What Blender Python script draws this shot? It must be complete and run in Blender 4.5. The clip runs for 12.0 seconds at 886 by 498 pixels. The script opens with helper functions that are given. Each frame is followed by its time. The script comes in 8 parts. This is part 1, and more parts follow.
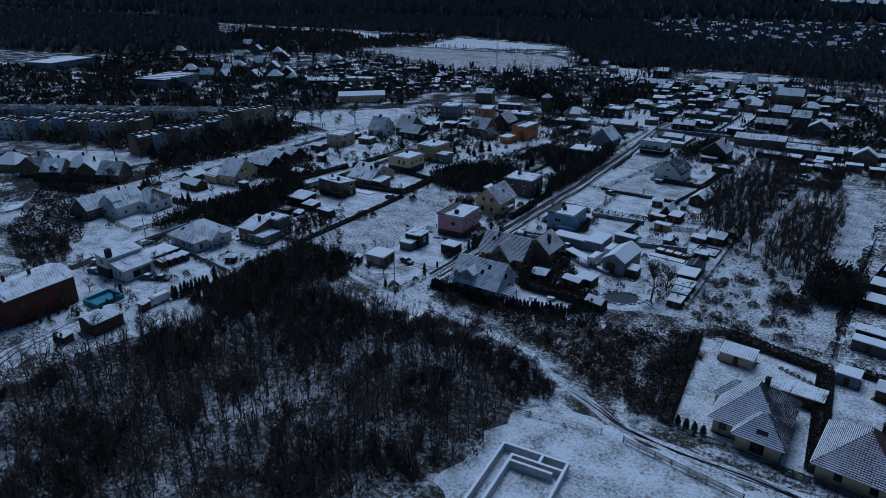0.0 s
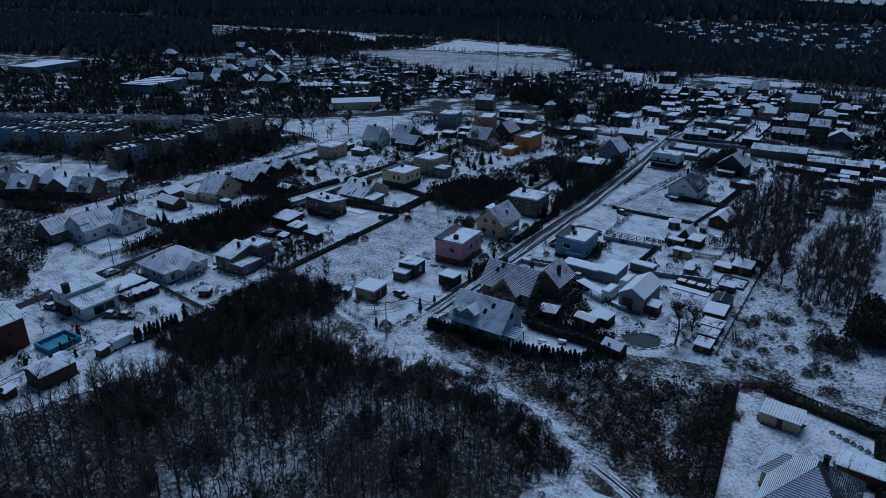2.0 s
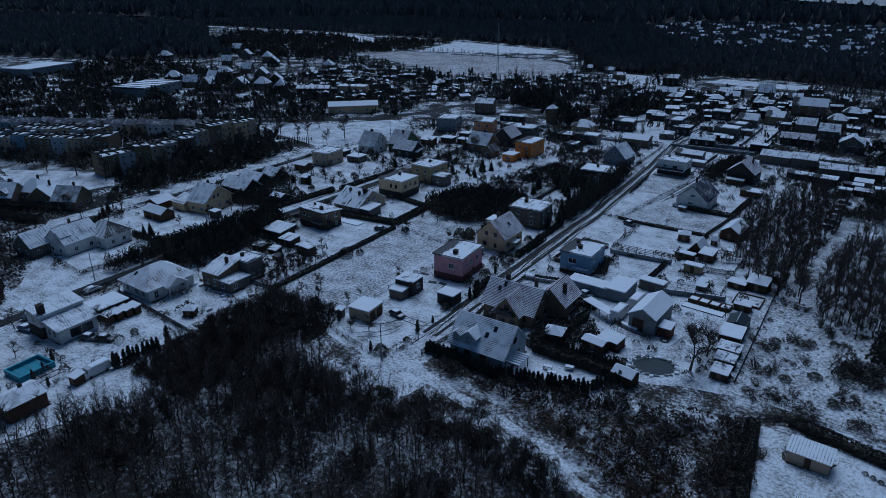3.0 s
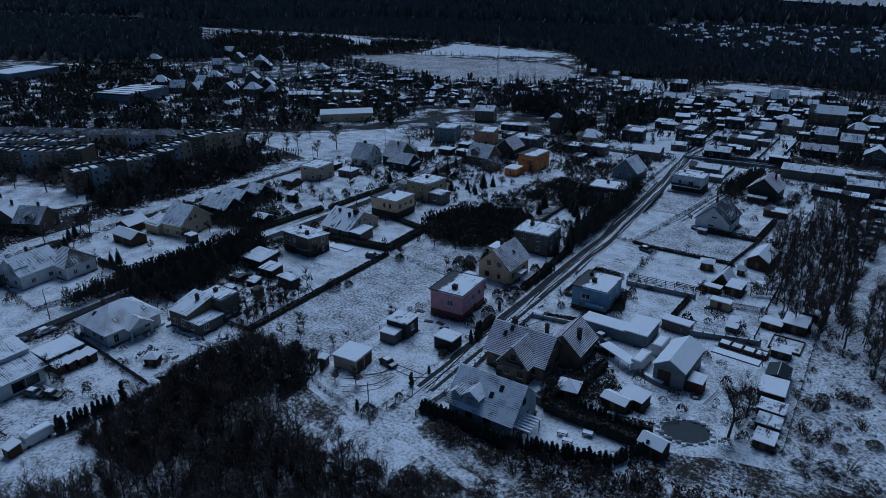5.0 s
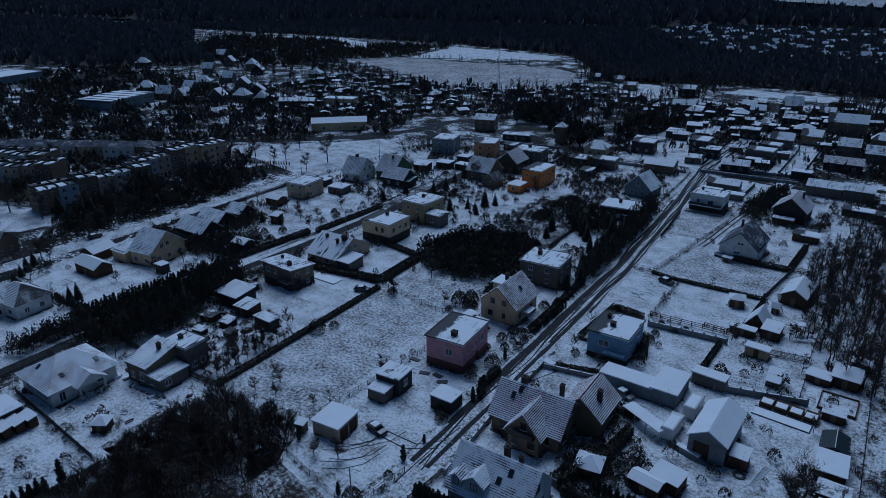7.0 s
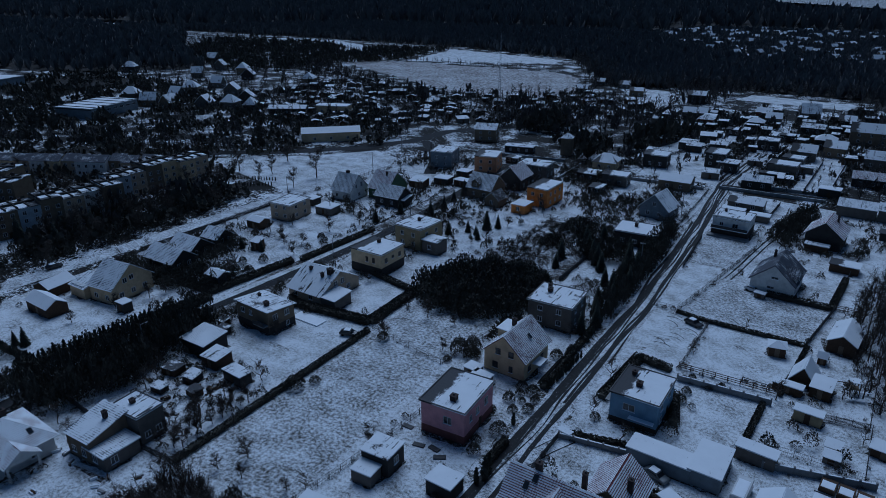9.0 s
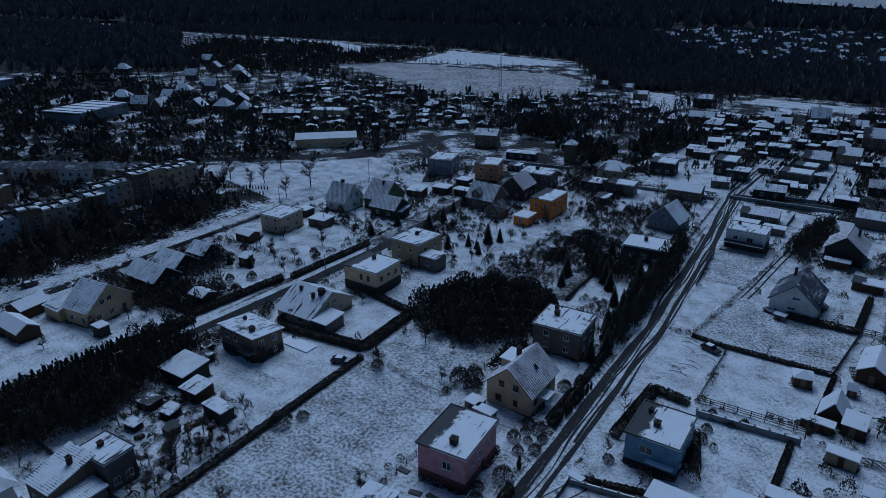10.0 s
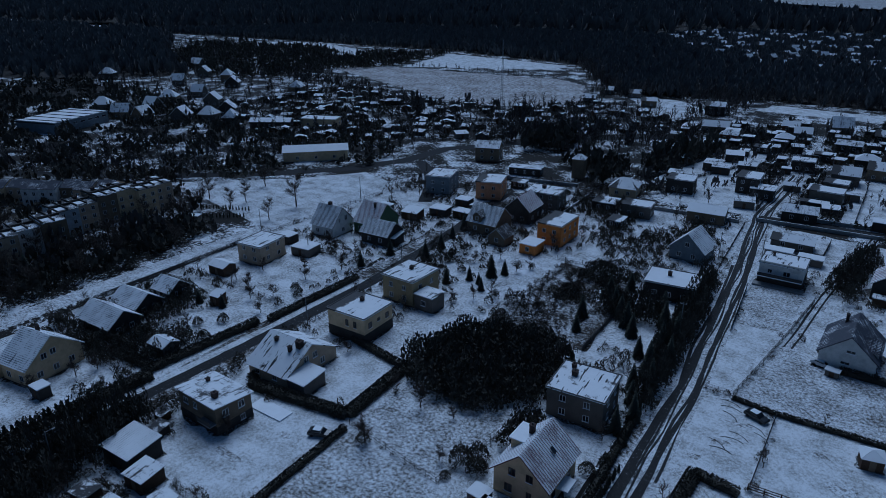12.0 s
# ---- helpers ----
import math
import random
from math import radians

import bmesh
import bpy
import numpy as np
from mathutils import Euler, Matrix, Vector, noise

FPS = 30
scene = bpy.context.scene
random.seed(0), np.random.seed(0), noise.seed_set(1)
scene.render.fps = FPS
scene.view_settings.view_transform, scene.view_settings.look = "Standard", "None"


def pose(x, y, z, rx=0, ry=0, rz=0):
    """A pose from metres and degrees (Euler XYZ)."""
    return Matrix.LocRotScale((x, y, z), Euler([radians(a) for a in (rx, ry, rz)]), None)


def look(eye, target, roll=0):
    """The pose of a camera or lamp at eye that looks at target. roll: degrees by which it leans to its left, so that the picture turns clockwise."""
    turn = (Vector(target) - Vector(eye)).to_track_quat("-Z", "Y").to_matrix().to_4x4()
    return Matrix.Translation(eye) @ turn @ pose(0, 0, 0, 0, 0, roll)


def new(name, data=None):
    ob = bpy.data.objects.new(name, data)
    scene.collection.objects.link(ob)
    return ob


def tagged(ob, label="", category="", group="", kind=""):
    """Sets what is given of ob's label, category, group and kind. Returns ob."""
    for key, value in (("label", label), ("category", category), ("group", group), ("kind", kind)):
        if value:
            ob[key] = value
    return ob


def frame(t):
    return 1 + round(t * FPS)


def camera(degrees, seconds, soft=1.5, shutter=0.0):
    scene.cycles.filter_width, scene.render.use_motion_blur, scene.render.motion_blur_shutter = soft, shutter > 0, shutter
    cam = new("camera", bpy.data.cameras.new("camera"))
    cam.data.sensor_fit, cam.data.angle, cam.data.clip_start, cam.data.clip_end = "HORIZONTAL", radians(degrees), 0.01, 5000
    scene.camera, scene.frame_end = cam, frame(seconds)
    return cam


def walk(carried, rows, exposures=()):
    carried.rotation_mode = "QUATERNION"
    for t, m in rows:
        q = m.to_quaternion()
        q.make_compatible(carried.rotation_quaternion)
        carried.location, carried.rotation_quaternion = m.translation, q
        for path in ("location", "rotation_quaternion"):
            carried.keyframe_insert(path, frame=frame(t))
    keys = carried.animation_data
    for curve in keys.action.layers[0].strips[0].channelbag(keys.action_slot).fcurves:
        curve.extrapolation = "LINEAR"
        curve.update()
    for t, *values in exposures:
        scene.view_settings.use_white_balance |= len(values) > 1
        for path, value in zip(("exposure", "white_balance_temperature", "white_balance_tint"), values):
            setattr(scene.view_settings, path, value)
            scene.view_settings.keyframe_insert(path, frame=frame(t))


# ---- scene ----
cam = camera(67.0, 12.0, soft=0.75)
# t, x, y, z, yaw, pitch, roll
ROWS = [
    (0.0, 0.000, 0.000, 75.000, 33.360, -22.507, 0.385),
    (0.5, -2.732, 4.251, 75.033, 33.330, -22.495, 0.385),
    (1.0, -5.471, 8.515, 75.066, 33.300, -22.482, 0.386),
    (1.5, -8.216, 12.794, 75.097, 33.269, -22.470, 0.387),
    (2.0, -10.971, 17.091, 75.128, 33.239, -22.457, 0.388),
    (2.5, -13.736, 21.407, 75.158, 33.208, -22.445, 0.388),
    (3.0, -16.513, 25.746, 75.188, 33.177, -22.432, 0.389),
    (5.0, -27.766, 43.362, 75.298, 33.050, -22.383, 0.392),
    (5.5, -30.623, 47.843, 75.324, 33.018, -22.371, 0.392),
    (6.0, -33.500, 52.359, 75.348, 32.986, -22.359, 0.393),
    (6.5, -36.399, 56.912, 75.373, 32.953, -22.347, 0.394),
    (7.0, -39.321, 61.504, 75.396, 32.920, -22.336, 0.394),
    (9.0, -51.269, 80.312, 75.482, 32.788, -22.288, 0.397),
    (9.5, -54.328, 85.134, 75.502, 32.754, -22.277, 0.398),
    (10.0, -57.418, 90.009, 75.521, 32.720, -22.265, 0.399),
    (10.5, -60.542, 94.939, 75.539, 32.686, -22.254, 0.399),
    (11.0, -63.700, 99.925, 75.556, 32.652, -22.242, 0.400),
    (11.5, -66.894, 104.971, 75.573, 32.617, -22.231, 0.401),
    (12.0, -70.125, 110.078, 75.589, 32.582, -22.219, 0.401),
]
walk(cam, [(t, pose(x, y, z, 90 + pitch, roll, yaw)) for t, x, y, z, yaw, pitch, roll in ROWS],
     exposures=[(0.0, -0.02, 4440, 5), (3.0, -0.03, 4420, 5), (6.0, -0.17, 4370, 5), (9.0, -0.23, 4350, 5), (12.0, -0.25, 4340, 5)])

# ---- dusk light: an overcast blue sky and a very wide, weak sun ----
world = bpy.data.worlds.new("dusk_sky")
scene.world = world
world.use_nodes = True
wn = world.node_tree.nodes
sky = wn.new("ShaderNodeTexSky")
sky.sky_type = "NISHITA"
sky.sun_disc = False
sky.sun_elevation = radians(40)
sky.sun_rotation = radians(-33)
sky.air_density, sky.dust_density, sky.ozone_density = 1.0, 0.6, 1.5
wn["Background"].inputs["Strength"].default_value = 0.0245
world.node_tree.links.new(sky.outputs[0], wn["Background"].inputs["Color"])
sun = new("sun", bpy.data.lights.new("sun", "SUN"))
sun.data.energy, sun.data.angle, sun.data.color = 1.34, radians(42), (1.0, 0.95, 0.90)
sun.matrix_world = look((0, 0, 0), (math.sin(radians(33)), -math.cos(radians(33)), -1.4))

# ---- materials ----
def nodes_of(name, rough=0.9, spec=0.2):
    m = bpy.data.materials.new(name)
    m.use_nodes = True
    b = m.node_tree.nodes["Principled BSDF"]
    b.inputs["Roughness"].default_value = rough
    b.inputs["Specular IOR Level"].default_value = spec
    return m, m.node_tree.nodes, m.node_tree.links, b


def coords(nd, kind="Object"):
    return nd.new("ShaderNodeTexCoord").outputs[kind]


def noise_of(nd, lk, vec, scale, detail=4.0, rough=0.55):
    n = nd.new("ShaderNodeTexNoise")
    n.inputs["Scale"].default_value, n.inputs["Detail"].default_value, n.inputs["Roughness"].default_value = scale, detail, rough
    lk.new(vec, n.inputs["Vector"])
    return n.outputs["Fac"]


def calc(nd, lk, op, a, b=0.0, c=0.0):
    n = nd.new("ShaderNodeMath")
    n.operation = op
    for i, v in enumerate((a, b, c)):
        if isinstance(v, (int, float)):
            n.inputs[i].default_value = v
        else:
            lk.new(v, n.inputs[i])
    return n.outputs[0]


def step(nd, lk, v, lo, hi):
    n = nd.new("ShaderNodeMapRange")
    n.interpolation_type = "SMOOTHSTEP"
    n.inputs["From Min"].default_value, n.inputs["From Max"].default_value = lo, hi
    lk.new(v, n.inputs["Value"])
    return n.outputs["Result"]


def blend(nd, lk, fac, a, b):
    n = nd.new("ShaderNodeMix")
    n.data_type = "RGBA"
    for sock, v in ((n.inputs[0], fac), (n.inputs[6], a), (n.inputs[7], b)):
        if isinstance(v, (int, float)):
            sock.default_value = v
        elif isinstance(v, tuple):
            sock.default_value = (*v, 1)
        else:
            lk.new(v, sock)
    return n.outputs[2]


def relief(nd, lk, b, height, strength, dist=0.05):
    n = nd.new("ShaderNodeBump")
    n.inputs["Strength"].default_value, n.inputs["Distance"].default_value = strength, dist
    lk.new(height, n.inputs["Height"])
    lk.new(n.outputs[0], b.inputs["Normal"])


SNOW = (0.85, 0.87, 0.90)
SNOW_OLD = (0.68, 0.70, 0.73)
GRASS = (0.040, 0.035, 0.022)
EARTH = (0.045, 0.036, 0.028)


def snow_cover(name, cover, fine=2.2, coarse=0.16, under=GRASS, contrast=0.08, big=0.28):
    """Thin snow with what grows under it showing through; cover 0..1; big: how strongly it changes from place to place."""
    m, nd, lk, b = nodes_of(name, 0.85, 0.15)
    v = coords(nd)
    n1, n2, n3 = noise_of(nd, lk, v, fine, 3, 0.7), noise_of(nd, lk, v, coarse, 5, 0.6), noise_of(nd, lk, v, fine * 3.7, 2)
    mixed = calc(nd, lk, "ADD", calc(nd, lk, "MULTIPLY", n1, 0.55), calc(nd, lk, "MULTIPLY", n2, big))
    mixed = calc(nd, lk, "ADD", mixed, calc(nd, lk, "MULTIPLY", n3, 0.30))
    mid = 0.5 * (0.85 + big) + (0.5 - cover) * 0.30
    fac = step(nd, lk, mixed, mid - contrast, mid + contrast)
    snow = blend(nd, lk, n2, SNOW_OLD, SNOW)
    low = blend(nd, lk, n1, tuple(c * 0.6 for c in under), tuple(c * 1.4 for c in under))
    lk.new(blend(nd, lk, fac, low, snow), b.inputs["Base Color"])
    relief(nd, lk, b, mixed, 0.5, 0.15)
    return m


def wall_paint(name, col, dirt=0.5, rough=0.85):
    m, nd, lk, b = nodes_of(name, rough, 0.25)
    v = coords(nd)
    n1, n2 = noise_of(nd, lk, v, 0.7, 5), noise_of(nd, lk, v, 9.0, 3)
    s = calc(nd, lk, "ADD", calc(nd, lk, "MULTIPLY", n1, 0.7), calc(nd, lk, "MULTIPLY", n2, 0.3))
    f = step(nd, lk, s, 0.3, 0.62)
    lk.new(blend(nd, lk, f, tuple(c * (1 - dirt * 0.55) for c in col), col), b.inputs["Base Color"])
    relief(nd, lk, b, n2, 0.25, 0.01)
    return m


def roof_cover(name, tile, cover=0.6, course=0.27, column=0.24, lines=0.5, big=0.75, small=0.45, lee=0.0, edge=0.075, streak=0.0, rim=0.0, cols=0.35):
    """Roof skin with a thin, broken layer of snow; the courses and columns of the skin show through it."""
    m, nd, lk, b = nodes_of(name, 0.7, 0.3)
    uv, v = coords(nd, "UV"), coords(nd)
    sep = nd.new("ShaderNodeSeparateXYZ")
    lk.new(uv, sep.inputs[0])
    fv = calc(nd, lk, "FRACT", calc(nd, lk, "DIVIDE", sep.outputs[1], course))
    fu = calc(nd, lk, "FRACT", calc(nd, lk, "DIVIDE", sep.outputs[0], column))
    sv = calc(nd, lk, "MULTIPLY", step(nd, lk, fv, 0.55, 0.75), lines)
    su = calc(nd, lk, "MULTIPLY", step(nd, lk, fu, 0.70, 0.85), lines * cols)
    rnd = nd.new("ShaderNodeObjectInfo").outputs["Random"]
    shift = nd.new("ShaderNodeVectorMath")
    lk.new(v, shift.inputs[0])
    comb = nd.new("ShaderNodeCombineXYZ")
    lk.new(calc(nd, lk, "MULTIPLY", rnd, 90.0), comb.inputs[0])
    lk.new(comb.outputs[0], shift.inputs[1])
    n1, n2 = noise_of(nd, lk, shift.outputs[0], 0.32, 5, 0.6), noise_of(nd, lk, shift.outputs[0], 3.5, 4, 0.6)
    s = calc(nd, lk, "ADD", calc(nd, lk, "MULTIPLY", n1, big), calc(nd, lk, "MULTIPLY", n2, small))
    s = calc(nd, lk, "SUBTRACT", calc(nd, lk, "SUBTRACT", s, sv), su)
    if streak:
        run = nd.new("ShaderNodeCombineXYZ")
        lk.new(calc(nd, lk, "ADD", calc(nd, lk, "MULTIPLY", sep.outputs[0], 1.5), calc(nd, lk, "MULTIPLY", rnd, 60.0)), run.inputs[0])
        lk.new(calc(nd, lk, "MULTIPLY", sep.outputs[1], 0.16), run.inputs[1])
        s = calc(nd, lk, "SUBTRACT", s, calc(nd, lk, "MULTIPLY", step(nd, lk, noise_of(nd, lk, run.outputs[0], 1.0, 3, 0.6), 0.56, 0.66), streak))
    if rim:
        s = calc(nd, lk, "SUBTRACT", s, calc(nd, lk, "MULTIPLY", step(nd, lk, sep.outputs[0], 54.5, 50.5), rim))
    if lee:
        nx = nd.new("ShaderNodeSeparateXYZ")
        lk.new(nd.new("ShaderNodeNewGeometry").outputs["Normal"], nx.inputs[0])
        s = calc(nd, lk, "SUBTRACT", s, calc(nd, lk, "MULTIPLY", step(nd, lk, nx.outputs[0], 0.22, 0.32), lee))
    mid = 0.5 * (big + small) + (0.5 - cover) * 0.6
    fac = step(nd, lk, s, mid - edge, mid + edge)
    snow = blend(nd, lk, n1, SNOW_OLD, SNOW)
    low = blend(nd, lk, n2, tuple(c * 0.55 for c in tile), tuple(c * 1.3 for c in tile))
    lk.new(blend(nd, lk, fac, low, snow), b.inputs["Base Color"])
    relief(nd, lk, b, s, 0.4, 0.05)
    return m


def plain(name, col, rough=0.7, spec=0.3, metal=0.0, vary=0.35, scale=6.0):
    m, nd, lk, b = nodes_of(name, rough, spec)
    b.inputs["Metallic"].default_value = metal
    n1 = noise_of(nd, lk, coords(nd), scale, 5)
    lk.new(blend(nd, lk, n1, tuple(c * (1 - vary) for c in col), tuple(min(1, c * (1 + vary)) for c in col)), b.inputs["Base Color"])
    relief(nd, lk, b, n1, 0.2, 0.02)
    return m


def plant(name, col, col2, rough=0.9):
    m, nd, lk, b = nodes_of(name, rough, 0.1)
    g = nd.new("ShaderNodeNewGeometry").outputs["Random Per Island"]
    o = nd.new("ShaderNodeObjectInfo").outputs["Random"]
    f = calc(nd, lk, "ADD", calc(nd, lk, "MULTIPLY", g, 0.7), calc(nd, lk, "MULTIPLY", o, 0.3))
    lk.new(blend(nd, lk, f, col, col2), b.inputs["Base Color"])
    return m


def boards(name, col, width=0.16):
    m, nd, lk, b = nodes_of(name, 0.85, 0.2)
    v = coords(nd)
    sep = nd.new("ShaderNodeSeparateXYZ")
    lk.new(v, sep.inputs[0])
    s = calc(nd, lk, "ADD", sep.outputs[0], sep.outputs[1])
    f = calc(nd, lk, "FRACT", calc(nd, lk, "DIVIDE", s, width))
    n1 = noise_of(nd, lk, v, 2.5, 5)
    low, hi = tuple(c * 0.6 for c in col), tuple(c * 1.3 for c in col)
    lk.new(blend(nd, lk, calc(nd, lk, "MULTIPLY", step(nd, lk, f, 0.02, 0.12), n1), low, hi), b.inputs["Base Color"])
    relief(nd, lk, b, f, 0.3, 0.02)
    return m


M = {}
M["ground"] = snow_cover("snowy_ground", 0.33, 0.9, 0.07, (0.016, 0.015, 0.014), 0.035, 0.75)
M["lawn"] = snow_cover("snow_lawn", 0.79, 1.7, 0.22, (0.13, 0.125, 0.10), 0.20, 0.5)
M["lawn_mid"] = snow_cover("snow_lawn_mid", 0.69, 1.7, 0.2, (0.075, 0.068, 0.050), 0.145, 0.42)
M["lawn_thin"] = snow_cover("snow_lawn_thin", 0.46, 1.2, 0.2, (0.045, 0.040, 0.030), 0.10, 0.5)
M["meadow"] = snow_cover("snow_meadow", 0.55, 1.6, 0.20, (0.070, 0.062, 0.048), 0.13, 0.26)
M["scrub"] = snow_cover("snow_scrub", 0.34, 1.3, 0.13, (0.034, 0.028, 0.022), 0.11, 0.6)
M["wood_floor"] = snow_cover("wood_floor", 0.20, 1.0, 0.05, (0.032, 0.027, 0.023), 0.16, 0.7)
M["dark_floor"] = snow_cover("dark_floor", -0.02, 0.7, 0.05, (0.020, 0.018, 0.016), 0.09)
M["lane"] = snow_cover("snow_lane", 0.62, 1.6, 0.25, (0.05, 0.046, 0.042), 0.12)
M["wheel_track"] = snow_cover("wheel_track", -0.12, 1.6, 0.4, (0.030, 0.030, 0.031), 0.10)
M["slush"] = snow_cover("grey_slush", 0.30, 1.1, 0.5, (0.030, 0.030, 0.032), 0.16, 0.5)
M["asphalt"] = snow_cover("wet_asphalt", -0.35, 1.2, 0.2, (0.026, 0.027, 0.030), 0.10)
M["street_mix"] = snow_cover("slushy_street", -0.10, 1.3, 0.25, (0.028, 0.029, 0.032), 0.10, 0.3)
M["bare_earth"] = snow_cover("bare_earth", 0.24, 1.6, 0.3, (0.040, 0.036, 0.030), 0.09, 0.3)
M["field"] = snow_cover("ploughed_field", 0.42, 0.45, 0.05, (0.13, 0.10, 0.08), 0.14, 0.2)
M["snow"] = plain("loose_snow", SNOW, 0.85, 0.15, vary=0.10, scale=0.8)
M["concrete"] = wall_paint("grey_concrete", (0.28, 0.28, 0.28), 0.6)
M["block"] = wall_paint("aerated_block", (0.52, 0.52, 0.52), 0.4)
for nm, col in dict(white=(0.80, 0.78, 0.74), cream=(0.70, 0.54, 0.33), yellow=(0.44, 0.35, 0.20), pink=(0.72, 0.38, 0.40), blue=(0.27, 0.38, 0.50),
                    orange=(0.75, 0.29, 0.07), peach=(0.66, 0.34, 0.18), grey=(0.26, 0.23, 0.20), dark=(0.085, 0.078, 0.072), brick=(0.22, 0.09, 0.06),
                    beige=(0.52, 0.41, 0.29), green=(0.16, 0.24, 0.14), tan=(0.32, 0.25, 0.17), pale_blue=(0.34, 0.38, 0.42), plinth=(0.20, 0.085, 0.075)).items():
    M[nm] = wall_paint(nm + "_plaster", tuple(c * (0.62 if nm in ("grey", "dark", "tan", "brick", "green", "pale_blue") else 0.9) for c in col))
M["pale_plaster"] = wall_paint("pale_grey_plaster", (0.42, 0.46, 0.50))
M["tile_red"] = roof_cover("red_tiles_snow", (0.15, 0.055, 0.06), 0.70, 0.36, 0.42, lines=0.26, big=0.45)
M["tile_red_lee"] = roof_cover("wine_red_tiles_snow", (0.11, 0.045, 0.05), 0.74, 30.0, 0.55, lines=0.36, big=0.3, lee=0.10, cols=1.0)
M["tile_lee"] = roof_cover("brown_tiles_snow", (0.07, 0.035, 0.035), 0.68, 0.36, 0.42, lines=0.34, big=0.4, lee=0.25)
M["tile_dark"] = roof_cover("dark_tiles_snow", (0.035, 0.033, 0.035), 0.78, 0.36, 0.42, lines=0.26, big=0.45, lee=0.22)
M["tile_hip"] = roof_cover("orange_tiles_melting_snow", (0.16, 0.06, 0.045), 0.80, 0.36, 0.42, lines=0.16, big=0.75, small=0.25)
M["tile_half"] = roof_cover("half_bare_tiles_snow", (0.03, 0.029, 0.032), 0.72, 0.36, 0.42, lines=0.14, big=0.9, small=0.3)
M["tile_grey"] = roof_cover("grey_sheet_snow", (0.07, 0.08, 0.10), 0.76, 0.42, 1.0, lines=0.12, big=0.6, streak=0.12)
M["tile_rib"] = roof_cover("ribbed_sheet_snow", (0.05, 0.05, 0.055), 0.80, 30.0, 0.5, lines=0.5, big=0.4)
M["tile_thick"] = roof_cover("felt_roof_snow", (0.05, 0.05, 0.055), 0.84, 1.1, 2.5, lines=0.03, big=0.6, streak=0.08)
M["flat_snow"] = roof_cover("flat_roof_snow", (0.04, 0.04, 0.045), 0.68, 30.0, 30.0, lines=0.0, big=0.8, small=0.22, edge=0.05, streak=0.30)
M["flat_bare"] = roof_cover("flat_roof_melting", (0.05, 0.05, 0.055), 0.74, 30.0, 30.0, lines=0.0, big=0.7, small=0.25, edge=0.05, streak=0.12, rim=0.42)
M["flat_dark"] = roof_cover("flat_roof_dark", (0.05, 0.05, 0.055), 0.46, 30.0, 30.0, lines=0.0, big=0.95, small=0.3, edge=0.05)
M["thin_snow"] = roof_cover("thin_snow_roof", (0.06, 0.06, 0.065), 0.66, 1.1, 2.5, lines=0.03, streak=0.15)
M["tile_slate"] = roof_cover("slate_roof_snow", (0.05, 0.055, 0.075), 0.40, 0.34, 0.9, lines=0.2, big=0.6, small=0.3)
M["wood"] = boards("dark_boards", (0.085, 0.055, 0.035))
M["wood_light"] = boards("weathered_boards", (0.20, 0.15, 0.10))
M["metal"] = plain("galvanised_metal", (0.30, 0.31, 0.33), 0.5, 0.5, 0.6)
M["rail"] = plain("dark_iron", (0.035, 0.035, 0.038), 0.6, 0.4)
M["frame"] = plain("white_frame", (0.62, 0.62, 0.62), 0.5, 0.3, vary=0.1)
M["frame_dark"] = plain("brown_frame", (0.07, 0.045, 0.03), 0.6, 0.3)
M["glass"] = plain("window_glass", (0.02, 0.024, 0.03), 0.08, 0.6, vary=0.2)
M["chimney"] = wall_paint("sooty_brick", (0.060, 0.044, 0.040), 0.7)
M["bark"] = plant("bark", (0.055, 0.046, 0.040), (0.095, 0.080, 0.068))
M["twig"] = plant("twigs", (0.058, 0.049, 0.043), (0.105, 0.088, 0.076))
M["conifer"] = plant("conifer_needles", (0.062, 0.066, 0.054), (0.084, 0.088, 0.070))
M["hedge"] = plant("hedge_leaves", (0.068, 0.064, 0.054), (0.094, 0.088, 0.072))
M["brush"] = plant("dry_brush", (0.060, 0.042, 0.032), (0.12, 0.088, 0.060))
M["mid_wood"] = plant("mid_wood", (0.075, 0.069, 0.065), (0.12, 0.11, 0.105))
# Paler and greyer than mid_wood: the haze of distance is mixed into this colour.
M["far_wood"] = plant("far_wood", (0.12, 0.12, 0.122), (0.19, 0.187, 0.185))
M["tyre"] = plain("rubber", (0.02, 0.02, 0.02), 0.8)
M["ice"] = plain("pond_ice", (0.022, 0.032, 0.036), 0.55, 0.2, scale=0.6)
M["tarpaulin"] = plain("faded_tarpaulin", (0.10, 0.13, 0.15), 0.6, 0.3, vary=0.3, scale=1.0)
M["pool_teal"] = plain("teal_tarpaulin", (0.06, 0.25, 0.32), 0.45, 0.4, vary=0.3, scale=1.0)
for nm, col in dict(car_black=(0.012, 0.012, 0.014), car_grey=(0.10, 0.11, 0.12), car_white=(0.6, 0.6, 0.6), car_red=(0.20, 0.02, 0.02), car_blue=(0.02, 0.05, 0.13)).items():
    M[nm] = plain(nm + "_paint", col, 0.25, 0.6, vary=0.15, scale=2.0)

# ---- kit ----
rng = random.Random(7)
BUILT, FENCES, OPEN_LAND, FOOT = [], [], [], []


def thing(name, label, category, x, y, rot=0.0, z=0.0, group="", kind=""):
    e = new(name)
    e.matrix_basis = pose(x, y, z, 0, 0, rot)
    return tagged(e, label, category, group, kind)


def link(name, me, parent, m=None, label=""):
    ob = new(name, me)
    ob.parent = parent
    if m is not None:
        ob.matrix_basis = m
    if label:
        tagged(ob, label)
    return ob


def part(name, bm, material, parent, label="", m=None):
    me = bpy.data.meshes.new(name)
    bm.to_mesh(me)
    bm.free()
    me.materials.append(material)
    return link(name, me, parent, m, label)


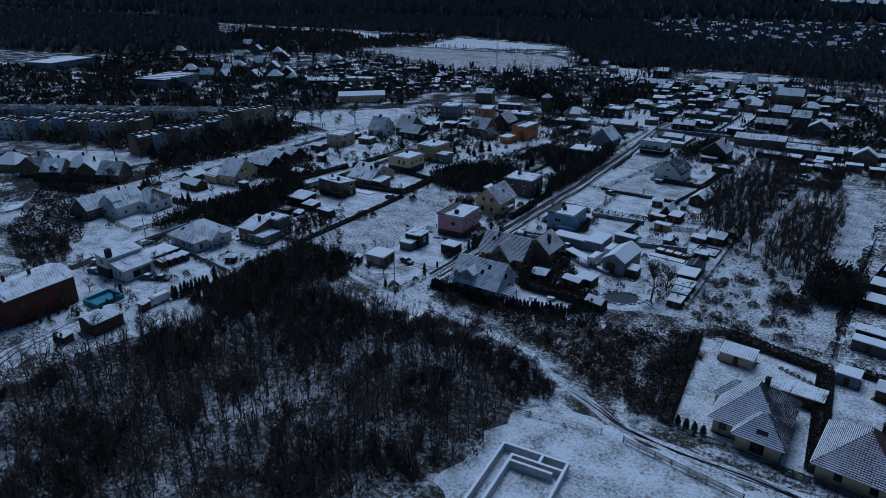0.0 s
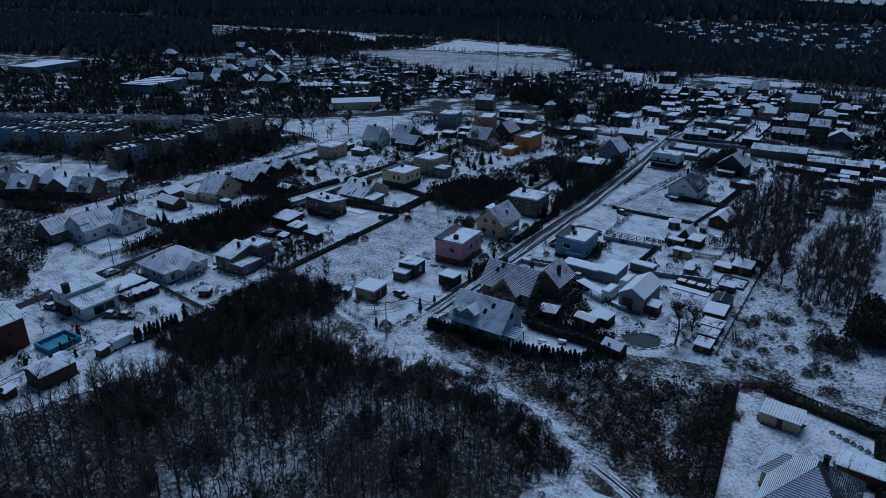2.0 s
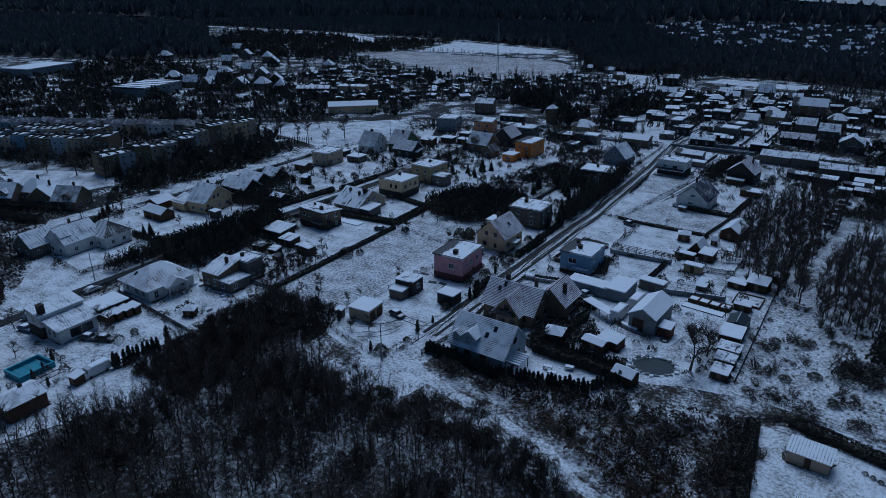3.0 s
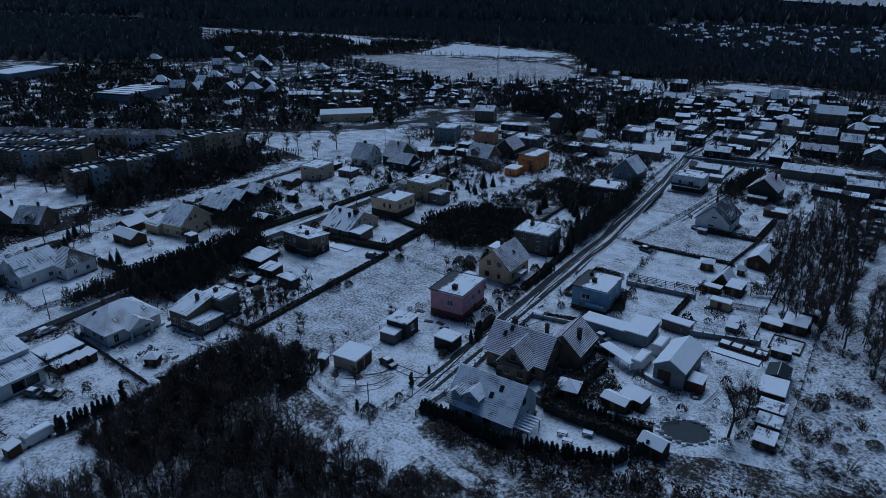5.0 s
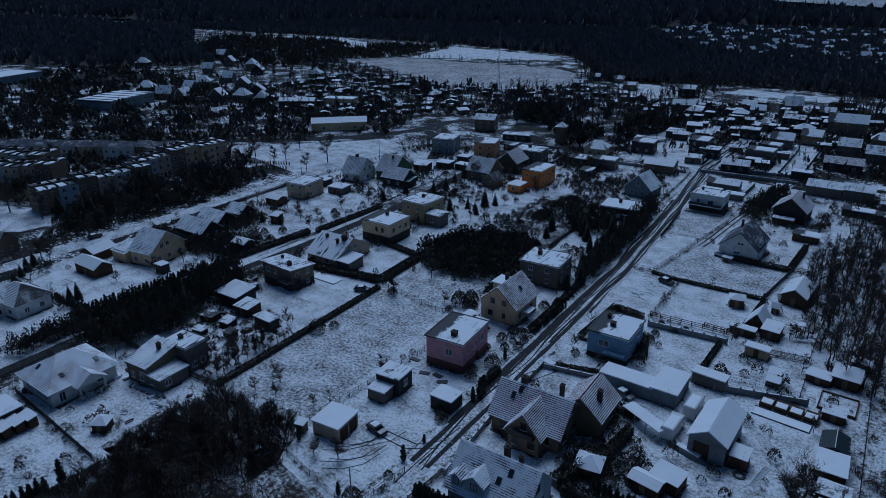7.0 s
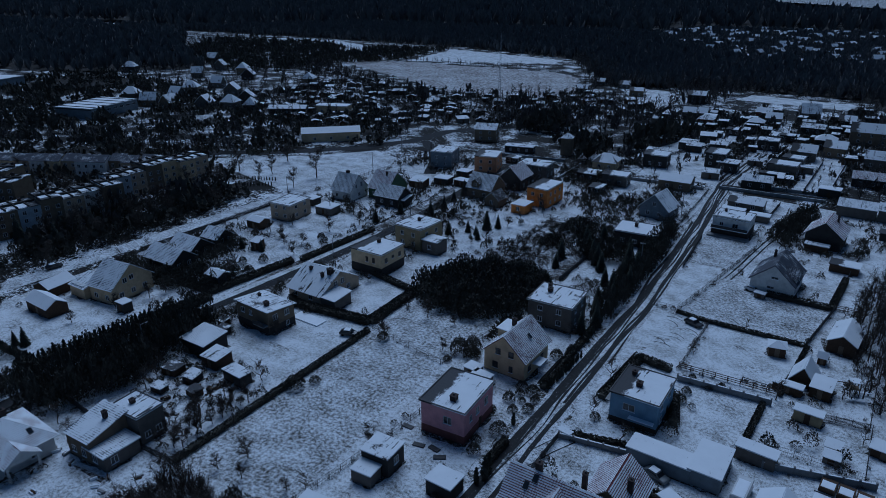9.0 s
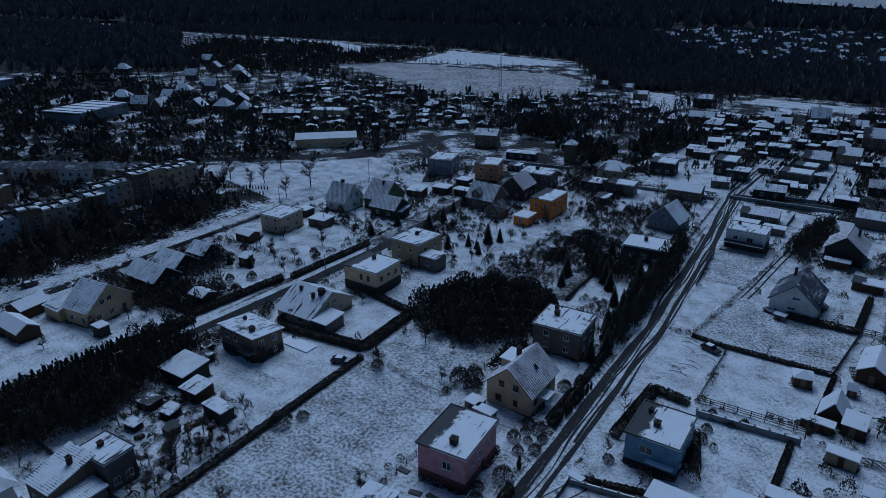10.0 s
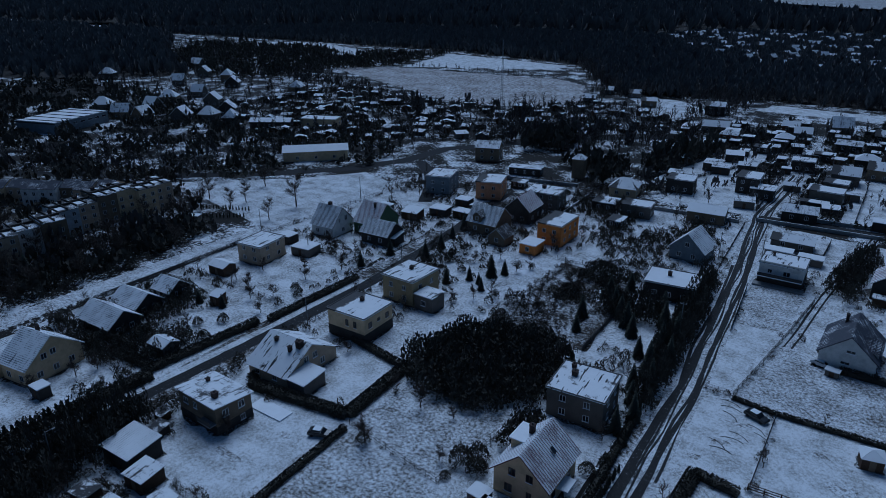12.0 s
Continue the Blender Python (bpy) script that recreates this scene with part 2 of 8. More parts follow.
def mesh_of(name, verts, faces, material):
    me = bpy.data.meshes.new(name)
    me.from_pydata(verts, [], faces)
    me.materials.append(material)
    return me


def slab(bm, x0, y0, z0, x1, y1, z1):
    """A box between two corners."""
    v = [bm.verts.new((x, y, z)) for z in (z0, z1) for y in (y0, y1) for x in (x0, x1)]
    for f in ((0, 2, 3, 1), (4, 5, 7, 6), (0, 1, 5, 4), (2, 6, 7, 3), (0, 4, 6, 2), (1, 3, 7, 5)):
        bm.faces.new([v[i] for i in f])


def box(x0, y0, z0, x1, y1, z1, bevel=0.0):
    bm = bmesh.new()
    slab(bm, x0, y0, z0, x1, y1, z1)
    if bevel:
        bmesh.ops.bevel(bm, geom=list(bm.edges), offset=bevel, segments=1, affect="EDGES")
    return bm


def skin(bm, quad, thick=0.14, course=0.0):
    """A roof plane: quad = eave left, eave right, ridge right, ridge left (may meet in a point). Laid in courses that step down
    the slope, with UV in metres along the eave and up the slope."""
    uv = bm.loops.layers.uv.verify()
    a, b, c, d = (Vector(q) for q in quad)
    n = (b - a).cross(d - a if (d - a).length > 0.01 else c - a).normalized()
    if n.z < 0:
        n = -n
    run = ((d + c) / 2 - (a + b) / 2).length
    ex = (b - a).normalized()
    k = max(1, int(run / course)) if course else 1
    ey = n.cross(ex)

    def put(pts):
        vs = [bm.verts.new(p) for p in pts]
        try:
            f = bm.faces.new(vs)
        except ValueError:
            return
        for lp in f.loops:
            r = lp.vert.co - a
            lp[uv].uv = (r.dot(ex) + 50, abs(r.dot(ey)))
    lift = 0.035 if k > 1 else 0.0
    for i in range(k):
        s, e = i / k, (i + 1) / k
        p0, p1, p2, p3 = a.lerp(d, s), b.lerp(c, s), b.lerp(c, e), a.lerp(d, e)
        up0, up1 = n * (thick + lift), n * thick
        top = [p0 + up0, p1 + up0, p2 + up1, p3 + up1]
        if (top[2] - top[3]).length < 0.02:
            top = top[:3]
        put(top)
        if k > 1:
            put([p0 + n * (thick if i else 0), p1 + n * (thick if i else 0), p1 + up0, p0 + up0])
    t = n * thick
    apex = (c - d).length < 0.02
    if k == 1:
        put([a, b, b + t, a + t])
    put([b, c, c + t, b + t])
    put([d, a, a + t, d + t])
    if not apex:
        put([c, d, d + t, c + t])
    put([d, c, b, a] if not apex else [c, b, a])
    bmesh.ops.remove_doubles(bm, verts=bm.verts[:], dist=0.003)


WINDOW = {}


def lattice(bm, xs, zs, holes, y0, y1, index=0):
    """A flat frame in one piece: the cells between xs and zs but for the holes, from y0 to y1 deep."""
    v = {}

    def at(i, k, y):
        if (i, k, y) not in v:
            v[i, k, y] = bm.verts.new((xs[i], y, zs[k]))
        return v[i, k, y]

    def solid(i, k):
        return 0 <= i < len(xs) - 1 and 0 <= k < len(zs) - 1 and (i, k) not in holes
    for i in range(len(xs) - 1):
        for k in range(len(zs) - 1):
            if not solid(i, k):
                continue
            fs = [bm.faces.new((at(i, k, y0), at(i + 1, k, y0), at(i + 1, k + 1, y0), at(i, k + 1, y0))), bm.faces.new((at(i, k, y1), at(i, k + 1, y1), at(i + 1, k + 1, y1), at(i + 1, k, y1)))]
            for di, dk, a, b in ((-1, 0, (i, k + 1), (i, k)), (1, 0, (i + 1, k), (i + 1, k + 1)), (0, -1, (i, k), (i + 1, k)), (0, 1, (i + 1, k + 1), (i, k + 1))):
                if not solid(i + di, k + dk):
                    fs.append(bm.faces.new((at(*b, y0), at(*a, y0), at(*a, y1), at(*b, y1))))
            for f in fs:
                f.material_index = index


def window_frame(bm, w, h, t):
    lattice(bm, (-w / 2, -w / 2 + t, -t / 2, t / 2, w / 2 - t, w / 2), (0, t, h - t, h), {(1, 1), (3, 1)}, -0.05, 0.06)


def window_meshes(w, h, dark):
    key = (round(w, 2), round(h, 2), dark)
    if key not in WINDOW:
        bm = bmesh.new()
        window_frame(bm, w, h, 0.09)
        fr = bpy.data.meshes.new("window")
        bm.to_mesh(fr), bm.free()
        fr.materials.append(M["frame_dark" if dark else "frame"])
        bm = box(-w / 2 + 0.03, -0.02, 0.03, w / 2 - 0.03, 0.05, h - 0.03)
        pn = bpy.data.meshes.new("pane")
        bm.to_mesh(pn), bm.free()
        pn.materials.append(M["glass"])
        bm = box(-w / 2 - 0.08, -0.16, -0.07, w / 2 + 0.08, 0.05, -0.003)
        sl = bpy.data.meshes.new("sill")
        bm.to_mesh(sl), bm.free()
        sl.materials.append(M["snow"])
        WINDOW[key] = (fr, pn, sl)
    return WINDOW[key]


def window_whole(w, h, dark):
    """Frame and pane of a distant window in one mesh."""
    key = (round(w, 2), round(h, 2), dark, "whole")
    if key not in WINDOW:
        bm = bmesh.new()
        slab(bm, -w / 2 + 0.03, -0.02, 0.03, w / 2 - 0.03, 0.05, h - 0.03)
        for f in bm.faces:
            f.material_index = 1
        window_frame(bm, w, h, 0.10)
        me = bpy.data.meshes.new("window")
        bm.to_mesh(me), bm.free()
        me.materials.append(M["frame_dark" if dark else "frame"]), me.materials.append(M["glass"])
        WINDOW[key] = me
    return WINDOW[key]


def window(parent, face, along, z, half, w=1.3, h=1.4, dark=False, sill=True):
    """A window on one face ('s', 'n', 'e', 'w') of a box with these half sizes."""
    hx, hy = half
    x, y, r = {"s": (along, -hy, 0), "n": (-along, hy, 180), "e": (hx, along, 90), "w": (-hx, -along, -90)}[face]
    at = parent.matrix_basis.translation
    if math.hypot(at.x + 95, at.y - 160) > 105:
        return link("window", window_whole(w, h, dark), parent, pose(x, y, z, 0, 0, r))
    fr, pn, sl = window_meshes(w, h, dark)
    win = link("window", fr, parent, pose(x, y, z, 0, 0, r))
    link("pane", pn, win)
    if sill:
        link("sill", sl, win)
    return win


def door(parent, face, along, half, w=1.0, h=2.1, material="wood"):
    hx, hy = half
    x, y, r = {"s": (along, -hy, 0), "n": (-along, hy, 180), "e": (hx, along, 90), "w": (-hx, -along, -90)}[face]
    bm = box(-w / 2, -0.06, 0.02, w / 2, 0.05, h, 0.02)
    return part("door", bm, M[material], parent, "", pose(x, y, 0, 0, 0, r))


def chimney(parent, x, y, z0, z1, s=0.6):
    bm = box(x - s / 2, y - s / 2, z0, x + s / 2, y + s / 2, z1)
    slab(bm, x - s / 2 - 0.08, y - s / 2 - 0.08, z1, x + s / 2 + 0.08, y + s / 2 + 0.08, z1 + 0.12)
    c = part("chimney", bm, M["chimney"], parent)
    part("flue", box(x - 0.12, y - 0.12, z1 + 0.12, x + 0.12, y + 0.12, z1 + 0.4), M["rail"], c)
    return c


def gable_roof(bm, w, d, z0, rise, axis, over, course):
    """Two planes with the ridge along axis."""
    if axis == "x":
        hx, hy = w / 2 + over, d / 2
        drop = over * rise / hy
        for s in (-1, 1):
            skin(bm, ((-hx, s * (hy + over), z0 - drop), (hx, s * (hy + over), z0 - drop), (hx, 0, z0 + rise), (-hx, 0, z0 + rise)), 0.16, course)
    else:
        hx, hy = w / 2, d / 2 + over
        drop = over * rise / hx
        for s in (-1, 1):
            skin(bm, ((s * (hx + over), -hy, z0 - drop), (s * (hx + over), hy, z0 - drop), (0, hy, z0 + rise), (0, -hy, z0 + rise)), 0.16, course)


def hip_roof(bm, w, d, z0, rise, over, course, ridge=0.3):
    hx, hy = w / 2 + over, d / 2 + over
    if w >= d:
        r0, r1 = (-w * ridge / 2, 0, z0 + rise), (w * ridge / 2, 0, z0 + rise)
        planes = (((-hx, -hy, z0), (hx, -hy, z0), r1, r0), ((hx, hy, z0), (-hx, hy, z0), r0, r1), ((hx, -hy, z0), (hx, hy, z0), r1, r1), ((-hx, hy, z0), (-hx, -hy, z0), r0, r0))
    else:
        r0, r1 = (0, -d * ridge / 2, z0 + rise), (0, d * ridge / 2, z0 + rise)
        planes = (((hx, -hy, z0), (hx, hy, z0), r1, r0), ((-hx, hy, z0), (-hx, -hy, z0), r0, r1), ((-hx, -hy, z0), (hx, -hy, z0), r0, r0), ((hx, hy, z0), (-hx, hy, z0), r1, r1))
    for q in planes:
        skin(bm, q, 0.12, course)


def prism_walls(w, d, h, rise=0.0, axis="x"):
    """Outer walls, with gable ends where the roof has them."""
    bm = bmesh.new()
    hx, hy = w / 2, d / 2
    lo = [bm.verts.new(p) for p in ((-hx, -hy, 0), (hx, -hy, 0), (hx, hy, 0), (-hx, hy, 0))]
    up = [bm.verts.new((v.co.x, v.co.y, h)) for v in lo]
    for i in range(4):
        bm.faces.new((lo[i], lo[(i + 1) % 4], up[(i + 1) % 4], up[i]))
    bm.faces.new(list(reversed(lo)))
    if rise:
        if axis == "x":
            g0, g1 = bm.verts.new((-hx, 0, h + rise)), bm.verts.new((hx, 0, h + rise))
            bm.faces.new((up[1], up[2], g1)), bm.faces.new((up[3], up[0], g0))
            bm.faces.new((up[0], up[1], g1, g0)), bm.faces.new((up[2], up[3], g0, g1))
        else:
            g0, g1 = bm.verts.new((0, -hy, h + rise)), bm.verts.new((0, hy, h + rise))
            bm.faces.new((up[0], up[1], g0)), bm.faces.new((up[2], up[3], g1))
            bm.faces.new((up[1], up[2], g1, g0)), bm.faces.new((up[3], up[0], g0, g1))
    else:
        bm.faces.new(up)
    return bm


def house(label, x, y, w, d, rot=0.0, eave=5.6, roof="flat", rise=3.5, wall="grey", skin_mat="flat_snow", course=0.0, over=0.45, plinth="",
          plinth_h=0.0, windows=(), doors=(), stacks=(), dark=False, auto=0, dormers=(), name="house", category="house", ridge=0.3, group=""):
    """windows: (face, along, z[, w, h]); stacks: (x, y, top); auto: storeys of evenly spread windows."""
    h = thing(name, label, category, x, y, rot, group=group)
    BUILT.append((x, y, max(w, d) * 0.62)), FOOT.append((x, y, w, d, rot))
    half = (w / 2, d / 2)
    gable = roof[0] == "g"
    part("wall", prism_walls(w, d, eave, rise - 0.05 if gable else 0, roof[-1]), M[wall], h)
    if plinth:
        part("plinth", prism_walls(w + 0.06, d + 0.06, plinth_h or 1.0), M[plinth], h)
    bm = bmesh.new()
    if gable:
        gable_roof(bm, w, d, eave, rise, roof[-1], over, course)
    elif roof == "hip":
        hip_roof(bm, w, d, eave, rise, over, course, ridge)
    elif roof == "mono":
        hx, hy = w / 2 + over, d / 2 + over
        skin(bm, ((-hx, -hy, eave + 0.01), (hx, -hy, eave + 0.01), (hx, hy, eave + rise), (-hx, hy, eave + rise)), 0.16, course)
        gw = bmesh.new()
        a = [gw.verts.new(p) for p in ((-w / 2, -d / 2, eave), (w / 2, -d / 2, eave), (w / 2, d / 2, eave), (-w / 2, d / 2, eave), (w / 2, d / 2, eave + rise), (-w / 2, d / 2, eave + rise))]
        for f in ((1, 2, 4), (0, 5, 3), (2, 3, 5, 4)):
            gw.faces.new([a[i] for i in f])
        part("upper_wall", gw, M[wall], h)
    else:
        skin(bm, ((-w / 2 - over, -d / 2 - over, eave), (w / 2 + over, -d / 2 - over, eave), (w / 2 + over, d / 2 + over, eave), (-w / 2 - over, d / 2 + over, eave)), 0.22)
    r = part("roof", bm, M[skin_mat], h)
    if roof == "flat" and w > 7 and eave > 4:
        rim = bmesh.new()
        e, f = w / 2 + over, d / 2 + over
        for q in ((-e, -f, e, -f + 0.2), (-e, f - 0.2, e, f), (-e, -f + 0.2, -e + 0.2, f - 0.2), (e - 0.2, -f + 0.2, e, f - 0.2)):
            slab(rim, q[0], q[1], eave + 0.224, q[2], q[3], eave + 0.34)
        part("edge_flashing", rim, M["rail"], r)
    for s in range(auto):
        z = 1.0 + 2.8 * s + (plinth_h * 0.5 if plinth else 0)
        if z + 1.5 > eave + (rise * 0.5 if gable else 0):
            break
        for face, span in (("s", w), ("e", d), ("w", d), ("n", w))[:4 if y < 240 else 2]:
            k = 2 if span < 12 else 3
            if z + 1.4 > eave - 0.1 and (not gable or face not in ("sn" if roof[-1] == "y" else "ew")):
                continue
            for i in range(k):
                window(h, face, span * ((i + 0.5) / k - 0.5) * (0.5 if z + 1.4 > eave - 0.1 else 0.86), z, half, 1.2, 1.3, dark)
    for q in windows:
        window(h, q[0], q[1], q[2], half, *(q[3:] or (1.3, 1.4)), dark)
    for q in doors:
        door(h, q[0], q[1], half, *q[2:])
    for q in stacks:
        lo = eave - 0.2
        chimney(h, q[0], q[1], lo, q[2], q[3] if len(q) > 3 else 0.6)
    for face, along, size, z in dormers:
        hx, hy = half
        px, py, rz = {"s": (along, -hy, 0), "e": (hx, along, 90), "w": (-hx, -along, -90), "n": (-along, hy, 180)}[face]
        m = pose(px, py, 0, 0, 0, rz)
        dm = part("dormer", prism_gable(size, 3.2, z), M[wall], h, "", m)
        bm = bmesh.new()
        hw, rr = size / 2 + 0.25, size * 0.42
        for s in (-1, 1):
            skin(bm, ((s * hw, -0.35, z + 1.35), (s * hw, 3.4, z + 1.35), (0, 3.4, z + 1.5 + rr), (0, -0.35, z + 1.5 + rr)), 0.1, course)
        part("dormer_roof", bm, M[skin_mat], dm)
        fr, pn, sl = window_meshes(min(1.2, size * 0.5), 1.2, dark)
        wn_ = link("window", fr, dm, pose(0, 0, z + 0.2))
    return h


def prism_gable(size, depth, z):
    bm = bmesh.new()
    hw, rr = size / 2, size * 0.42
    f = [bm.verts.new((px, 0, pz)) for px, pz in ((-hw, z - 1.0), (hw, z - 1.0), (hw, z + 1.4), (0, z + 1.4 + rr), (-hw, z + 1.4))]
    k = [bm.verts.new((v.co.x, depth, v.co.z)) for v in f]
    bm.faces.new(f), bm.faces.new(list(reversed(k)))
    for i in range(5):
        bm.faces.new((f[i], k[i], k[(i + 1) % 5], f[(i + 1) % 5]))
    return bm


def cross_gable(h, edge, y, width, out, eave, rise, wall, skin_mat):
    """A gabled porch on the east side: its ridge runs out over the wall and rests on two pillars."""
    bm = bmesh.new()
    hw = width / 2 + 0.35
    for s in (-1, 1):
        skin(bm, ((edge - 4.0, y + s * hw, eave - 0.05), (edge + out, y + s * hw, eave - 0.05), (edge + out, y, eave + rise), (edge - 4.0, y, eave + rise)), 0.14, 0.36)
    r = part("porch_roof", bm, M[skin_mat], h)
    gm = bmesh.new()
    f = [gm.verts.new((edge + out - d, y + a, z)) for d in (0.5, 0.25) for a, z in ((-width / 2, eave), (width / 2, eave), (0, eave + rise - 0.1))]
    for q in ((0, 1, 2), (5, 4, 3), (0, 3, 4, 1), (1, 4, 5, 2), (2, 5, 3, 0)):
        gm.faces.new([f[i] for i in q])
    bmesh.ops.recalc_face_normals(gm, faces=gm.faces[:])
    part("pediment", gm, M[wall], r)
    for s in (-1, 1):
        part("pillar", box(edge + out - 0.65, y + s * (width / 2 - 0.2) - 0.2, 0, edge + out - 0.25, y + s * (width / 2 - 0.2) + 0.2, eave), M[wall], r)


def roof_window(h, x, y, z, pitch, rz=0.0, w=0.8, hgt=1.2):
    m = pose(x, y, z, pitch, 0, rz)
    fr = part("roof_window", box(-w / 2, -hgt / 2, 0, w / 2, hgt / 2, 0.09), M["rail"], h, "", m)
    part("pane", box(-w / 2 + 0.1, -hgt / 2 + 0.1, 0.09, w / 2 - 0.1, hgt / 2 - 0.1, 0.12), M["glass"], fr)


def shed(label, x, y, w, d, h=2.4, rot=0.0, roof="flat", rise=0.8, wall="wood", skin_mat="tile_thick", name="shed", group="", door_face="s"):
    s = thing(name, label, name.replace("_", " "), x, y, rot, group=group)
    BUILT.append((x, y, max(w, d) * 0.62)), FOOT.append((x, y, w, d, rot))
    part("wall", prism_walls(w, d, h, rise - 0.04 if roof[0] == "g" else 0, roof[-1]), M[wall], s)
    bm = bmesh.new()
    if roof[0] == "g":
        gable_roof(bm, w, d, h, rise, roof[-1], 0.25, 0)
    elif roof == "hip":
        hip_roof(bm, w, d, h, rise, 0.3, 0, 0.05)
    elif roof == "mono":
        skin(bm, ((-w / 2 - 0.2, -d / 2 - 0.25, h + 0.01), (w / 2 + 0.2, -d / 2 - 0.25, h + 0.01), (w / 2 + 0.2, d / 2 + 0.25, h + rise), (-w / 2 - 0.2, d / 2 + 0.25, h + rise)), 0.12)
        up = bmesh.new()
        a = [up.verts.new(p) for p in ((-w / 2, -d / 2, h), (w / 2, -d / 2, h), (w / 2, d / 2, h), (-w / 2, d / 2, h), (w / 2, d / 2, h + rise), (-w / 2, d / 2, h + rise))]
        for f in ((1, 2, 4), (0, 5, 3), (2, 3, 5, 4)):
            up.faces.new([a[i] for i in f])
        part("upper_wall", up, M[wall], s)
    else:
        skin(bm, ((-w / 2 - 0.2, -d / 2 - 0.2, h), (w / 2 + 0.2, -d / 2 - 0.2, h), (w / 2 + 0.2, d / 2 + 0.2, h), (-w / 2 - 0.2, d / 2 + 0.2, h)), 0.18)
    part("roof", bm, M[skin_mat], s)
    if door_face:
        door(s, door_face, 0, (w / 2, d / 2), min(0.95, w * 0.4), min(2.0, h - 0.15), "wood_light" if wall == "wood" else "wood")
    return s


# ---- plants: prototypes built once ----
def stick(vs, fs, p, q, r0, r1, n=3):
    p, q = Vector(p), Vector(q)
    ax = (q - p).normalized()
    u = ax.orthogonal().normalized()
    w = ax.cross(u)
    k = len(vs)
    for c, r in ((p, r0), (q, r1)):
        for i in range(n):
            a = 2 * math.pi * i / n
            vs.append(tuple(c + u * (r * math.cos(a)) + w * (r * math.sin(a))))
    for i in range(n):
        j = (i + 1) % n
        fs.append((k + i, k + j, k + n + j, k + n + i))


def sliver(vs, fs, p, q, w, r):
    """A thin twig: one long narrow triangle."""
    d = Vector(q) - Vector(p)
    u = d.cross(Vector((r.gauss(0, 1), r.gauss(0, 1), r.gauss(0, 1)))).normalized() * w
    k = len(vs)
    vs += [tuple(Vector(p) - u), tuple(Vector(p) + u), tuple(q)]
    fs.append((k, k + 1, k + 2))


def bare_tree(h, spread, twigs, seed, trunk_r=0.14, up=0.55, thick=1.0, mat="twig", sides=6):
    """Trunk mesh and crown mesh of a leafless tree."""
    r = random.Random(seed)
    tv, tf, cv, cf = [], [], [], []
    pts = [Vector((0, 0, -0.1))]
    for i in range(1, 6):
        pts.append(Vector((r.gauss(0, 0.13) * i ** 0.6, r.gauss(0, 0.13) * i ** 0.6, h * i / 5 * 0.92)))
    for i in range(5):
        stick(tv, tf, pts[i], pts[i + 1], trunk_r * (1 - i * 0.18), trunk_r * (1 - (i + 1) * 0.18) + 0.012, sides)
    tips = []
    for i in range(int(9 + h * 0.7)):
        s = r.uniform(0.22, 0.98)
        k = min(4, int(s * 5))
        p = pts[k].lerp(pts[k + 1], s * 5 - k)
        a = r.uniform(0, 2 * math.pi)
        ln = spread * (1.15 - s * 0.75) * r.uniform(0.6, 1.1)
        d = Vector((math.cos(a), math.sin(a), up + r.uniform(0.1, 0.8))).normalized()
        q = p + d * ln * 0.55
        e = q + (d + Vector((r.gauss(0, 0.25), r.gauss(0, 0.25), 0.35))).normalized() * ln * 0.6
        stick(cv, cf, p, q, 0.055 * thick * (1.2 - s * 0.6), 0.03 * thick, 3)
        sliver(cv, cf, q, e, 0.035 * thick, r)
        sliver(cv, cf, q, e, 0.035 * thick, r)
        tips += [(p, q, e)]
    for i in range(twigs):
        p, q, e = r.choice(tips)
        s = r.uniform(0.15, 1)
        b = p.lerp(q, s * 2) if s < 0.5 else q.lerp(e, s * 2 - 1)
        d = Vector((r.gauss(0, 1), r.gauss(0, 1), r.uniform(0.0, 1.5))).normalized()
        ln = r.uniform(0.5, 1.5) * spread / 3.2
        m = b + d * ln
        sliver(cv, cf, b, m, 0.020 * thick, r)
        for _ in range(2):
            o = b.lerp(m, r.uniform(0.2, 0.8))
            sliver(cv, cf, o, o + (d + Vector((r.gauss(0, 0.7), r.gauss(0, 0.7), r.gauss(0.1, 0.5)))).normalized() * ln * r.uniform(0.4, 0.8), 0.014 * thick, r)
    return mesh_of("trunk", tv, tf, M["bark"]), mesh_of("crown", cv, cf, M[mat])


def leaf_mass(vs, fs, n, place, size, r):
    """n small leaf clumps: bent pairs of triangles at points from place()."""
    for _ in range(n):
        p, out = place(r)
        d = (out + Vector((r.gauss(0, 0.5), r.gauss(0, 0.5), r.gauss(0, 0.5)))).normalized()
        u = d.orthogonal().normalized()
        u.rotate(Matrix.Rotation(r.uniform(0, 6.28), 3, d))
        s = size * r.uniform(0.6, 1.4)
        k = len(vs)
        vs += [tuple(p - u * s * 0.5), tuple(p + u * s * 0.5), tuple(p + d * s), tuple(p + d * s * 0.5 + u * s * 0.7 + Vector((0, 0, s * 0.3)))]
        fs += [(k, k + 1, k + 2), (k + 1, k + 3, k + 2)]


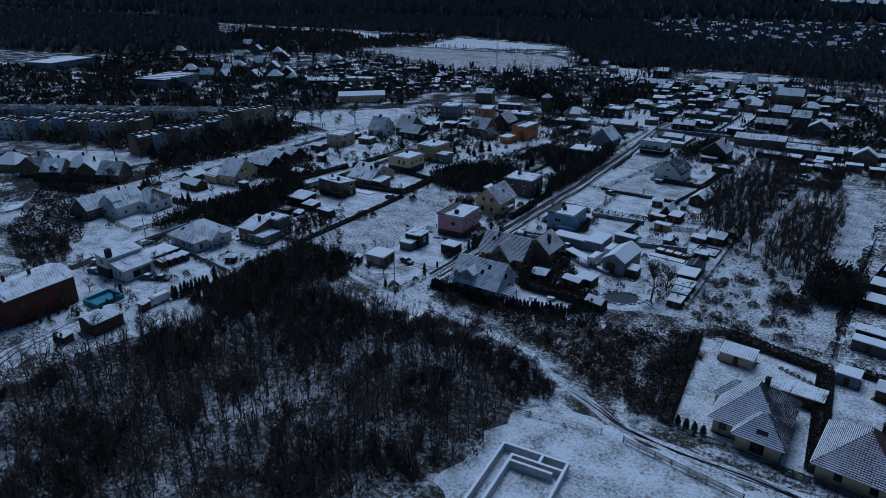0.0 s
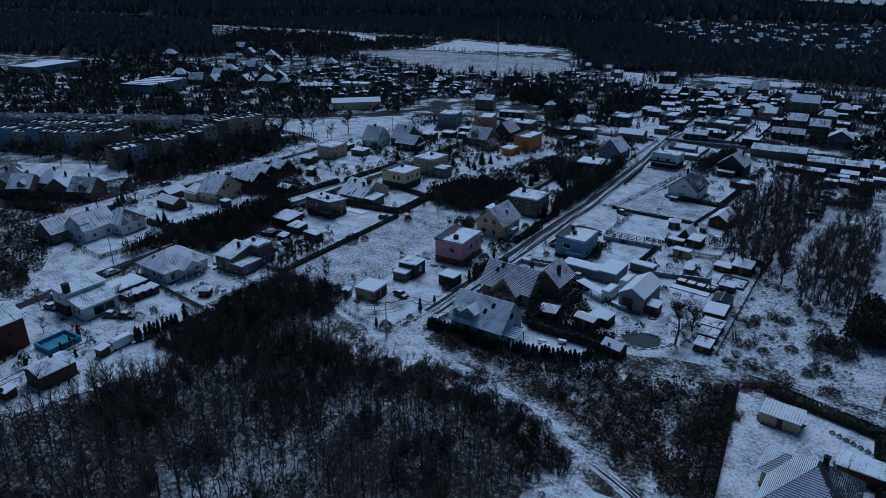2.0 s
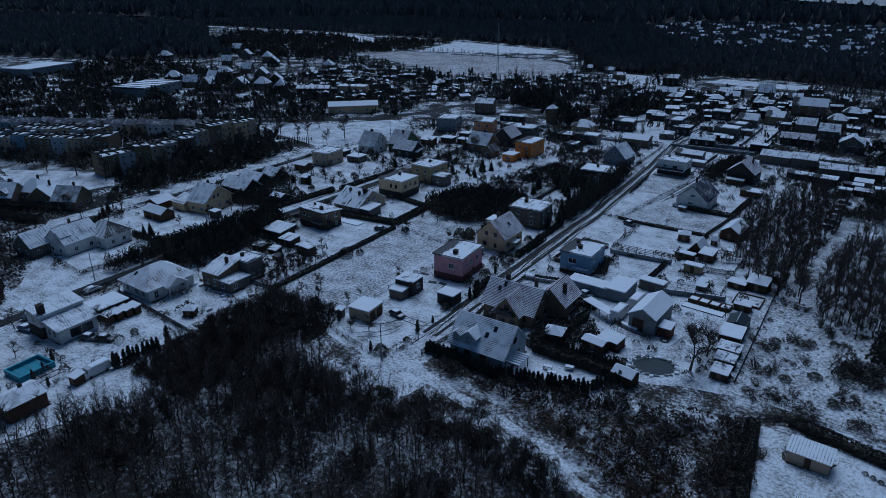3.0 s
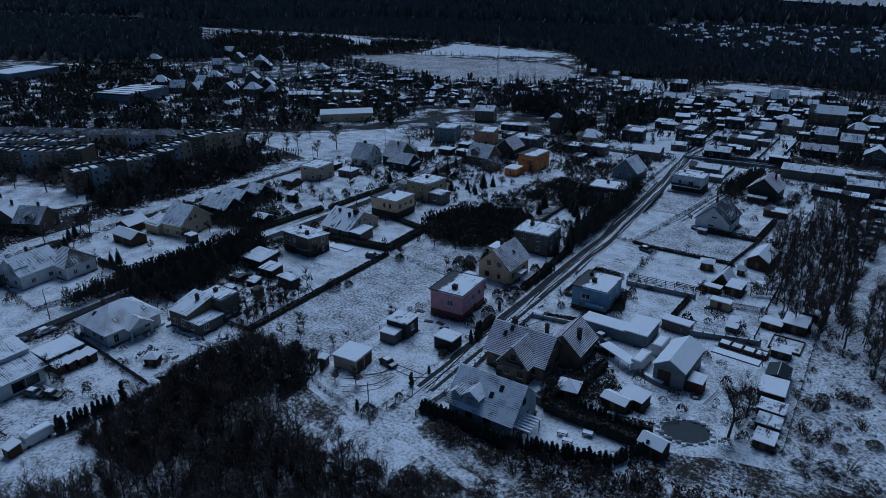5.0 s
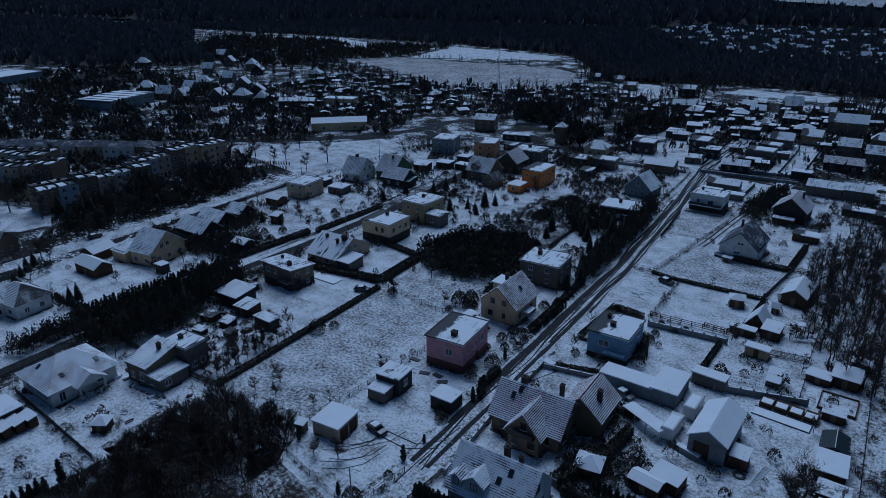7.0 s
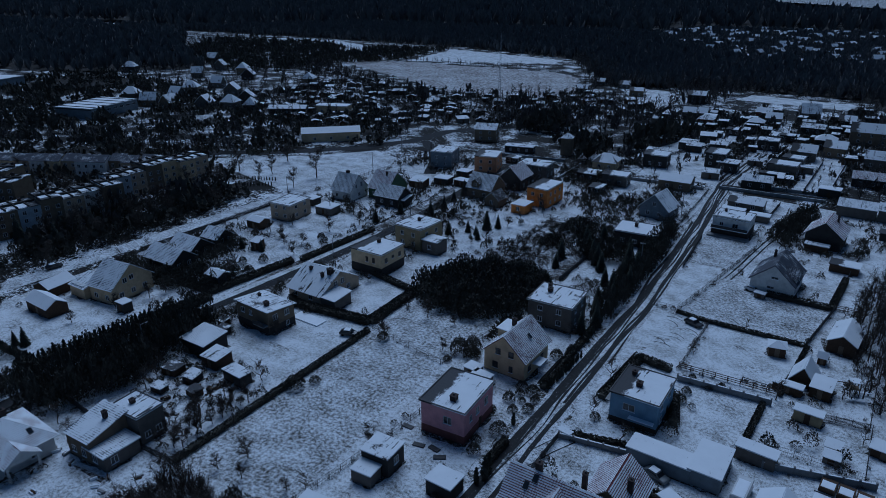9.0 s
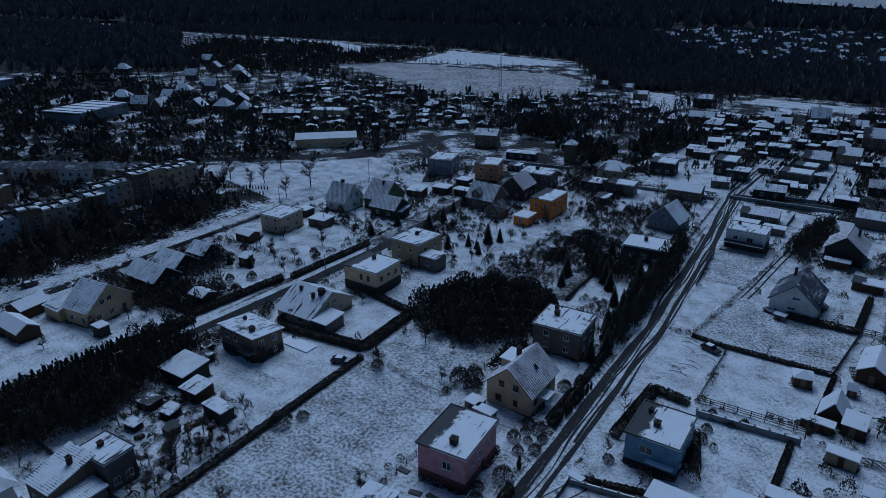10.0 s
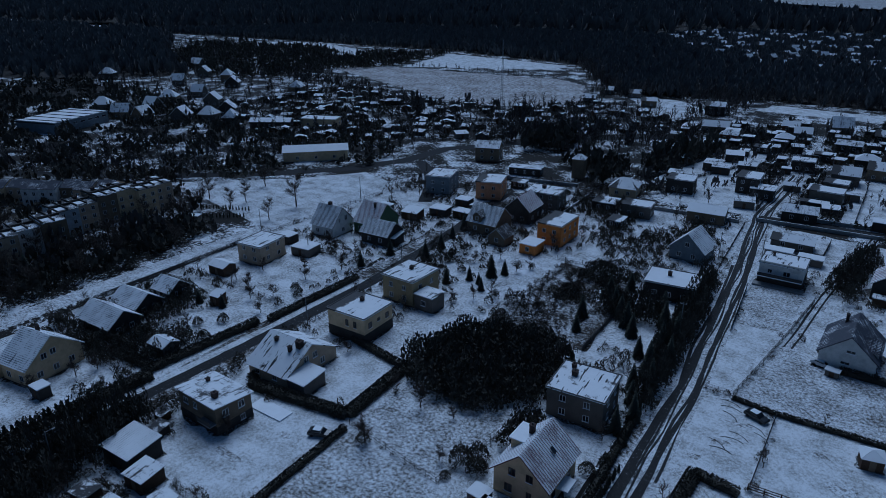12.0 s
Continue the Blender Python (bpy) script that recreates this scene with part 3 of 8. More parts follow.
def column_conifer(h, w, seed, n=220):
    r = random.Random(seed)
    tv, tf, cv, cf = [], [], [], []
    stick(tv, tf, (0, 0, -0.05), (0, 0, h * 0.25), 0.07, 0.05, 5)

    def prof(s):
        return w / 2 * min(1.0, 0.55 + s * 2.2) * max(0.03, (1 - s) ** 0.62)
    rings, m = 7, 9
    for i in range(rings + 1):
        s = i / rings
        for j in range(m):
            a = 2 * math.pi * (j + 0.5 * (i % 2)) / m
            rr = prof(s) * 0.86 * r.uniform(0.82, 1.12)
            cv.append((rr * math.cos(a), rr * math.sin(a), 0.12 + s * (h - 0.12)))
    for i in range(rings):
        for j in range(m):
            cf.append((i * m + j, i * m + (j + 1) % m, (i + 1) * m + (j + 1) % m, (i + 1) * m + j))
    cf.append(tuple(range(m))[::-1])

    def place(q):
        s = q.random() ** 1.25
        a = q.uniform(0, 6.28)
        rr = prof(s) * q.uniform(0.8, 1.02)
        return Vector((rr * math.cos(a), rr * math.sin(a), 0.15 + s * (h - 0.2))), Vector((math.cos(a) * 0.5, math.sin(a) * 0.5, 1.0))
    leaf_mass(cv, cf, n, place, 0.22, r)
    return mesh_of("trunk", tv, tf, M["bark"]), mesh_of("crown", cv, cf, M["conifer"])


def spruce(h, w, seed):
    r = random.Random(seed)
    tv, tf, cv, cf = [], [], [], []
    stick(tv, tf, (0, 0, -0.1), (0, 0, h), 0.16, 0.02, 6)
    tiers = int(h * 1.7)
    for i in range(tiers):
        s = i / tiers
        z = 0.5 + s * (h - 0.6)
        n = max(5, int(13 * (1 - s)) + 3)
        a0 = r.uniform(0, 6.28)
        for j in range(n):
            a = a0 + 2 * math.pi * j / n + r.gauss(0, 0.12)
            ln = w / 2 * (1 - s) ** 0.85 * r.uniform(0.75, 1.15) + 0.12
            d = Vector((math.cos(a), math.sin(a), 0))
            sd = Vector((-d.y, d.x, 0)) * (0.16 + 0.20 * ln)
            k = len(cv)
            root, tip = Vector((0, 0, z + 0.25)), d * ln + Vector((0, 0, z - 0.25 * ln))
            mid = d * ln * 0.6 + Vector((0, 0, z + 0.02))
            cv += [tuple(root), tuple(mid + sd), tuple(tip), tuple(mid - sd), tuple(mid + Vector((0, 0, -0.3)))]
            cf += [(k, k + 1, k + 4), (k + 1, k + 2, k + 4), (k + 2, k + 3, k + 4), (k + 3, k, k + 4), (k, k + 3, k + 2, k + 1)]
    return mesh_of("trunk", tv, tf, M["bark"]), mesh_of("crown", cv, cf, M["conifer"])


def shrub(h, w, n, seed, leafy=0, mat="brush", leaf=0.28):
    r = random.Random(seed)
    vs, fs = [], []
    for _ in range(n):
        a, t = r.uniform(0, 6.28), r.random()
        b = Vector((math.cos(a), math.sin(a), 0)) * r.random() * w * 0.22
        e = Vector((math.cos(a) * w / 2 * t, math.sin(a) * w / 2 * t, h * r.uniform(0.55, 1.0) * (1 - 0.35 * t * t)))
        stick(vs, fs, b, b.lerp(e, 0.6) + Vector((r.gauss(0, 0.08), r.gauss(0, 0.08), 0.08)), 0.025, 0.016, 3)
        for _ in range(7):
            o = b.lerp(e, r.uniform(0.35, 0.9))
            sliver(vs, fs, o, o + Vector((r.gauss(0, 0.3), r.gauss(0, 0.3), r.uniform(0.1, 0.5))) * (w / 2.2), 0.02, r)

    def place(q):
        a, t, f = q.uniform(0, 6.28), math.sqrt(q.random()), q.random()
        return Vector((math.cos(a) * w / 2 * t, math.sin(a) * w / 2 * t, h * (1 - 0.75 * t * t) * (0.25 + 0.75 * f ** 0.5))), Vector((math.cos(a), math.sin(a), 0.8))
    leaf_mass(vs, fs, leafy, place, leaf, r)
    return mesh_of("crown", vs, fs, M[mat])


def twig_bush(h, w, n, seed, mat="twig"):
    """A leafless bush: many thin stems that fan out from the ground, each with side twigs."""
    r = random.Random(seed)
    vs, fs = [], []
    lean = Vector((r.gauss(0, 0.2), r.gauss(0, 0.2), 0))
    for _ in range(n):
        a, t = r.uniform(0, 6.28), math.sqrt(r.random())
        b = Vector((math.cos(a), math.sin(a), 0)) * t * w * 0.2
        e = Vector((math.cos(a) * w / 2 * t, math.sin(a) * w / 2 * t, h * r.uniform(0.6, 1.0) * (1 - 0.4 * t * t))) + lean * h
        sliver(vs, fs, b, e, 0.035, r)
        for _ in range(4):
            o = b.lerp(e, r.uniform(0.3, 0.85))
            sliver(vs, fs, o, o + ((e - b).normalized() + Vector((r.gauss(0, 0.5), r.gauss(0, 0.5), r.gauss(0.1, 0.3)))).normalized() * h * r.uniform(0.2, 0.5), 0.022, r)
    return mesh_of("crown", vs, fs, M[mat])


TREES = [bare_tree(rng.uniform(8.5, 12.5), rng.uniform(2.6, 3.6), 210, 40 + i, 0.16, 0.6, 1.4) for i in range(6)]
BIG_TREES = [bare_tree(9.0, 4.2, 620, 60 + i, 0.24, 0.35, 1.5) for i in range(3)]
FRUIT = [bare_tree(4.2, 2.3, 360, 70 + i, 0.12, 0.25, 1.6) for i in range(3)]
COLUMNS = [column_conifer(3.2, 1.15, 80 + i) for i in range(3)]
SPRUCES = [spruce(8.0, 4.2, 90 + i) for i in range(3)]
SHRUBS = [twig_bush(1.8, 2.4, 34, 100 + i) for i in range(3)]
LIGHT_SHRUBS = [twig_bush(1.7, 2.2, 34, 105 + i) for i in range(4)]
DARK_SHRUBS = [shrub(2.0, 2.8, 16, 110 + i, 520, "hedge", 0.17) for i in range(3)]
THICKET = [shrub(2.0, 2.8, 4, 130 + i, 130, "hedge", 0.27) for i in range(4)]
DENSE = [shrub(2.4, 2.6, 3, 135 + i, 160, "hedge", 0.22) for i in range(4)]
FAR_BUSH = [shrub(2.4, 2.6, 1, 145 + i, 28, "hedge", 0.72) for i in range(4)]
SAPLING = [bare_tree(4.0, 1.9, 70, 75 + i, 0.09, 0.3, 1.6, sides=4) for i in range(4)]
LOW_SHRUBS = [shrub(1.6, 2.4, 6, 120 + i, 16, "brush", 0.4) for i in range(3)]
PROTO = {}


def planted(kind, protos, label, category, x, y, s=1.0, sz=1.0, name="", group=""):
    """A plant with its parts, from the prototypes."""
    i = rng.randrange(len(protos))
    e = new(name or kind)
    e.matrix_basis = pose(x, y, 0, 0, 0, rng.uniform(0, 360)) @ Matrix.Diagonal((s, s, s * sz, 1))
    tagged(e, label, category, group)
    p = protos[i]
    if isinstance(p, tuple):
        link("trunk", p[0], e), link("crown", p[1], e)
    else:
        link("crown", p, e)
    return e


def tree(x, y, s=1.0, label="bare leafless deciduous tree with dark twigs"):
    return planted("tree", TREES, label, "tree", x, y, s)


def big_tree(x, y, s=1.0, label="broad bare tree with spreading dark limbs"):
    return planted("tree", BIG_TREES, label, "tree", x, y, s)


def fruit_tree(x, y, s=1.0):
    return planted("fruit_tree", FRUIT, "small bare fruit tree in a snowy garden", "tree", x, y, s)


def thuja(x, y, s=1.0, sz=1.0, group=""):
    return planted("thuja", COLUMNS, "dark green columnar thuja on snowy ground", "conifer", x, y, s, sz, group=group)


def fir(x, y, s=1.0, sz=1.0):
    return planted("spruce", SPRUCES, "dark evergreen spruce with drooping boughs", "conifer", x, y, s, sz)


def bush(x, y, s=1.0):
    return planted("bush", SHRUBS, "dry brown leafless bush in the snow", "bush", x, y, s)


def dark_bush(x, y, s=1.0, sz=1.0):
    return planted("bush", DARK_SHRUBS, "dark evergreen bush with dense leaves", "bush", x, y, s, sz)


def thuja_row(x0, y0, x1, y1, n, s=1.0, sz=1.0, group="row of thujas"):
    for i in range(n):
        f = i / max(1, n - 1)
        thuja(x0 + (x1 - x0) * f + rng.gauss(0, 0.1), y0 + (y1 - y0) * f + rng.gauss(0, 0.1), s * rng.uniform(0.85, 1.12), sz, group)


def thicket(label, poly, gap, size, seed, sz=1.2, protos=None, material="hedge", name="thicket"):
    """A mass of bushes that nobody could count, as one object."""
    r = random.Random(seed)
    protos = protos or THICKET
    it = [(protos[r.randrange(len(protos))], pose(x, y, 0, 0, 0, r.uniform(0, 360)) @ Matrix.Diagonal((*[size * r.uniform(0.7, 1.25)] * 2, size * sz * r.uniform(0.6, 1.25), 1))) for x, y in spots(poly, gap, seed)]
    return merged(name, label, "bushes", it, M[material])


def hedge(x0, y0, x1, y1, h=1.6, w=1.0, label="clipped dark green hedge along the garden edge", jag=0.38):
    ln = math.hypot(x1 - x0, y1 - y0)
    e = thing("hedge", label, "hedge", x0, y0, math.degrees(math.atan2(y1 - y0, x1 - x0)))
    r = random.Random(int(x0 * 13 + y0 * 7))
    vs, fs = [], []
    n = max(2, int(ln / 0.8))
    ring = ((-0.5, 0), (-0.48, 0.55), (-0.36, 0.93), (0, 1.0), (0.36, 0.93), (0.48, 0.55), (0.5, 0))
    for i in range(n + 1):
        up = h * r.uniform(1 - jag, 1.0)
        for a, b in ring:
            vs.append((ln * i / n, a * w * r.uniform(0.6, 0.95), b * up * r.uniform(0.78, 0.92)))
    m = len(ring)
    for i in range(n):
        for j in range(m - 1):
            fs.append((i * m + j, i * m + j + 1, (i + 1) * m + j + 1, (i + 1) * m + j))
    fs += [tuple(range(m)), tuple(range(n * m, n * m + m))[::-1]]

    def place(q):
        k, f = q.randrange(m - 1), q.random()
        a, b = (ring[k][i] * (1 - f) + ring[k + 1][i] * f for i in (0, 1))
        return Vector((q.uniform(0, ln), a * w * 1.02, max(0.1, b * h * q.uniform(0.75, 1.02)))), Vector((0, a * 2, 0.4 + b))
    leaf_mass(vs, fs, int(ln * min(130, 50 + 26 * h) * max(1.0, w / 1.4)), place, 0.23, r)
    link("foliage", mesh_of("foliage", vs, fs, M["hedge"]), e)
    return e


POST = {}


def fence(x0, y0, x1, y1, h=1.3, kind="wire", gap=2.4, label=""):
    """kind: wire (thin posts and mesh rails), picket (close boards), rail (three wooden rails), wall (low concrete wall with posts)."""
    ln = math.hypot(x1 - x0, y1 - y0)
    FENCES.append((x0, y0, x1, y1))
    names = {"wire": "thin dark wire fence on metal posts", "picket": "dark vertical slatted garden fence", "rail": "wooden rail fence with three bars", "wall": "low snow-capped concrete fence wall"}
    e = thing("fence", label or names[kind], "fence", x0, y0, math.degrees(math.atan2(y1 - y0, x1 - x0)))
    mat = M["wood" if kind == "rail" else "rail" if kind != "wall" else "concrete"]
    key = (kind, h)
    if key not in POST:
        r = {"wire": 0.04, "picket": 0.06, "rail": 0.08, "wall": 0.16}[kind]
        bm = box(-r, -r, -0.1, r, r, h + 0.06)
        slab(bm, -r - 0.02, -r - 0.02, h + 0.06, r + 0.02, r + 0.02, h + 0.10)
        me = bpy.data.meshes.new("post")
        bm.to_mesh(me), bm.free()
        me.materials.append(mat)
        POST[key] = me
    n = max(1, round(ln / gap))
    for i in range(n + 1):
        link("post", POST[key], e, pose(ln * i / n, 0, 0))
    if kind == "wall":
        part("wall", box(0.1, -0.09, 0, ln - 0.1, 0.09, h * 0.85), mat, e)
        part("snow_cap", box(0.1, -0.12, h * 0.85, ln - 0.1, 0.12, h * 0.85 + 0.08), M["snow"], e)
        return e
    zs = {"wire": (0.15, h * 0.5, h), "picket": (0.25, h - 0.2), "rail": (0.4, h * 0.66, h)}[kind]
    t = {"wire": 0.018, "picket": 0.03, "rail": 0.05}[kind]
    for z in zs:
        part("rail", box(0, -t, z - t, ln, t, z + t), mat, e)
    if kind != "rail":
        bm = bmesh.new()
        k, s = (int(ln / 0.16), 0.045) if kind == "picket" else (int(ln / 0.30), 0.010)
        for i in range(k):
            x = ln * (i + 0.5) / k
            slab(bm, x - s, -0.015, 0.06, x + s, 0.015, h)
        tagged(part("slat_infill" if kind == "picket" else "wire_mesh", bm, mat, e), kind="stuff")
    return e


def car(label, x, y, rot, paint="car_black", kind="car"):
    L_, W_, H_ = {"car": (4.3, 1.75, 1.45), "van": (5.6, 2.0, 2.3), "camper": (6.4, 2.2, 2.8)}[kind]
    c = thing({"car": "car", "van": "van", "camper": "camper_van"}[kind], label, {"car": "car", "van": "van", "camper": "camper van"}[kind], x, y, rot)
    if kind == "car":
        prof = ((-0.5, 0.25), (0.5, 0.25), (0.5, 0.48), (0.46, 0.56), (0.24, 0.64), (0.10, 0.96), (-0.28, 1.0), (-0.44, 0.70), (-0.5, 0.62))
    elif kind == "van":
        prof = ((-0.5, 0.15), (0.5, 0.15), (0.5, 0.40), (0.46, 0.52), (0.38, 0.56), (0.36, 0.93), (0.22, 1.0), (-0.49, 1.0), (-0.5, 0.95))
    else:
        prof = ((-0.5, 0.14), (0.5, 0.14), (0.5, 0.34), (0.45, 0.42), (0.38, 0.46), (0.33, 0.66), (0.42, 0.72), (0.40, 0.94), (0.33, 1.0), (-0.48, 1.0), (-0.5, 0.95))
    bm = bmesh.new()
    rows = []
    for s in (-1, 1):
        rows.append([bm.verts.new((px * L_, s * W_ / 2 * (0.84 if pz > 0.8 and kind == "car" else 1.0), pz * H_)) for px, pz in prof])
    n = len(prof)
    bm.faces.new(rows[0]), bm.faces.new(list(reversed(rows[1])))
    for i in range(n):
        bm.faces.new((rows[0][i], rows[1][i], rows[1][(i + 1) % n], rows[0][(i + 1) % n]))
    bmesh.ops.recalc_face_normals(bm, faces=bm.faces)
    bmesh.ops.bevel(bm, geom=list(bm.edges), offset=0.05, segments=1, affect="EDGES")
    part("body", bm, M[paint], c)
    part("roof_snow", box(-0.26 * L_ if kind == "car" else -0.47 * L_, -W_ * 0.38, H_ + 0.005, 0.08 * L_ if kind == "car" else 0.2 * L_, W_ * 0.38, H_ + 0.07, 0.025), M["snow"], c, "thin snow on the roof")
    gz = H_ * (0.8 if kind == "car" else 0.75)
    for s in (-1, 1):
        part("side_window", box(-0.30 * L_, s * W_ * 0.465 - 0.03, gz - 0.18, 0.12 * L_, s * W_ * 0.465 + 0.03, gz + 0.14), M["glass"], c)
        for px in (-0.31, 0.31):
            w = bmesh.new()
            bmesh.ops.create_cone(w, cap_ends=True, segments=12, radius1=0.32, radius2=0.32, depth=0.2, matrix=pose(px * L_, s * (W_ / 2 - 0.1), 0.32, 90))
            part("wheel", w, M["tyre"], c)
    ws = bmesh.new()
    f0, f1 = ((0.235, 0.66), (0.115, 0.93)) if kind == "car" else ((0.372, 0.60), (0.285, 0.90)) if kind == "van" else ((0.375, 0.48), (0.338, 0.65))
    v = [ws.verts.new(p) for p in ((f0[0] * L_ + 0.03, -W_ * 0.42, f0[1] * H_ + 0.02), (f0[0] * L_ + 0.03, W_ * 0.42, f0[1] * H_ + 0.02), (f1[0] * L_ + 0.03, W_ * 0.38, f1[1] * H_ + 0.02), (f1[0] * L_ + 0.03, -W_ * 0.38, f1[1] * H_ + 0.02))]
    ws.faces.new(v)
    bmesh.ops.solidify(ws, geom=ws.faces[:], thickness=0.03)
    part("windscreen", ws, M["glass"], c)
    return c


def pole(label, x, y, h=8.5, lamp=True, arm=0.0, name="utility_pole"):
    p = thing(name, label, name.replace("_", " "), x, y, arm)
    bm = bmesh.new()
    bmesh.ops.create_cone(bm, cap_ends=True, segments=8, radius1=0.14, radius2=0.09, depth=h, matrix=pose(0, 0, h / 2 - 0.05))
    part("shaft", bm, M["concrete"], p)
    if lamp:
        part("arm", box(-0.03, -0.03, h - 0.25, 1.3, 0.03, h - 0.19), M["metal"], p)
        part("lamp_head", box(1.1, -0.14, h - 0.36, 1.75, 0.14, h - 0.22, 0.03), M["metal"], p)
    else:
        part("crossarm", box(-0.7, -0.05, h - 0.5, 0.7, 0.05, h - 0.4), M["metal"], p)
        for x_ in (-0.6, 0, 0.6):
            part("insulator", box(x_ - 0.05, -0.05, h - 0.4, x_ + 0.05, 0.05, h - 0.22), M["frame"], p)
    return p


def patch(name, corners, material, z=0.03, rough=0.6, label=""):
    """A sheet of ground with an uneven edge."""
    if name in ("lawn", "field", "turning_place", "verge_field", "yard_snow"):
        OPEN_LAND.append(corners)
    bm = bmesh.new()
    pts = []
    k = len(corners)
    for i in range(k):
        a, b = Vector(corners[i]), Vector(corners[(i + 1) % k])
        n = max(1, int((b - a).length / 3.0)) if rough else 1
        for j in range(n):
            p = a.lerp(b, j / n)
            q = noise.noise_vector(Vector((p.x * 0.23, p.y * 0.23, 3.1)))
            pts.append((p.x + q.x * rough, p.y + q.y * rough, z))
    f = bm.faces.new([bm.verts.new(p) for p in pts])
    if f.normal.z < 0:
        f.normal_flip()
    bmesh.ops.triangulate(bm, faces=[f])
    ob = part(name, bm, M[material], None)
    return tagged(ob, label or name.replace("_", " "), "ground", kind="structure")


def ribbon(name, line, width, material, z=0.05, rough=0.25, label=""):
    """A strip along a line of a few points, with an uneven edge."""
    bm = bmesh.new()
    pts = []
    for i in range(len(line) - 1):
        a, b = Vector(line[i]), Vector(line[i + 1])
        n = max(1, int((b - a).length / 2.5))
        pts += [a.lerp(b, j / n) for j in range(n)]
    pts.append(Vector(line[-1]))
    prev = None
    for i, p in enumerate(pts):
        d = (pts[min(i + 1, len(pts) - 1)] - pts[max(i - 1, 0)]).normalized()
        s = Vector((-d.y, d.x)) * width / 2
        o = noise.noise(Vector((p.x * 0.3, p.y * 0.3, width))) * rough
        o2 = noise.noise(Vector((p.x * 0.3, p.y * 0.3, width + 5))) * rough
        row = [bm.verts.new((p.x + s.x * (1 + o / width), p.y + s.y * (1 + o / width), z)), bm.verts.new((p.x - s.x * (1 + o2 / width), p.y - s.y * (1 + o2 / width), z))]
        if prev:
            bm.faces.new((prev[0], row[0], row[1], prev[1]))
        prev = row
    bmesh.ops.recalc_face_normals(bm, faces=bm.faces)
    if sum(f.normal.z for f in bm.faces) < 0:
        bmesh.ops.reverse_faces(bm, faces=bm.faces)
    ob = part(name, bm, M[material], None)
    return tagged(ob, label or name.replace("_", " "), "road" if "road" in name or "street" in name else "ground", kind="structure")


def inside(x, y, poly):
    hit = False
    for i in range(len(poly)):
        (ax, ay), (bx, by) = poly[i], poly[i - 1]
        if (ay > y) != (by > y) and x < (bx - ax) * (y - ay) / (by - ay) + ax:
            hit = not hit
    return hit


def spots(poly, gap, seed, keep=None):
    """Uneven places in a polygon, about gap apart."""
    r = random.Random(seed)
    xs, ys = [p[0] for p in poly], [p[1] for p in poly]
    out = []
    y = min(ys)
    while y < max(ys):
        x = min(xs)
        while x < max(xs):
            px, py = x + r.uniform(-0.5, 0.5) * gap, y + r.uniform(-0.5, 0.5) * gap
            if inside(px, py, poly) and (keep is None or keep(px, py)):
                out.append((px, py))
            x += gap
        y += gap
    return out


def merged(name, label, category, items, material, kind="stuff"):
    """Many alike meshes at given poses, joined: items of (mesh, matrix)."""
    vs, ls, starts, tot, base, at = [], [], [], [], 0, 0
    cache = {}
    for me, m in items:
        if me.name not in cache:
            co = np.empty(len(me.vertices) * 3)
            me.vertices.foreach_get("co", co)
            li = np.empty(len(me.loops), dtype=np.int64)
            me.loops.foreach_get("vertex_index", li)
            lt = np.empty(len(me.polygons), dtype=np.int64)
            me.polygons.foreach_get("loop_total", lt)
            cache[me.name] = (co.reshape(-1, 3), li, lt)
        co, li, lt = cache[me.name]
        a = np.array(m)
        vs.append(co @ a[:3, :3].T + a[:3, 3])
        ls.append(li + base)
        tot.append(lt)
        base += len(co)
    v, l, t = np.concatenate(vs), np.concatenate(ls), np.concatenate(tot)
    me = bpy.data.meshes.new(name)
    me.vertices.add(len(v)), me.loops.add(len(l)), me.polygons.add(len(t))
    me.vertices.foreach_set("co", v.ravel())
    me.loops.foreach_set("vertex_index", l)
    me.polygons.foreach_set("loop_start", np.concatenate(([0], np.cumsum(t)[:-1])))
    me.update(calc_edges=True)
    me.materials.append(material)
    return tagged(new(name, me), label, category, kind=kind)

# ---- ground, streets, lawns ----
def ground_sheet():
    bm = bmesh.new()
    rings = [0, 150, 300, 450, 600, 750, 900, 1100, 1300, 1600, 2000, 2500, 3100, 3800, 4600]
    n = 72
    prev = None
    cx, cy = -250, 450
    for r in rings:
        row = []
        for j in range(n if r else 1):
            a = 2 * math.pi * j / n
            x, y = cx + r * math.cos(a), cy + r * math.sin(a)
            row.append(bm.verts.new((x, y, 0)))
        if prev:
            for j in range(n):
                k = (j + 1) % n
                if len(prev) == 1:
                    bm.faces.new((prev[0], row[j], row[k]))
                else:
                    bm.faces.new((prev[j], row[j], row[k], prev[k]))
        prev = row
    ob = part("ground", bm, M["ground"], None)
    return tagged(ob, "snowy ground with dry grass showing through", "ground", kind="structure")


ground_sheet()
WOOD = [(-150, 5), (-133, 47), (-134, 60), (-124, 84), (-128, 96), (-134, 112), (-132, 122), (-120, 128), (-112, 116), (-98, 109), (-79, 106), (-64, 110), (-52, 102), (-47, 90), (-45, 76), (-52, 66), (-60, 40), (-70, 0)]
patch("near_ground", [(-112, 60), (45, 40), (60, 150), (30, 152), (-30, 152), (-88, 132), (-112, 124)], "scrub", 0.008, 2.0, "thin snow over rough grass by the wood")
patch("near_ground", [(-260, 20), (-130, 20), (-140, 124), (-240, 128)], "scrub", 0.008, 2.0, "dark rough ground with patchy snow")
patch("near_ground", [(-21, 256), (60, 228), (90, 345), (-20, 346)], "lawn_thin", 0.008, 2.0, "thin snow over far east yards")
patch("wood_ground", WOOD, "wood_floor", 0.02, 5.0, "dark leaf-littered wood floor with snow patches")
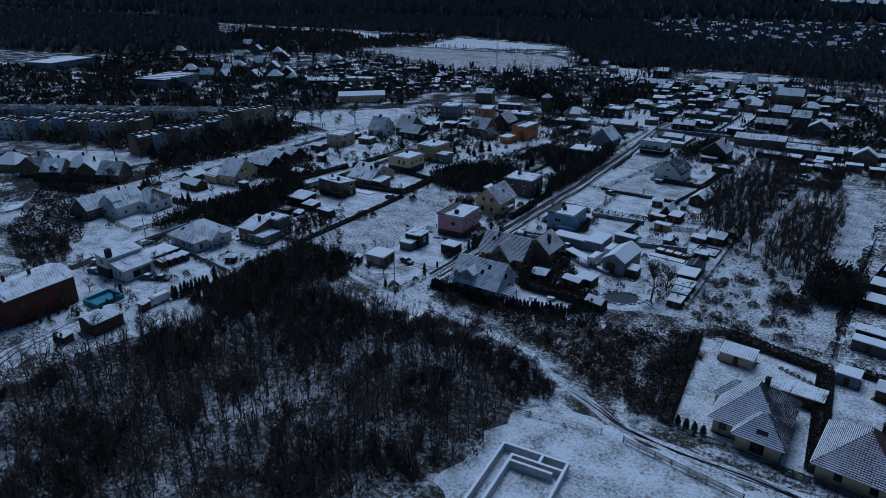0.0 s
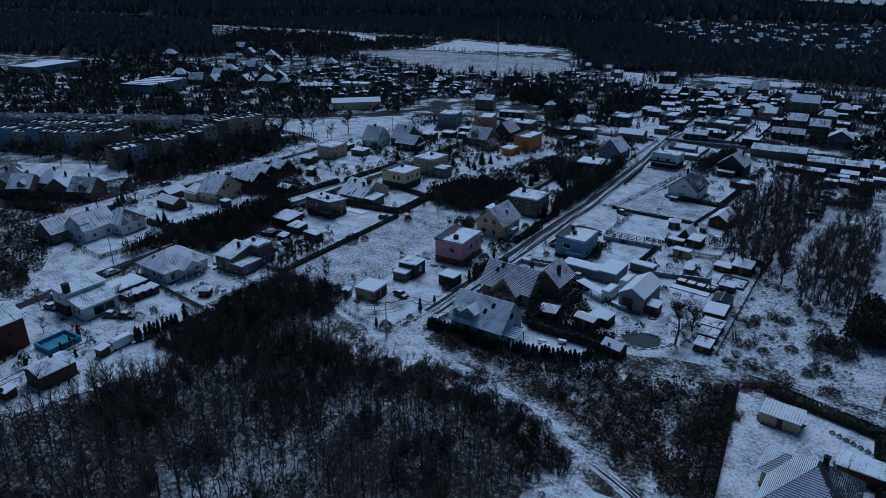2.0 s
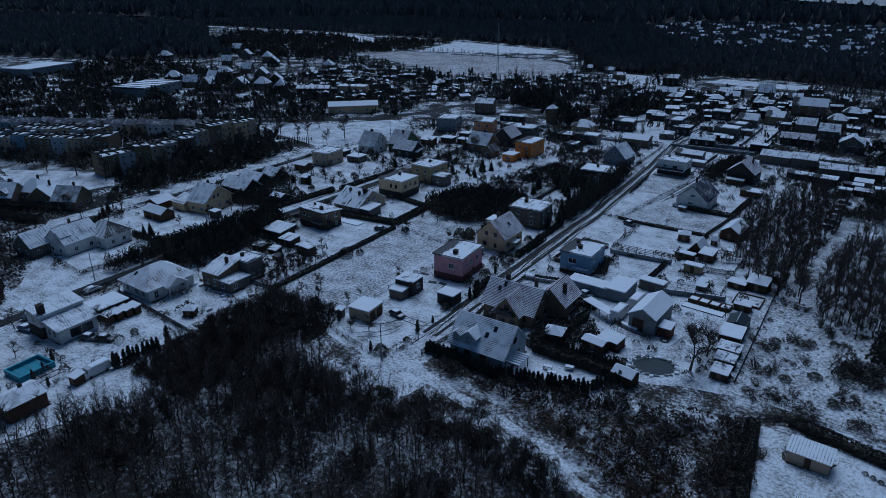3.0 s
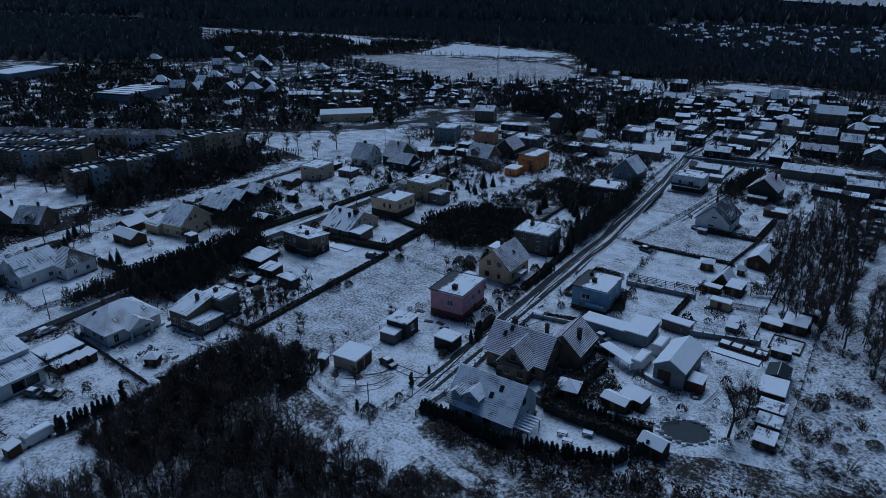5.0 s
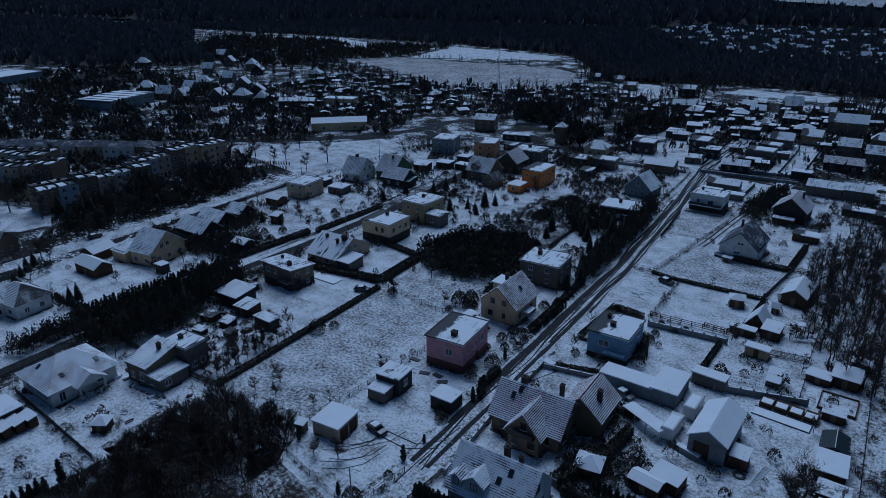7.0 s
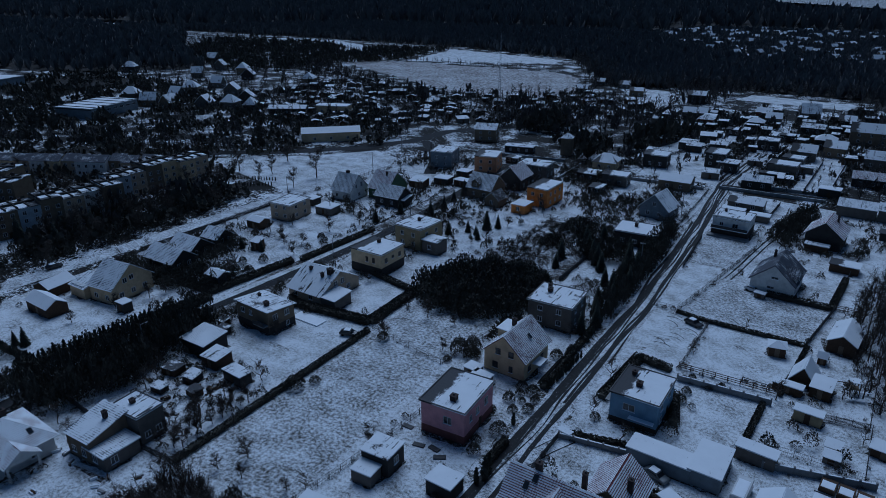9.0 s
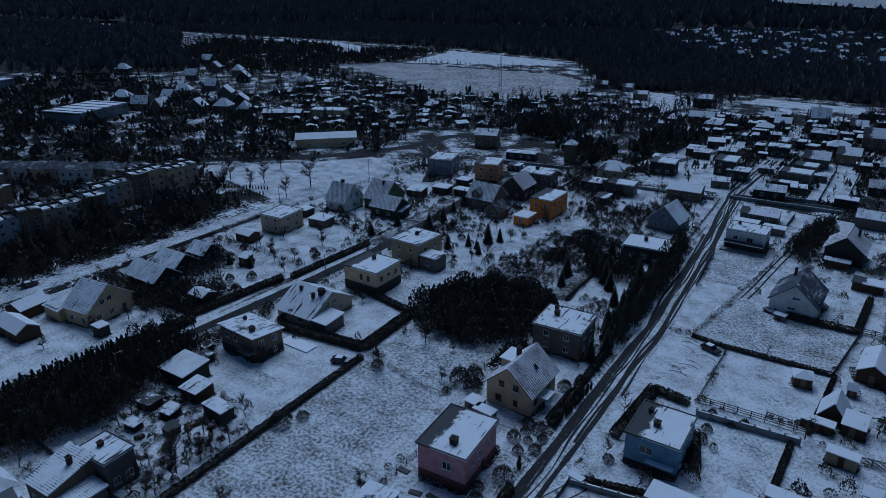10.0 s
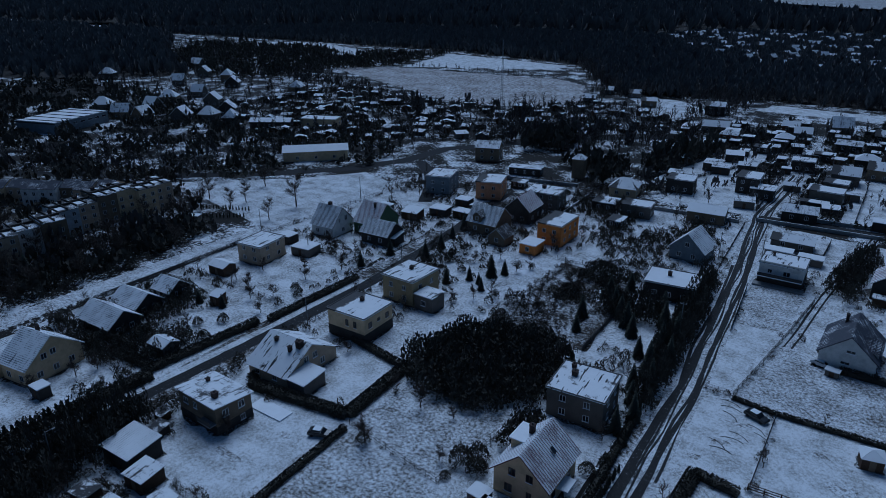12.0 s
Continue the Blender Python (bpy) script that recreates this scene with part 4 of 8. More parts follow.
BRUSH = [(-72, 125), (-48, 132), (-25, 139), (-22, 120), (-24, 103), (-32, 106), (-44, 112), (-56, 119)]
patch("brush_ground", BRUSH, "scrub", 0.02, 3.0, "brown scrub ground with patchy snow")
patch("rough_meadow", [(-32, 146), (0, 146), (2, 200), (6, 260), (-20, 290), (-38, 292), (-31, 230), (-32, 190)], "meadow", 0.022, 1.5, "rough snowy meadow with tussocks")
patch("field", [(-88, 263), (-77, 263), (-75, 288), (-88.4, 287)], "meadow", 0.034, 0.4, "dry grass plot under thin snow")
patch("garden_ground_west", [(-174, 120), (-98, 128), (-96, 335), (-172, 335)], "lawn_mid", 0.012, 0.3, "thin snow over gardens")
patch("garden_ground_far_west", [(-228, 90), (-182, 90), (-182, 320), (-224, 318)], "lawn_mid", 0.012, 0.3, "thin snow over gardens")
patch("garden_ground_east", [(-87, 128), (-30, 146), (-30, 330), (-90, 338)], "lawn_mid", 0.012, 1.4, "snow over garden plots")
patch("garden_ground_south", [(-174, 62), (-141, 62), (-141, 122), (-174, 122)], "lawn_mid", 0.014, 0.3, "snow over garden plots")
patch("field", [(-140.5, 132), (-139, 184), (-117, 180), (-115.5, 133)], "meadow", 0.03, 0.3, "unmown meadow under thin snow")
patch("field", [(-139, 186), (-117, 181), (-113, 204), (-137, 205)], "meadow", 0.028, 0.3, "unmown meadow under thin snow")
patch("lawn", [(-163, 160), (-142, 160), (-140.5, 185), (-150, 186), (-163, 178)], "lawn", 0.03, 0.3, "smooth garden lawn under snow")
patch("lawn", [(-157, 188), (-142, 188), (-142, 204), (-156, 207)], "lawn", 0.03, 0.2, "smooth garden lawn under snow")
patch("weedy_plot", [(-138, 230), (-112, 232), (-114, 275), (-136, 275)], "scrub", 0.03, 1.0, "weedy plot with brown stalks in the snow")
patch("field", [(-82.6, 231.6), (-53, 230.6), (-51, 250), (-66, 250.6), (-71.4, 253), (-76.4, 259)], "meadow", 0.03, 0.4, "weedy plot with dry grass in the snow")
patch("yard_snow", [(-219, 134), (-190, 136), (-187, 159), (-186, 172), (-203, 172), (-212, 160), (-222, 145)], "lawn", 0.03, 0.3, "smooth garden lawn under snow")
patch("lawn", [(-203, 150), (-191, 150), (-190, 162), (-194, 172), (-201, 173)], "lawn_mid", 0.031, 0.6, "snowy lawn beside the cream house")
patch("lawn", [(-200, 190), (-186, 184), (-182.6, 200), (-184, 211), (-198, 212)], "lawn_mid", 0.031, 0.6, "snowy orchard lawn between dark hedges")
patch("verge_field", [(-227, 250), (-300, 268), (-262, 298), (-243, 320), (-222, 312)], "lawn_mid", 0.03, 0.8, "open snowy verge beside the asphalt road")
patch("street_verge", [(-87.4, 283), (-80, 258), (-87, 231)], "lawn", 0.02, 0.2, "snow beside the lane")

patch("field", [(-48, 274), (-29, 276), (-31, 296), (-44, 298)], "lawn", 0.031, 0.6, "open snowy plot behind the gardens")
patch("garden_ground_north", [(-22.5, 103), (-25, 139), (0, 138), (2.4, 103)], "lawn_mid", 0.03, 0.3, "snow over the big house's garden")
patch("garden_ground_north", [(3, 103), (2, 142), (40, 138), (40, 98)], "lawn_mid", 0.028, 0.3, "snow over the neighbour's garden")
patch("garden_ground_north", [(2, 143), (7, 232), (60, 230), (40, 140)], "lawn_thin", 0.024, 0.5, "snow over far east yards")
patch("yard_snow", [(-116, 132), (-112, 122), (-96, 119), (-95, 136), (-96, 160), (-113, 160)], "lawn_mid", 0.026, 0.8, "snow before the garage")
patch("yard_snow", [(-96, 160), (-113, 160), (-114, 182), (-96, 184)], "lawn_mid", 0.026, 0.4, "snow round the pink house")
patch("yard_snow", [(-142, 55), (-134, 60), (-125, 84), (-131, 100), (-135, 108), (-142, 108)], "lawn_mid", 0.026, 1.2, "snow patches at the wood's edge")
patch("lawn", [(-137, 79.6), (-137, 84.6), (-120.4, 86), (-118.4, 78)], "lawn_mid", 0.031, 0.5, "fenced snowy plot by the wood")
patch("lawn", [(-212, 110), (-206, 116), (-202, 124), (-200, 131), (-189, 130), (-189, 109)], "lawn", 0.0315, 0.4, "smooth snowy lawn before the gabled house")
patch("yard_snow", [(-322, 152), (-279, 174), (-259, 168), (-262, 156), (-282, 142)], "lawn_mid", 0.024, 1.0, "snowy court before the terraces")
patch("yard_snow", [(-87, 130), (-70, 128.4), (-56, 134), (-50, 141), (-62, 140), (-86, 148)], "lawn", 0.026, 0.4, "snow over a hedged garden")
patch("lawn", [(-87, 207), (-75, 207), (-75, 229), (-87, 230)], "lawn", 0.026, 0.3, "smooth snow over a plot")
patch("lawn", [(-73.6, 207), (-55, 207), (-54.6, 228), (-73.4, 228)], "lawn", 0.026, 0.3, "smooth snow over a fenced plot")
patch("lawn", [(-87, 233), (-83, 233), (-76, 282), (-88, 284)], "lawn", 0.026, 0.3, "smooth snow over an open plot")
patch("lawn", [(-158, 207), (-142, 207), (-139, 228), (-154, 230)], "lawn_mid", 0.026, 0.4, "snowy garden of the cream house")
patch("lawn", [(-112, 236), (-98, 236), (-97, 262), (-111, 264)], "lawn_mid", 0.026, 0.4, "snowy garden among firs")
patch("lawn", [(-224, 216), (-186, 216), (-184, 243), (-222, 244)], "lawn_mid", 0.024, 0.4, "snowy orchard gardens with trees")

# main street with its wheel ruts
ribbon("street_verge", [(-90.5, 112), (-91.5, 125), (-91, 170), (-90, 230), (-91.5, 290), (-95, 345), (-90, 408)], 12.0, "lawn_thin", 0.0095, 0.6, "thin snow over the street's verges")
ribbon("street_verge", [(-178, 70), (-180, 103), (-180, 163), (-176, 206), (-174, 236), (-175, 270), (-179, 323)], 13.0, "scrub", 0.0095, 0.6, "thin snow over the side street's verges")
ribbon("street", [(-90.5, 108), (-91.5, 125), (-91, 170), (-90, 230), (-91.5, 290), (-95, 345), (-90, 408), (-86, 470)], 6.4, "lane", 0.045, 0.5, "snow-covered village street with ruts")
STREET = [(-91.5, 134), (-91, 170), (-90, 230), (-91.5, 290), (-95, 345), (-90, 408)]


def along(line, y):
    for (x0, y0), (x1, y1) in zip(line, line[1:]):
        if y0 <= y <= y1:
            return x0 + (x1 - x0) * (y - y0) / (y1 - y0)
    return line[-1][0]


# braided ruts: each wanders about its own line across the street
for i, (off, w, wander) in enumerate(((-2.5, 0.7, 0.5), (-1.6, 1.0, 0.3), (-1.0, 0.5, 0.5), (-0.3, 0.36, 0.7), (0.8, 0.6, 0.45), (1.4, 0.95, 0.3), (2.2, 0.45, 0.5))):
    y0, y1 = (134, 408) if i in (1, 5, 3) else (146 + 9 * i, 300 + 14 * i)
    line = [(along(STREET, y) + off + wander * 1.6 * noise.noise(Vector((y * 0.055, off * 3.0, 2.0))), y) for y in range(y0, y1, 4)]
    ribbon("street_rut", line, w, "wheel_track", 0.0535 + i * 0.0006, 0.45, "dark wet wheel rut in the snow")
ribbon("street_rut", [(along(STREET, y) - 1.3 + 0.5 * noise.noise(Vector((y * 0.03, 1.0, 6.0))), y) for y in range(150, 336, 6)], 1.5, "slush", 0.050, 0.9, "grey wet slush on the street")
for q in ([(-91.2, 139), (-96, 136), (-103, 136.5)], [(-90.8, 142), (-95, 138), (-104, 138.2)], [(-92.5, 128), (-92, 138), (-91, 146)], [(-90.5, 133), (-91.5, 139), (-92, 148)], [(-90, 165), (-87, 172), (-84, 176)], [(-89, 160), (-86, 168), (-82.5, 175)]):
    ribbon("wheel_mark", q, 0.22, "wheel_track", 0.062, 0.1, "dark tyre mark in the snow")
for i in range(9):
    x, y, a = -84 + rng.uniform(0, 7), 211 + i * 1.9, rng.uniform(0.2, 1.0)
    ribbon("wheel_mark", [(x + 3.4 * math.cos(a + k * 0.3), y + 3.4 * math.sin(a + k * 0.3)) for k in range(5)], 0.18, "wheel_track", 0.0605 + i * 0.0004, 0.1, "faint curved tyre mark in the snow")
for i in range(7):
    x, y = -108 + rng.uniform(0, 5), 124.6 + i * 1.2
    ribbon("wheel_mark", [(x, y), (x + 3, y + 1.6), (x + 5.4, y + 4.6), (x + 6, y + 8.0)], 0.15, "wheel_track", 0.0605 + i * 0.0004, 0.1, "faint curved tyre mark in the snow")
for i, (x, y, a, b) in enumerate(((-62, 214, 3.0, 1.6), (-66, 221, 1.6, 1.0), (-81, 216, 1.8, 1.0), (-79, 223, 2.4, 0.8), (-84, 210, 1.4, 1.0), (-152, 168, 4.0, 1.4), (-147, 177, 2.0, 1.2), (-155, 96, 3.0, 2.0), (-150, 101, 2.6, 1.4), (-212, 142, 3.0, 1.6), (-204, 138, 2.4, 1.2))):
    patch("worn_patch", [(x + a * math.cos(k * 0.7854) * rng.uniform(0.6, 1.2), y + b * math.sin(k * 0.7854) * rng.uniform(0.6, 1.2)) for k in range(8)], "meadow", 0.0365 + i * 0.0004, 0.5, "worn patch with grass showing through")
ribbon("street_west", [(-178, 70), (-180, 103), (-180, 163), (-176, 206), (-174, 236), (-175, 270), (-179, 323)], 3.6, "street_mix", 0.045, 0.5, "slushy dark side street")
ribbon("street_verge", [(-181.6, 162), (-181, 176), (-178.6, 206), (-177, 236)], 2.0, "lawn", 0.047, 0.7, "narrow snow-covered street verge")
ribbon("street_far_west", [(-240, 90), (-234, 171), (-231, 224), (-228, 260), (-223, 313), (-218, 330)], 6.5, "lane", 0.045, 0.6, "wide snow-covered gravel street")
ribbon("back_lane", [(-75.6, 256), (-74.6, 263), (-71, 290), (-64, 329), (-61, 346)], 3.4, "lane", 0.046, 0.6, "snowy back lane with wheel tracks")
for off in (-0.8, 0.7):
    ribbon("wheel_mark", [(-75.6 + off, 257), (-74.6 + off, 263), (-71 + off, 290), (-64 + off, 329), (-61 + off, 345)], 0.45, "wheel_track", 0.056, 0.35, "dark tyre mark in the snow")
for off in (-0.9, 0.6):
    ribbon("street_rut", [(-180 + off, 105), (-180 + off, 163), (-176 + off, 206), (-174 + off, 236), (-175 + off, 270), (-179 + off, 321)], 0.8, "wheel_track", 0.056, 0.4, "dark wet wheel rut in the slush")
ribbon("cross_street", [(-95, 345), (-60, 346), (-20, 348)], 4.0, "asphalt", 0.052, 0.4, "dark wet cross street")
ribbon("road", [(-380, 236), (-309, 274), (-275, 298), (-252, 322), (-240, 345), (-236, 372), (-196, 417), (-150, 455)], 7.0, "asphalt", 0.05, 0.5, "wide wet asphalt road")
ribbon("road_branch", [(-234, 347), (-218, 331), (-208, 316), (-200, 300)], 5.0, "asphalt", 0.054, 0.4, "wet asphalt side road")
ribbon("woodland_path", [(-90, 120), (-84, 120), (-71, 116.5), (-62, 115), (-50, 110), (-35, 102.5), (-27, 98.5), (-18, 97.5), (-6, 97), (12, 97)], 2.7, "lane", 0.04, 1.6, "trodden snowy path past the wood")
patch("turning_place", [(-100, 118), (-96, 110), (-84, 108), (-80, 116), (-87, 124), (-94, 124)], "lawn_mid", 0.035, 2.5, "trampled snow at the street's end")
patch("building_plot", [(-48, 70), (-46, 92), (-40, 100), (-28, 97), (-8, 95), (20, 92), (20, 60), (-30, 50)], "lawn_mid", 0.026, 3.0, "open snow-covered building plot")
ribbon("back_track", [(-34, 150), (-37, 190), (-39, 230), (-40, 290), (-44, 345)], 2.6, "lawn", 0.035, 0.5, "snowy track behind the gardens")
ribbon("path_south", [(-132, 30), (-145, 53), (-146, 66), (-146, 83), (-144, 100)], 7.0, "lane", 0.04, 0.8, "snow-covered lane with wheel marks")
ribbon("lane_south", [(-215, 74), (-172, 84), (-147, 83)], 4.0, "lane", 0.044, 0.5, "narrow snow-covered village lane")
ribbon("foot_path", [(-232, 101), (-210, 98), (-193, 93), (-180, 93)], 1.6, "lane", 0.03, 0.4, "narrow trodden snowy footpath")
for off in (-1.2, 0.6):
    ribbon("wheel_mark", [(-134 + off, 30), (-146 + off, 53), (-147 + off, 66), (-147 + off, 83)], 0.3, "wheel_track", 0.05, 0.3, "dark tyre mark in the snow")
for i in range(9):
    o = noise.noise(Vector((i * 1.7, 0.3, 5.0))) * 1.6
    ribbon("wheel_mark", [(-40 + i, 104.2 - i * 0.3 + o), (-27, 98.4 + o), (-17, 97.4 - o * 0.6), (-7, 96.6 + o * 0.8 + (i % 3) * 0.5), (3 + i, 96.4 - o)], 0.16, "wheel_track", 0.058, 0.2, "dark tyre mark in the snow")
# far fields
patch("far_field", [(-485, 576), (-282, 470), (-225, 520), (-256, 592), (-284, 609), (-436, 606)], "field", 0.03, 4, "ploughed field under thin snow")
patch("far_field", [(-436, 612), (-305, 660), (-310, 690), (-453, 725)], "lawn", 0.03, 5, "snowy field edged with bare trees")
patch("far_field", [(-786, 700), (-531, 654), (-520, 690), (-640, 745), (-722, 740)], "lawn", 0.03, 5, "snowy field edged with bare trees")
patch("far_field", [(-128, 546), (-66, 540), (-60, 560), (-122, 570)], "lawn", 0.03, 3, "snowy field edged with bare trees")
patch("far_field", [(-212, 560), (-176, 500), (-158, 500), (-152, 530), (-176, 558)], "lawn_mid", 0.028, 3, "snowy field edged with bare trees")
patch("far_field", [(-520, 310), (-600, 340), (-640, 420), (-530, 400)], "dark_floor", 0.03, 4, "bare brown field with little snow")
patch("far_field", [(-900, 3300), (-560, 2150), (-330, 1900), (-240, 1560), (-100, 1420), (160, 1380), (500, 3300)], "lawn_thin", 0.03, 20, "distant open snowy hillside")
patch("far_field", [(-1320, 850), (-1290, 880), (-1080, 765), (-1105, 735)], "lawn", 0.03, 6, "distant snowy clearing among woods")
patch("far_field", [(-1400, 1060), (-1395, 1085), (-1310, 1120), (-1312, 1095)], "lawn_mid", 0.03, 6, "distant snowy clearing in woods")
patch("far_field", [(-480, 262), (-474, 268), (-526, 350), (-534, 347)], "lawn", 0.035, 2, "snowy track beside the hall")

# ---- houses along the main street ----
h = house("pink-plastered flat-roofed cube house with dark plinth", -104.4, 166.8, 8.6, 11.2, 3, 6.4, wall="pink", skin_mat="flat_bare", over=0.35, plinth="plinth", plinth_h=1.6,
          windows=(("s", 1.0, 3.2, 1.6, 1.5), ("e", -3.2, 3.4, 0.9, 1.3), ("e", -0.6, 3.4, 1.3, 1.5), ("e", 2.8, 3.4, 1.3, 1.5), ("w", 2, 3.3), ("w", -2, 3.3), ("n", 2, 3.3)), doors=(("e", 0.5),), stacks=((0.9, -3.0, 7.5, 1.1),))
h = house("light blue flat-roofed cube house", -77.0, 187.0, 8.6, 10.0, -1, 5.8, wall="blue", skin_mat="flat_bare", over=0.3,
          plinth="dark", plinth_h=0.9, windows=(("s", -0.8, 3.0, 2.2, 1.4), ("e", -2.5, 1.0), ("e", -2.5, 3.6), ("e", 2, 3.6), ("n", 0, 3.4), ("w", 0, 3.4)), stacks=((-0.5, -0.8, 6.8, 1.0), (-2.5, 2.5, 6.7, 0.8)), doors=(("e", 1.5),))
part("balcony", box(-4.3 - 1.4, -3.6, 2.7, -4.3, -0.8, 2.9), M["concrete"], h)
part("awning", box(-0.5, -6.2, 2.2, 4.0, -5.2, 2.32), M["snow"], h)
h = house("cream gabled house with red tiled snowy roof", -104.3, 190.0, 9.2, 10.6, -2, 4.6, "gable_y", 4.2, "cream", "tile_red_lee", 0.36, 0.55, dark=True,
          windows=(("s", -2.0, 1.0, 1.3, 1.5), ("s", 1.6, 1.0, 0.9, 1.4), ("s", -1.4, 4.3, 1.2, 1.4), ("s", 1.6, 4.3, 1.2, 1.4), ("e", -3, 1.2), ("e", 2.5, 1.2), ("w", 0, 1.2), ("n", 0, 4.3)), stacks=((-1.8, 2.0, 9.0, 0.8),))
roof_window(h, 2.6, 0.6, 7.0, 42, 90)
part("porch_roof", box(4.7, -2.2, 2.5, 6.6, 1.2, 2.65), M["tile_red_lee"], h)
dm = part("dormer", box(-4.2, -0.6, 5.0, -1.4, 3.6, 7.3), M["cream"], h, "flat-topped dormer")
part("dormer_roof", box(-4.5, -0.9, 7.303, -1.2, 3.9, 7.48), M["snow"], dm)
h = house("grey flat-roofed cube house among evergreens", -105.2, 212.6, 10.6, 9.8, 2, 5.9, wall="grey", skin_mat="flat_snow", over=0.35, auto=2, stacks=((-2.2, 1.0, 7.0, 1.0), (-3.2, 3.4, 6.9, 0.8)))
h = house("grey house with dark tiled half-bare snowy roof and dormers", -76.6, 134.2, 12.8, 9.6, -1, 3.6, "gable_x", 4.8, "pale_plaster", "tile_half", 0.36, 0.6,
          windows=(("s", -2.2, 1.0, 1.4, 1.6), ("s", 1.6, 0.9, 1.5, 1.7), ("e", 1.5, 1.0), ("e", 0, 4.4), ("w", 0, 4.4), ("w", 1.5, 1.0), ("n", 0, 1.0)), dormers=(("s", -1.8, 3.2, 4.2), ("s", -4.9, 1.9, 4.0)), stacks=((0.5, 1.2, 9.4, 0.8), (3.2, 0.6, 9.2, 0.6)), dark=True)
roof_window(h, 1.2, -2.6, 6.05, 45), roof_window(h, 2.6, -1.4, 7.2, 45), roof_window(h, -4.9, -3.2, 5.4, 45)
pg = part("pergola", box(6.6, -4.6, 2.4, 9.6, -4.5, 2.55), M["wood"], h)
for i in range(6):
    part("rafter", box(6.6, -4.4 + i * 0.85, 2.56, 9.8, -3.95 + i * 0.85, 2.72), M["snow"], pg)
for px, py in ((9.5, -4.5), (9.5, 0.0), (6.8, -4.5)):
    part("post", box(px - 0.07, py - 0.07, 0, px + 0.07, py + 0.07, 2.4), M["wood"], pg)
h = house("large dark house with red-brown tiled snowy roof and cross gable", -79.6, 153.2, 12.8, 8.8, -1, 4.0, "gable_x", 4.2, "tan", "tile_red", 0.36, 0.7, dark=True,
          windows=(("s", -4.2, 1.0), ("s", 4.0, 1.0), ("e", 2, 1.0), ("e", -2, 1.0), ("e", 0, 5.2), ("w", 2, 1.0), ("w", 0, 5.2), ("n", 0, 1.0)), stacks=((-2.8, 0.6, 9.4, 0.9), (3.4, 3.0, 8.6, 0.7)))
roof_window(h, -3.6, -1.9, 6.75, 43), roof_window(h, -2.6, -0.9, 7.7, 43)
h = house("projecting front gable with red-brown tiled snowy roof", -78.6, 149.4, 5.8, 6.4, -1, 4.2, "gable_y", 3.5, "tan", "tile_red", 0.36, 0.6, dark=True, windows=(("s", 0, 4.4, 1.2, 1.4), ("s", -1.5, 1.0), ("s", 1.5, 1.0)), name="wing")
part("balcony", box(-2.2, -4.2, 3.4, 2.2, -3.2, 3.6), M["wood"], h), part("railing", box(-2.2, -4.25, 3.6, 2.2, -4.18, 4.5), M["rail"], h)
h = house("dark wing with red-brown tiled snowy roof", -72.6, 160.6, 7.4, 8.6, -1, 3.9, "gable_y", 3.4, "tan", "tile_red", 0.36, 0.5, dark=True, windows=(("n", 0, 1.0), ("e", 1.5, 1.0), ("n", 0, 4.6)), stacks=((2.2, -1.0, 7.6, 0.8),))
h = house("white gabled house with dark roof planes", -64.2, 258.5, 10.2, 12.6, -4, 3.8, "gable_y", 4.4, "white", "tile_slate", 0.36, 0.4,
          windows=(("s", 0.4, 4.6, 1.7, 0.7), ("s", -0.2, 1.9, 1.7, 0.7), ("e", -4, 1.0), ("e", 2, 1.0), ("w", 0, 1.0), ("n", 0, 4.4)), dormers=(("e", -2.0, 4.6, 3.6),), stacks=((-2, 4, 8.4),))
h = house("white flat-roofed box house with terrace", -81.8, 294.2, 10.6, 9.0, -2, 5.6, wall="white", skin_mat="flat_snow", over=0.25, windows=(("s", -2.6, 3.2, 1.1, 1.2), ("s", 1.4, 3.0, 1.7, 1.4), ("e", 0, 3.2), ("w", 0, 3.2), ("n", 0, 3.2), ("e", -2.5, 0.9)), stacks=((-3, 2, 6.6),))
part("ground_floor", prism_walls(10.72, 9.12, 2.6), M["dark"], h, "dark recessed ground floor")
part("terrace", box(-6.0, -7.0, 0, 6.0, -4.8, 0.5), M["concrete"], h)
part("parapet", box(-5.55, -4.75, 5.83, 5.55, -4.5, 6.35), M["white"], h)
part("balcony", box(-5.3, -6.2, 2.5, 5.3, -4.6, 2.72), M["snow"], h, "snow-covered balcony slab")
part("railing", box(-5.3, -6.2, 2.73, 5.3, -6.12, 3.6), M["rail"], h)
h = house("dark brown gabled house with pink-grey snowy roof", -56.4, 298.6, 9.6, 10.4, -6, 4.4, "gable_y", 3.8, "dark", "tile_red", 0.36, 0.5, auto=1, dark=True, stacks=((2, 2, 8.6),))
h = house("flat-roofed dark bungalow behind evergreens", -104.4, 271.0, 12.2, 9.2, 4, 4.2, wall="dark", skin_mat="tile_thick", over=0.4, auto=1, stacks=((-1, 1, 5.4, 0.9),))
h = house("pale blue gabled house", -106.2, 298.6, 9.8, 8.6, -8, 3.6, "gable_y", 4.6, "pale_blue", "tile_grey", 0, 0.5, windows=(("s", -2, 1.0), ("s", 2, 1.0), ("s", 0, 4.2), ("e", 2, 1.0), ("w", 0, 1.0)))
h = house("long low building with white snowy roof", -109.6, 333.4, 11.4, 8.6, 2, 3.6, "gable_x", 1.5, "tan", "tile_thick", 0, 0.4, auto=1)

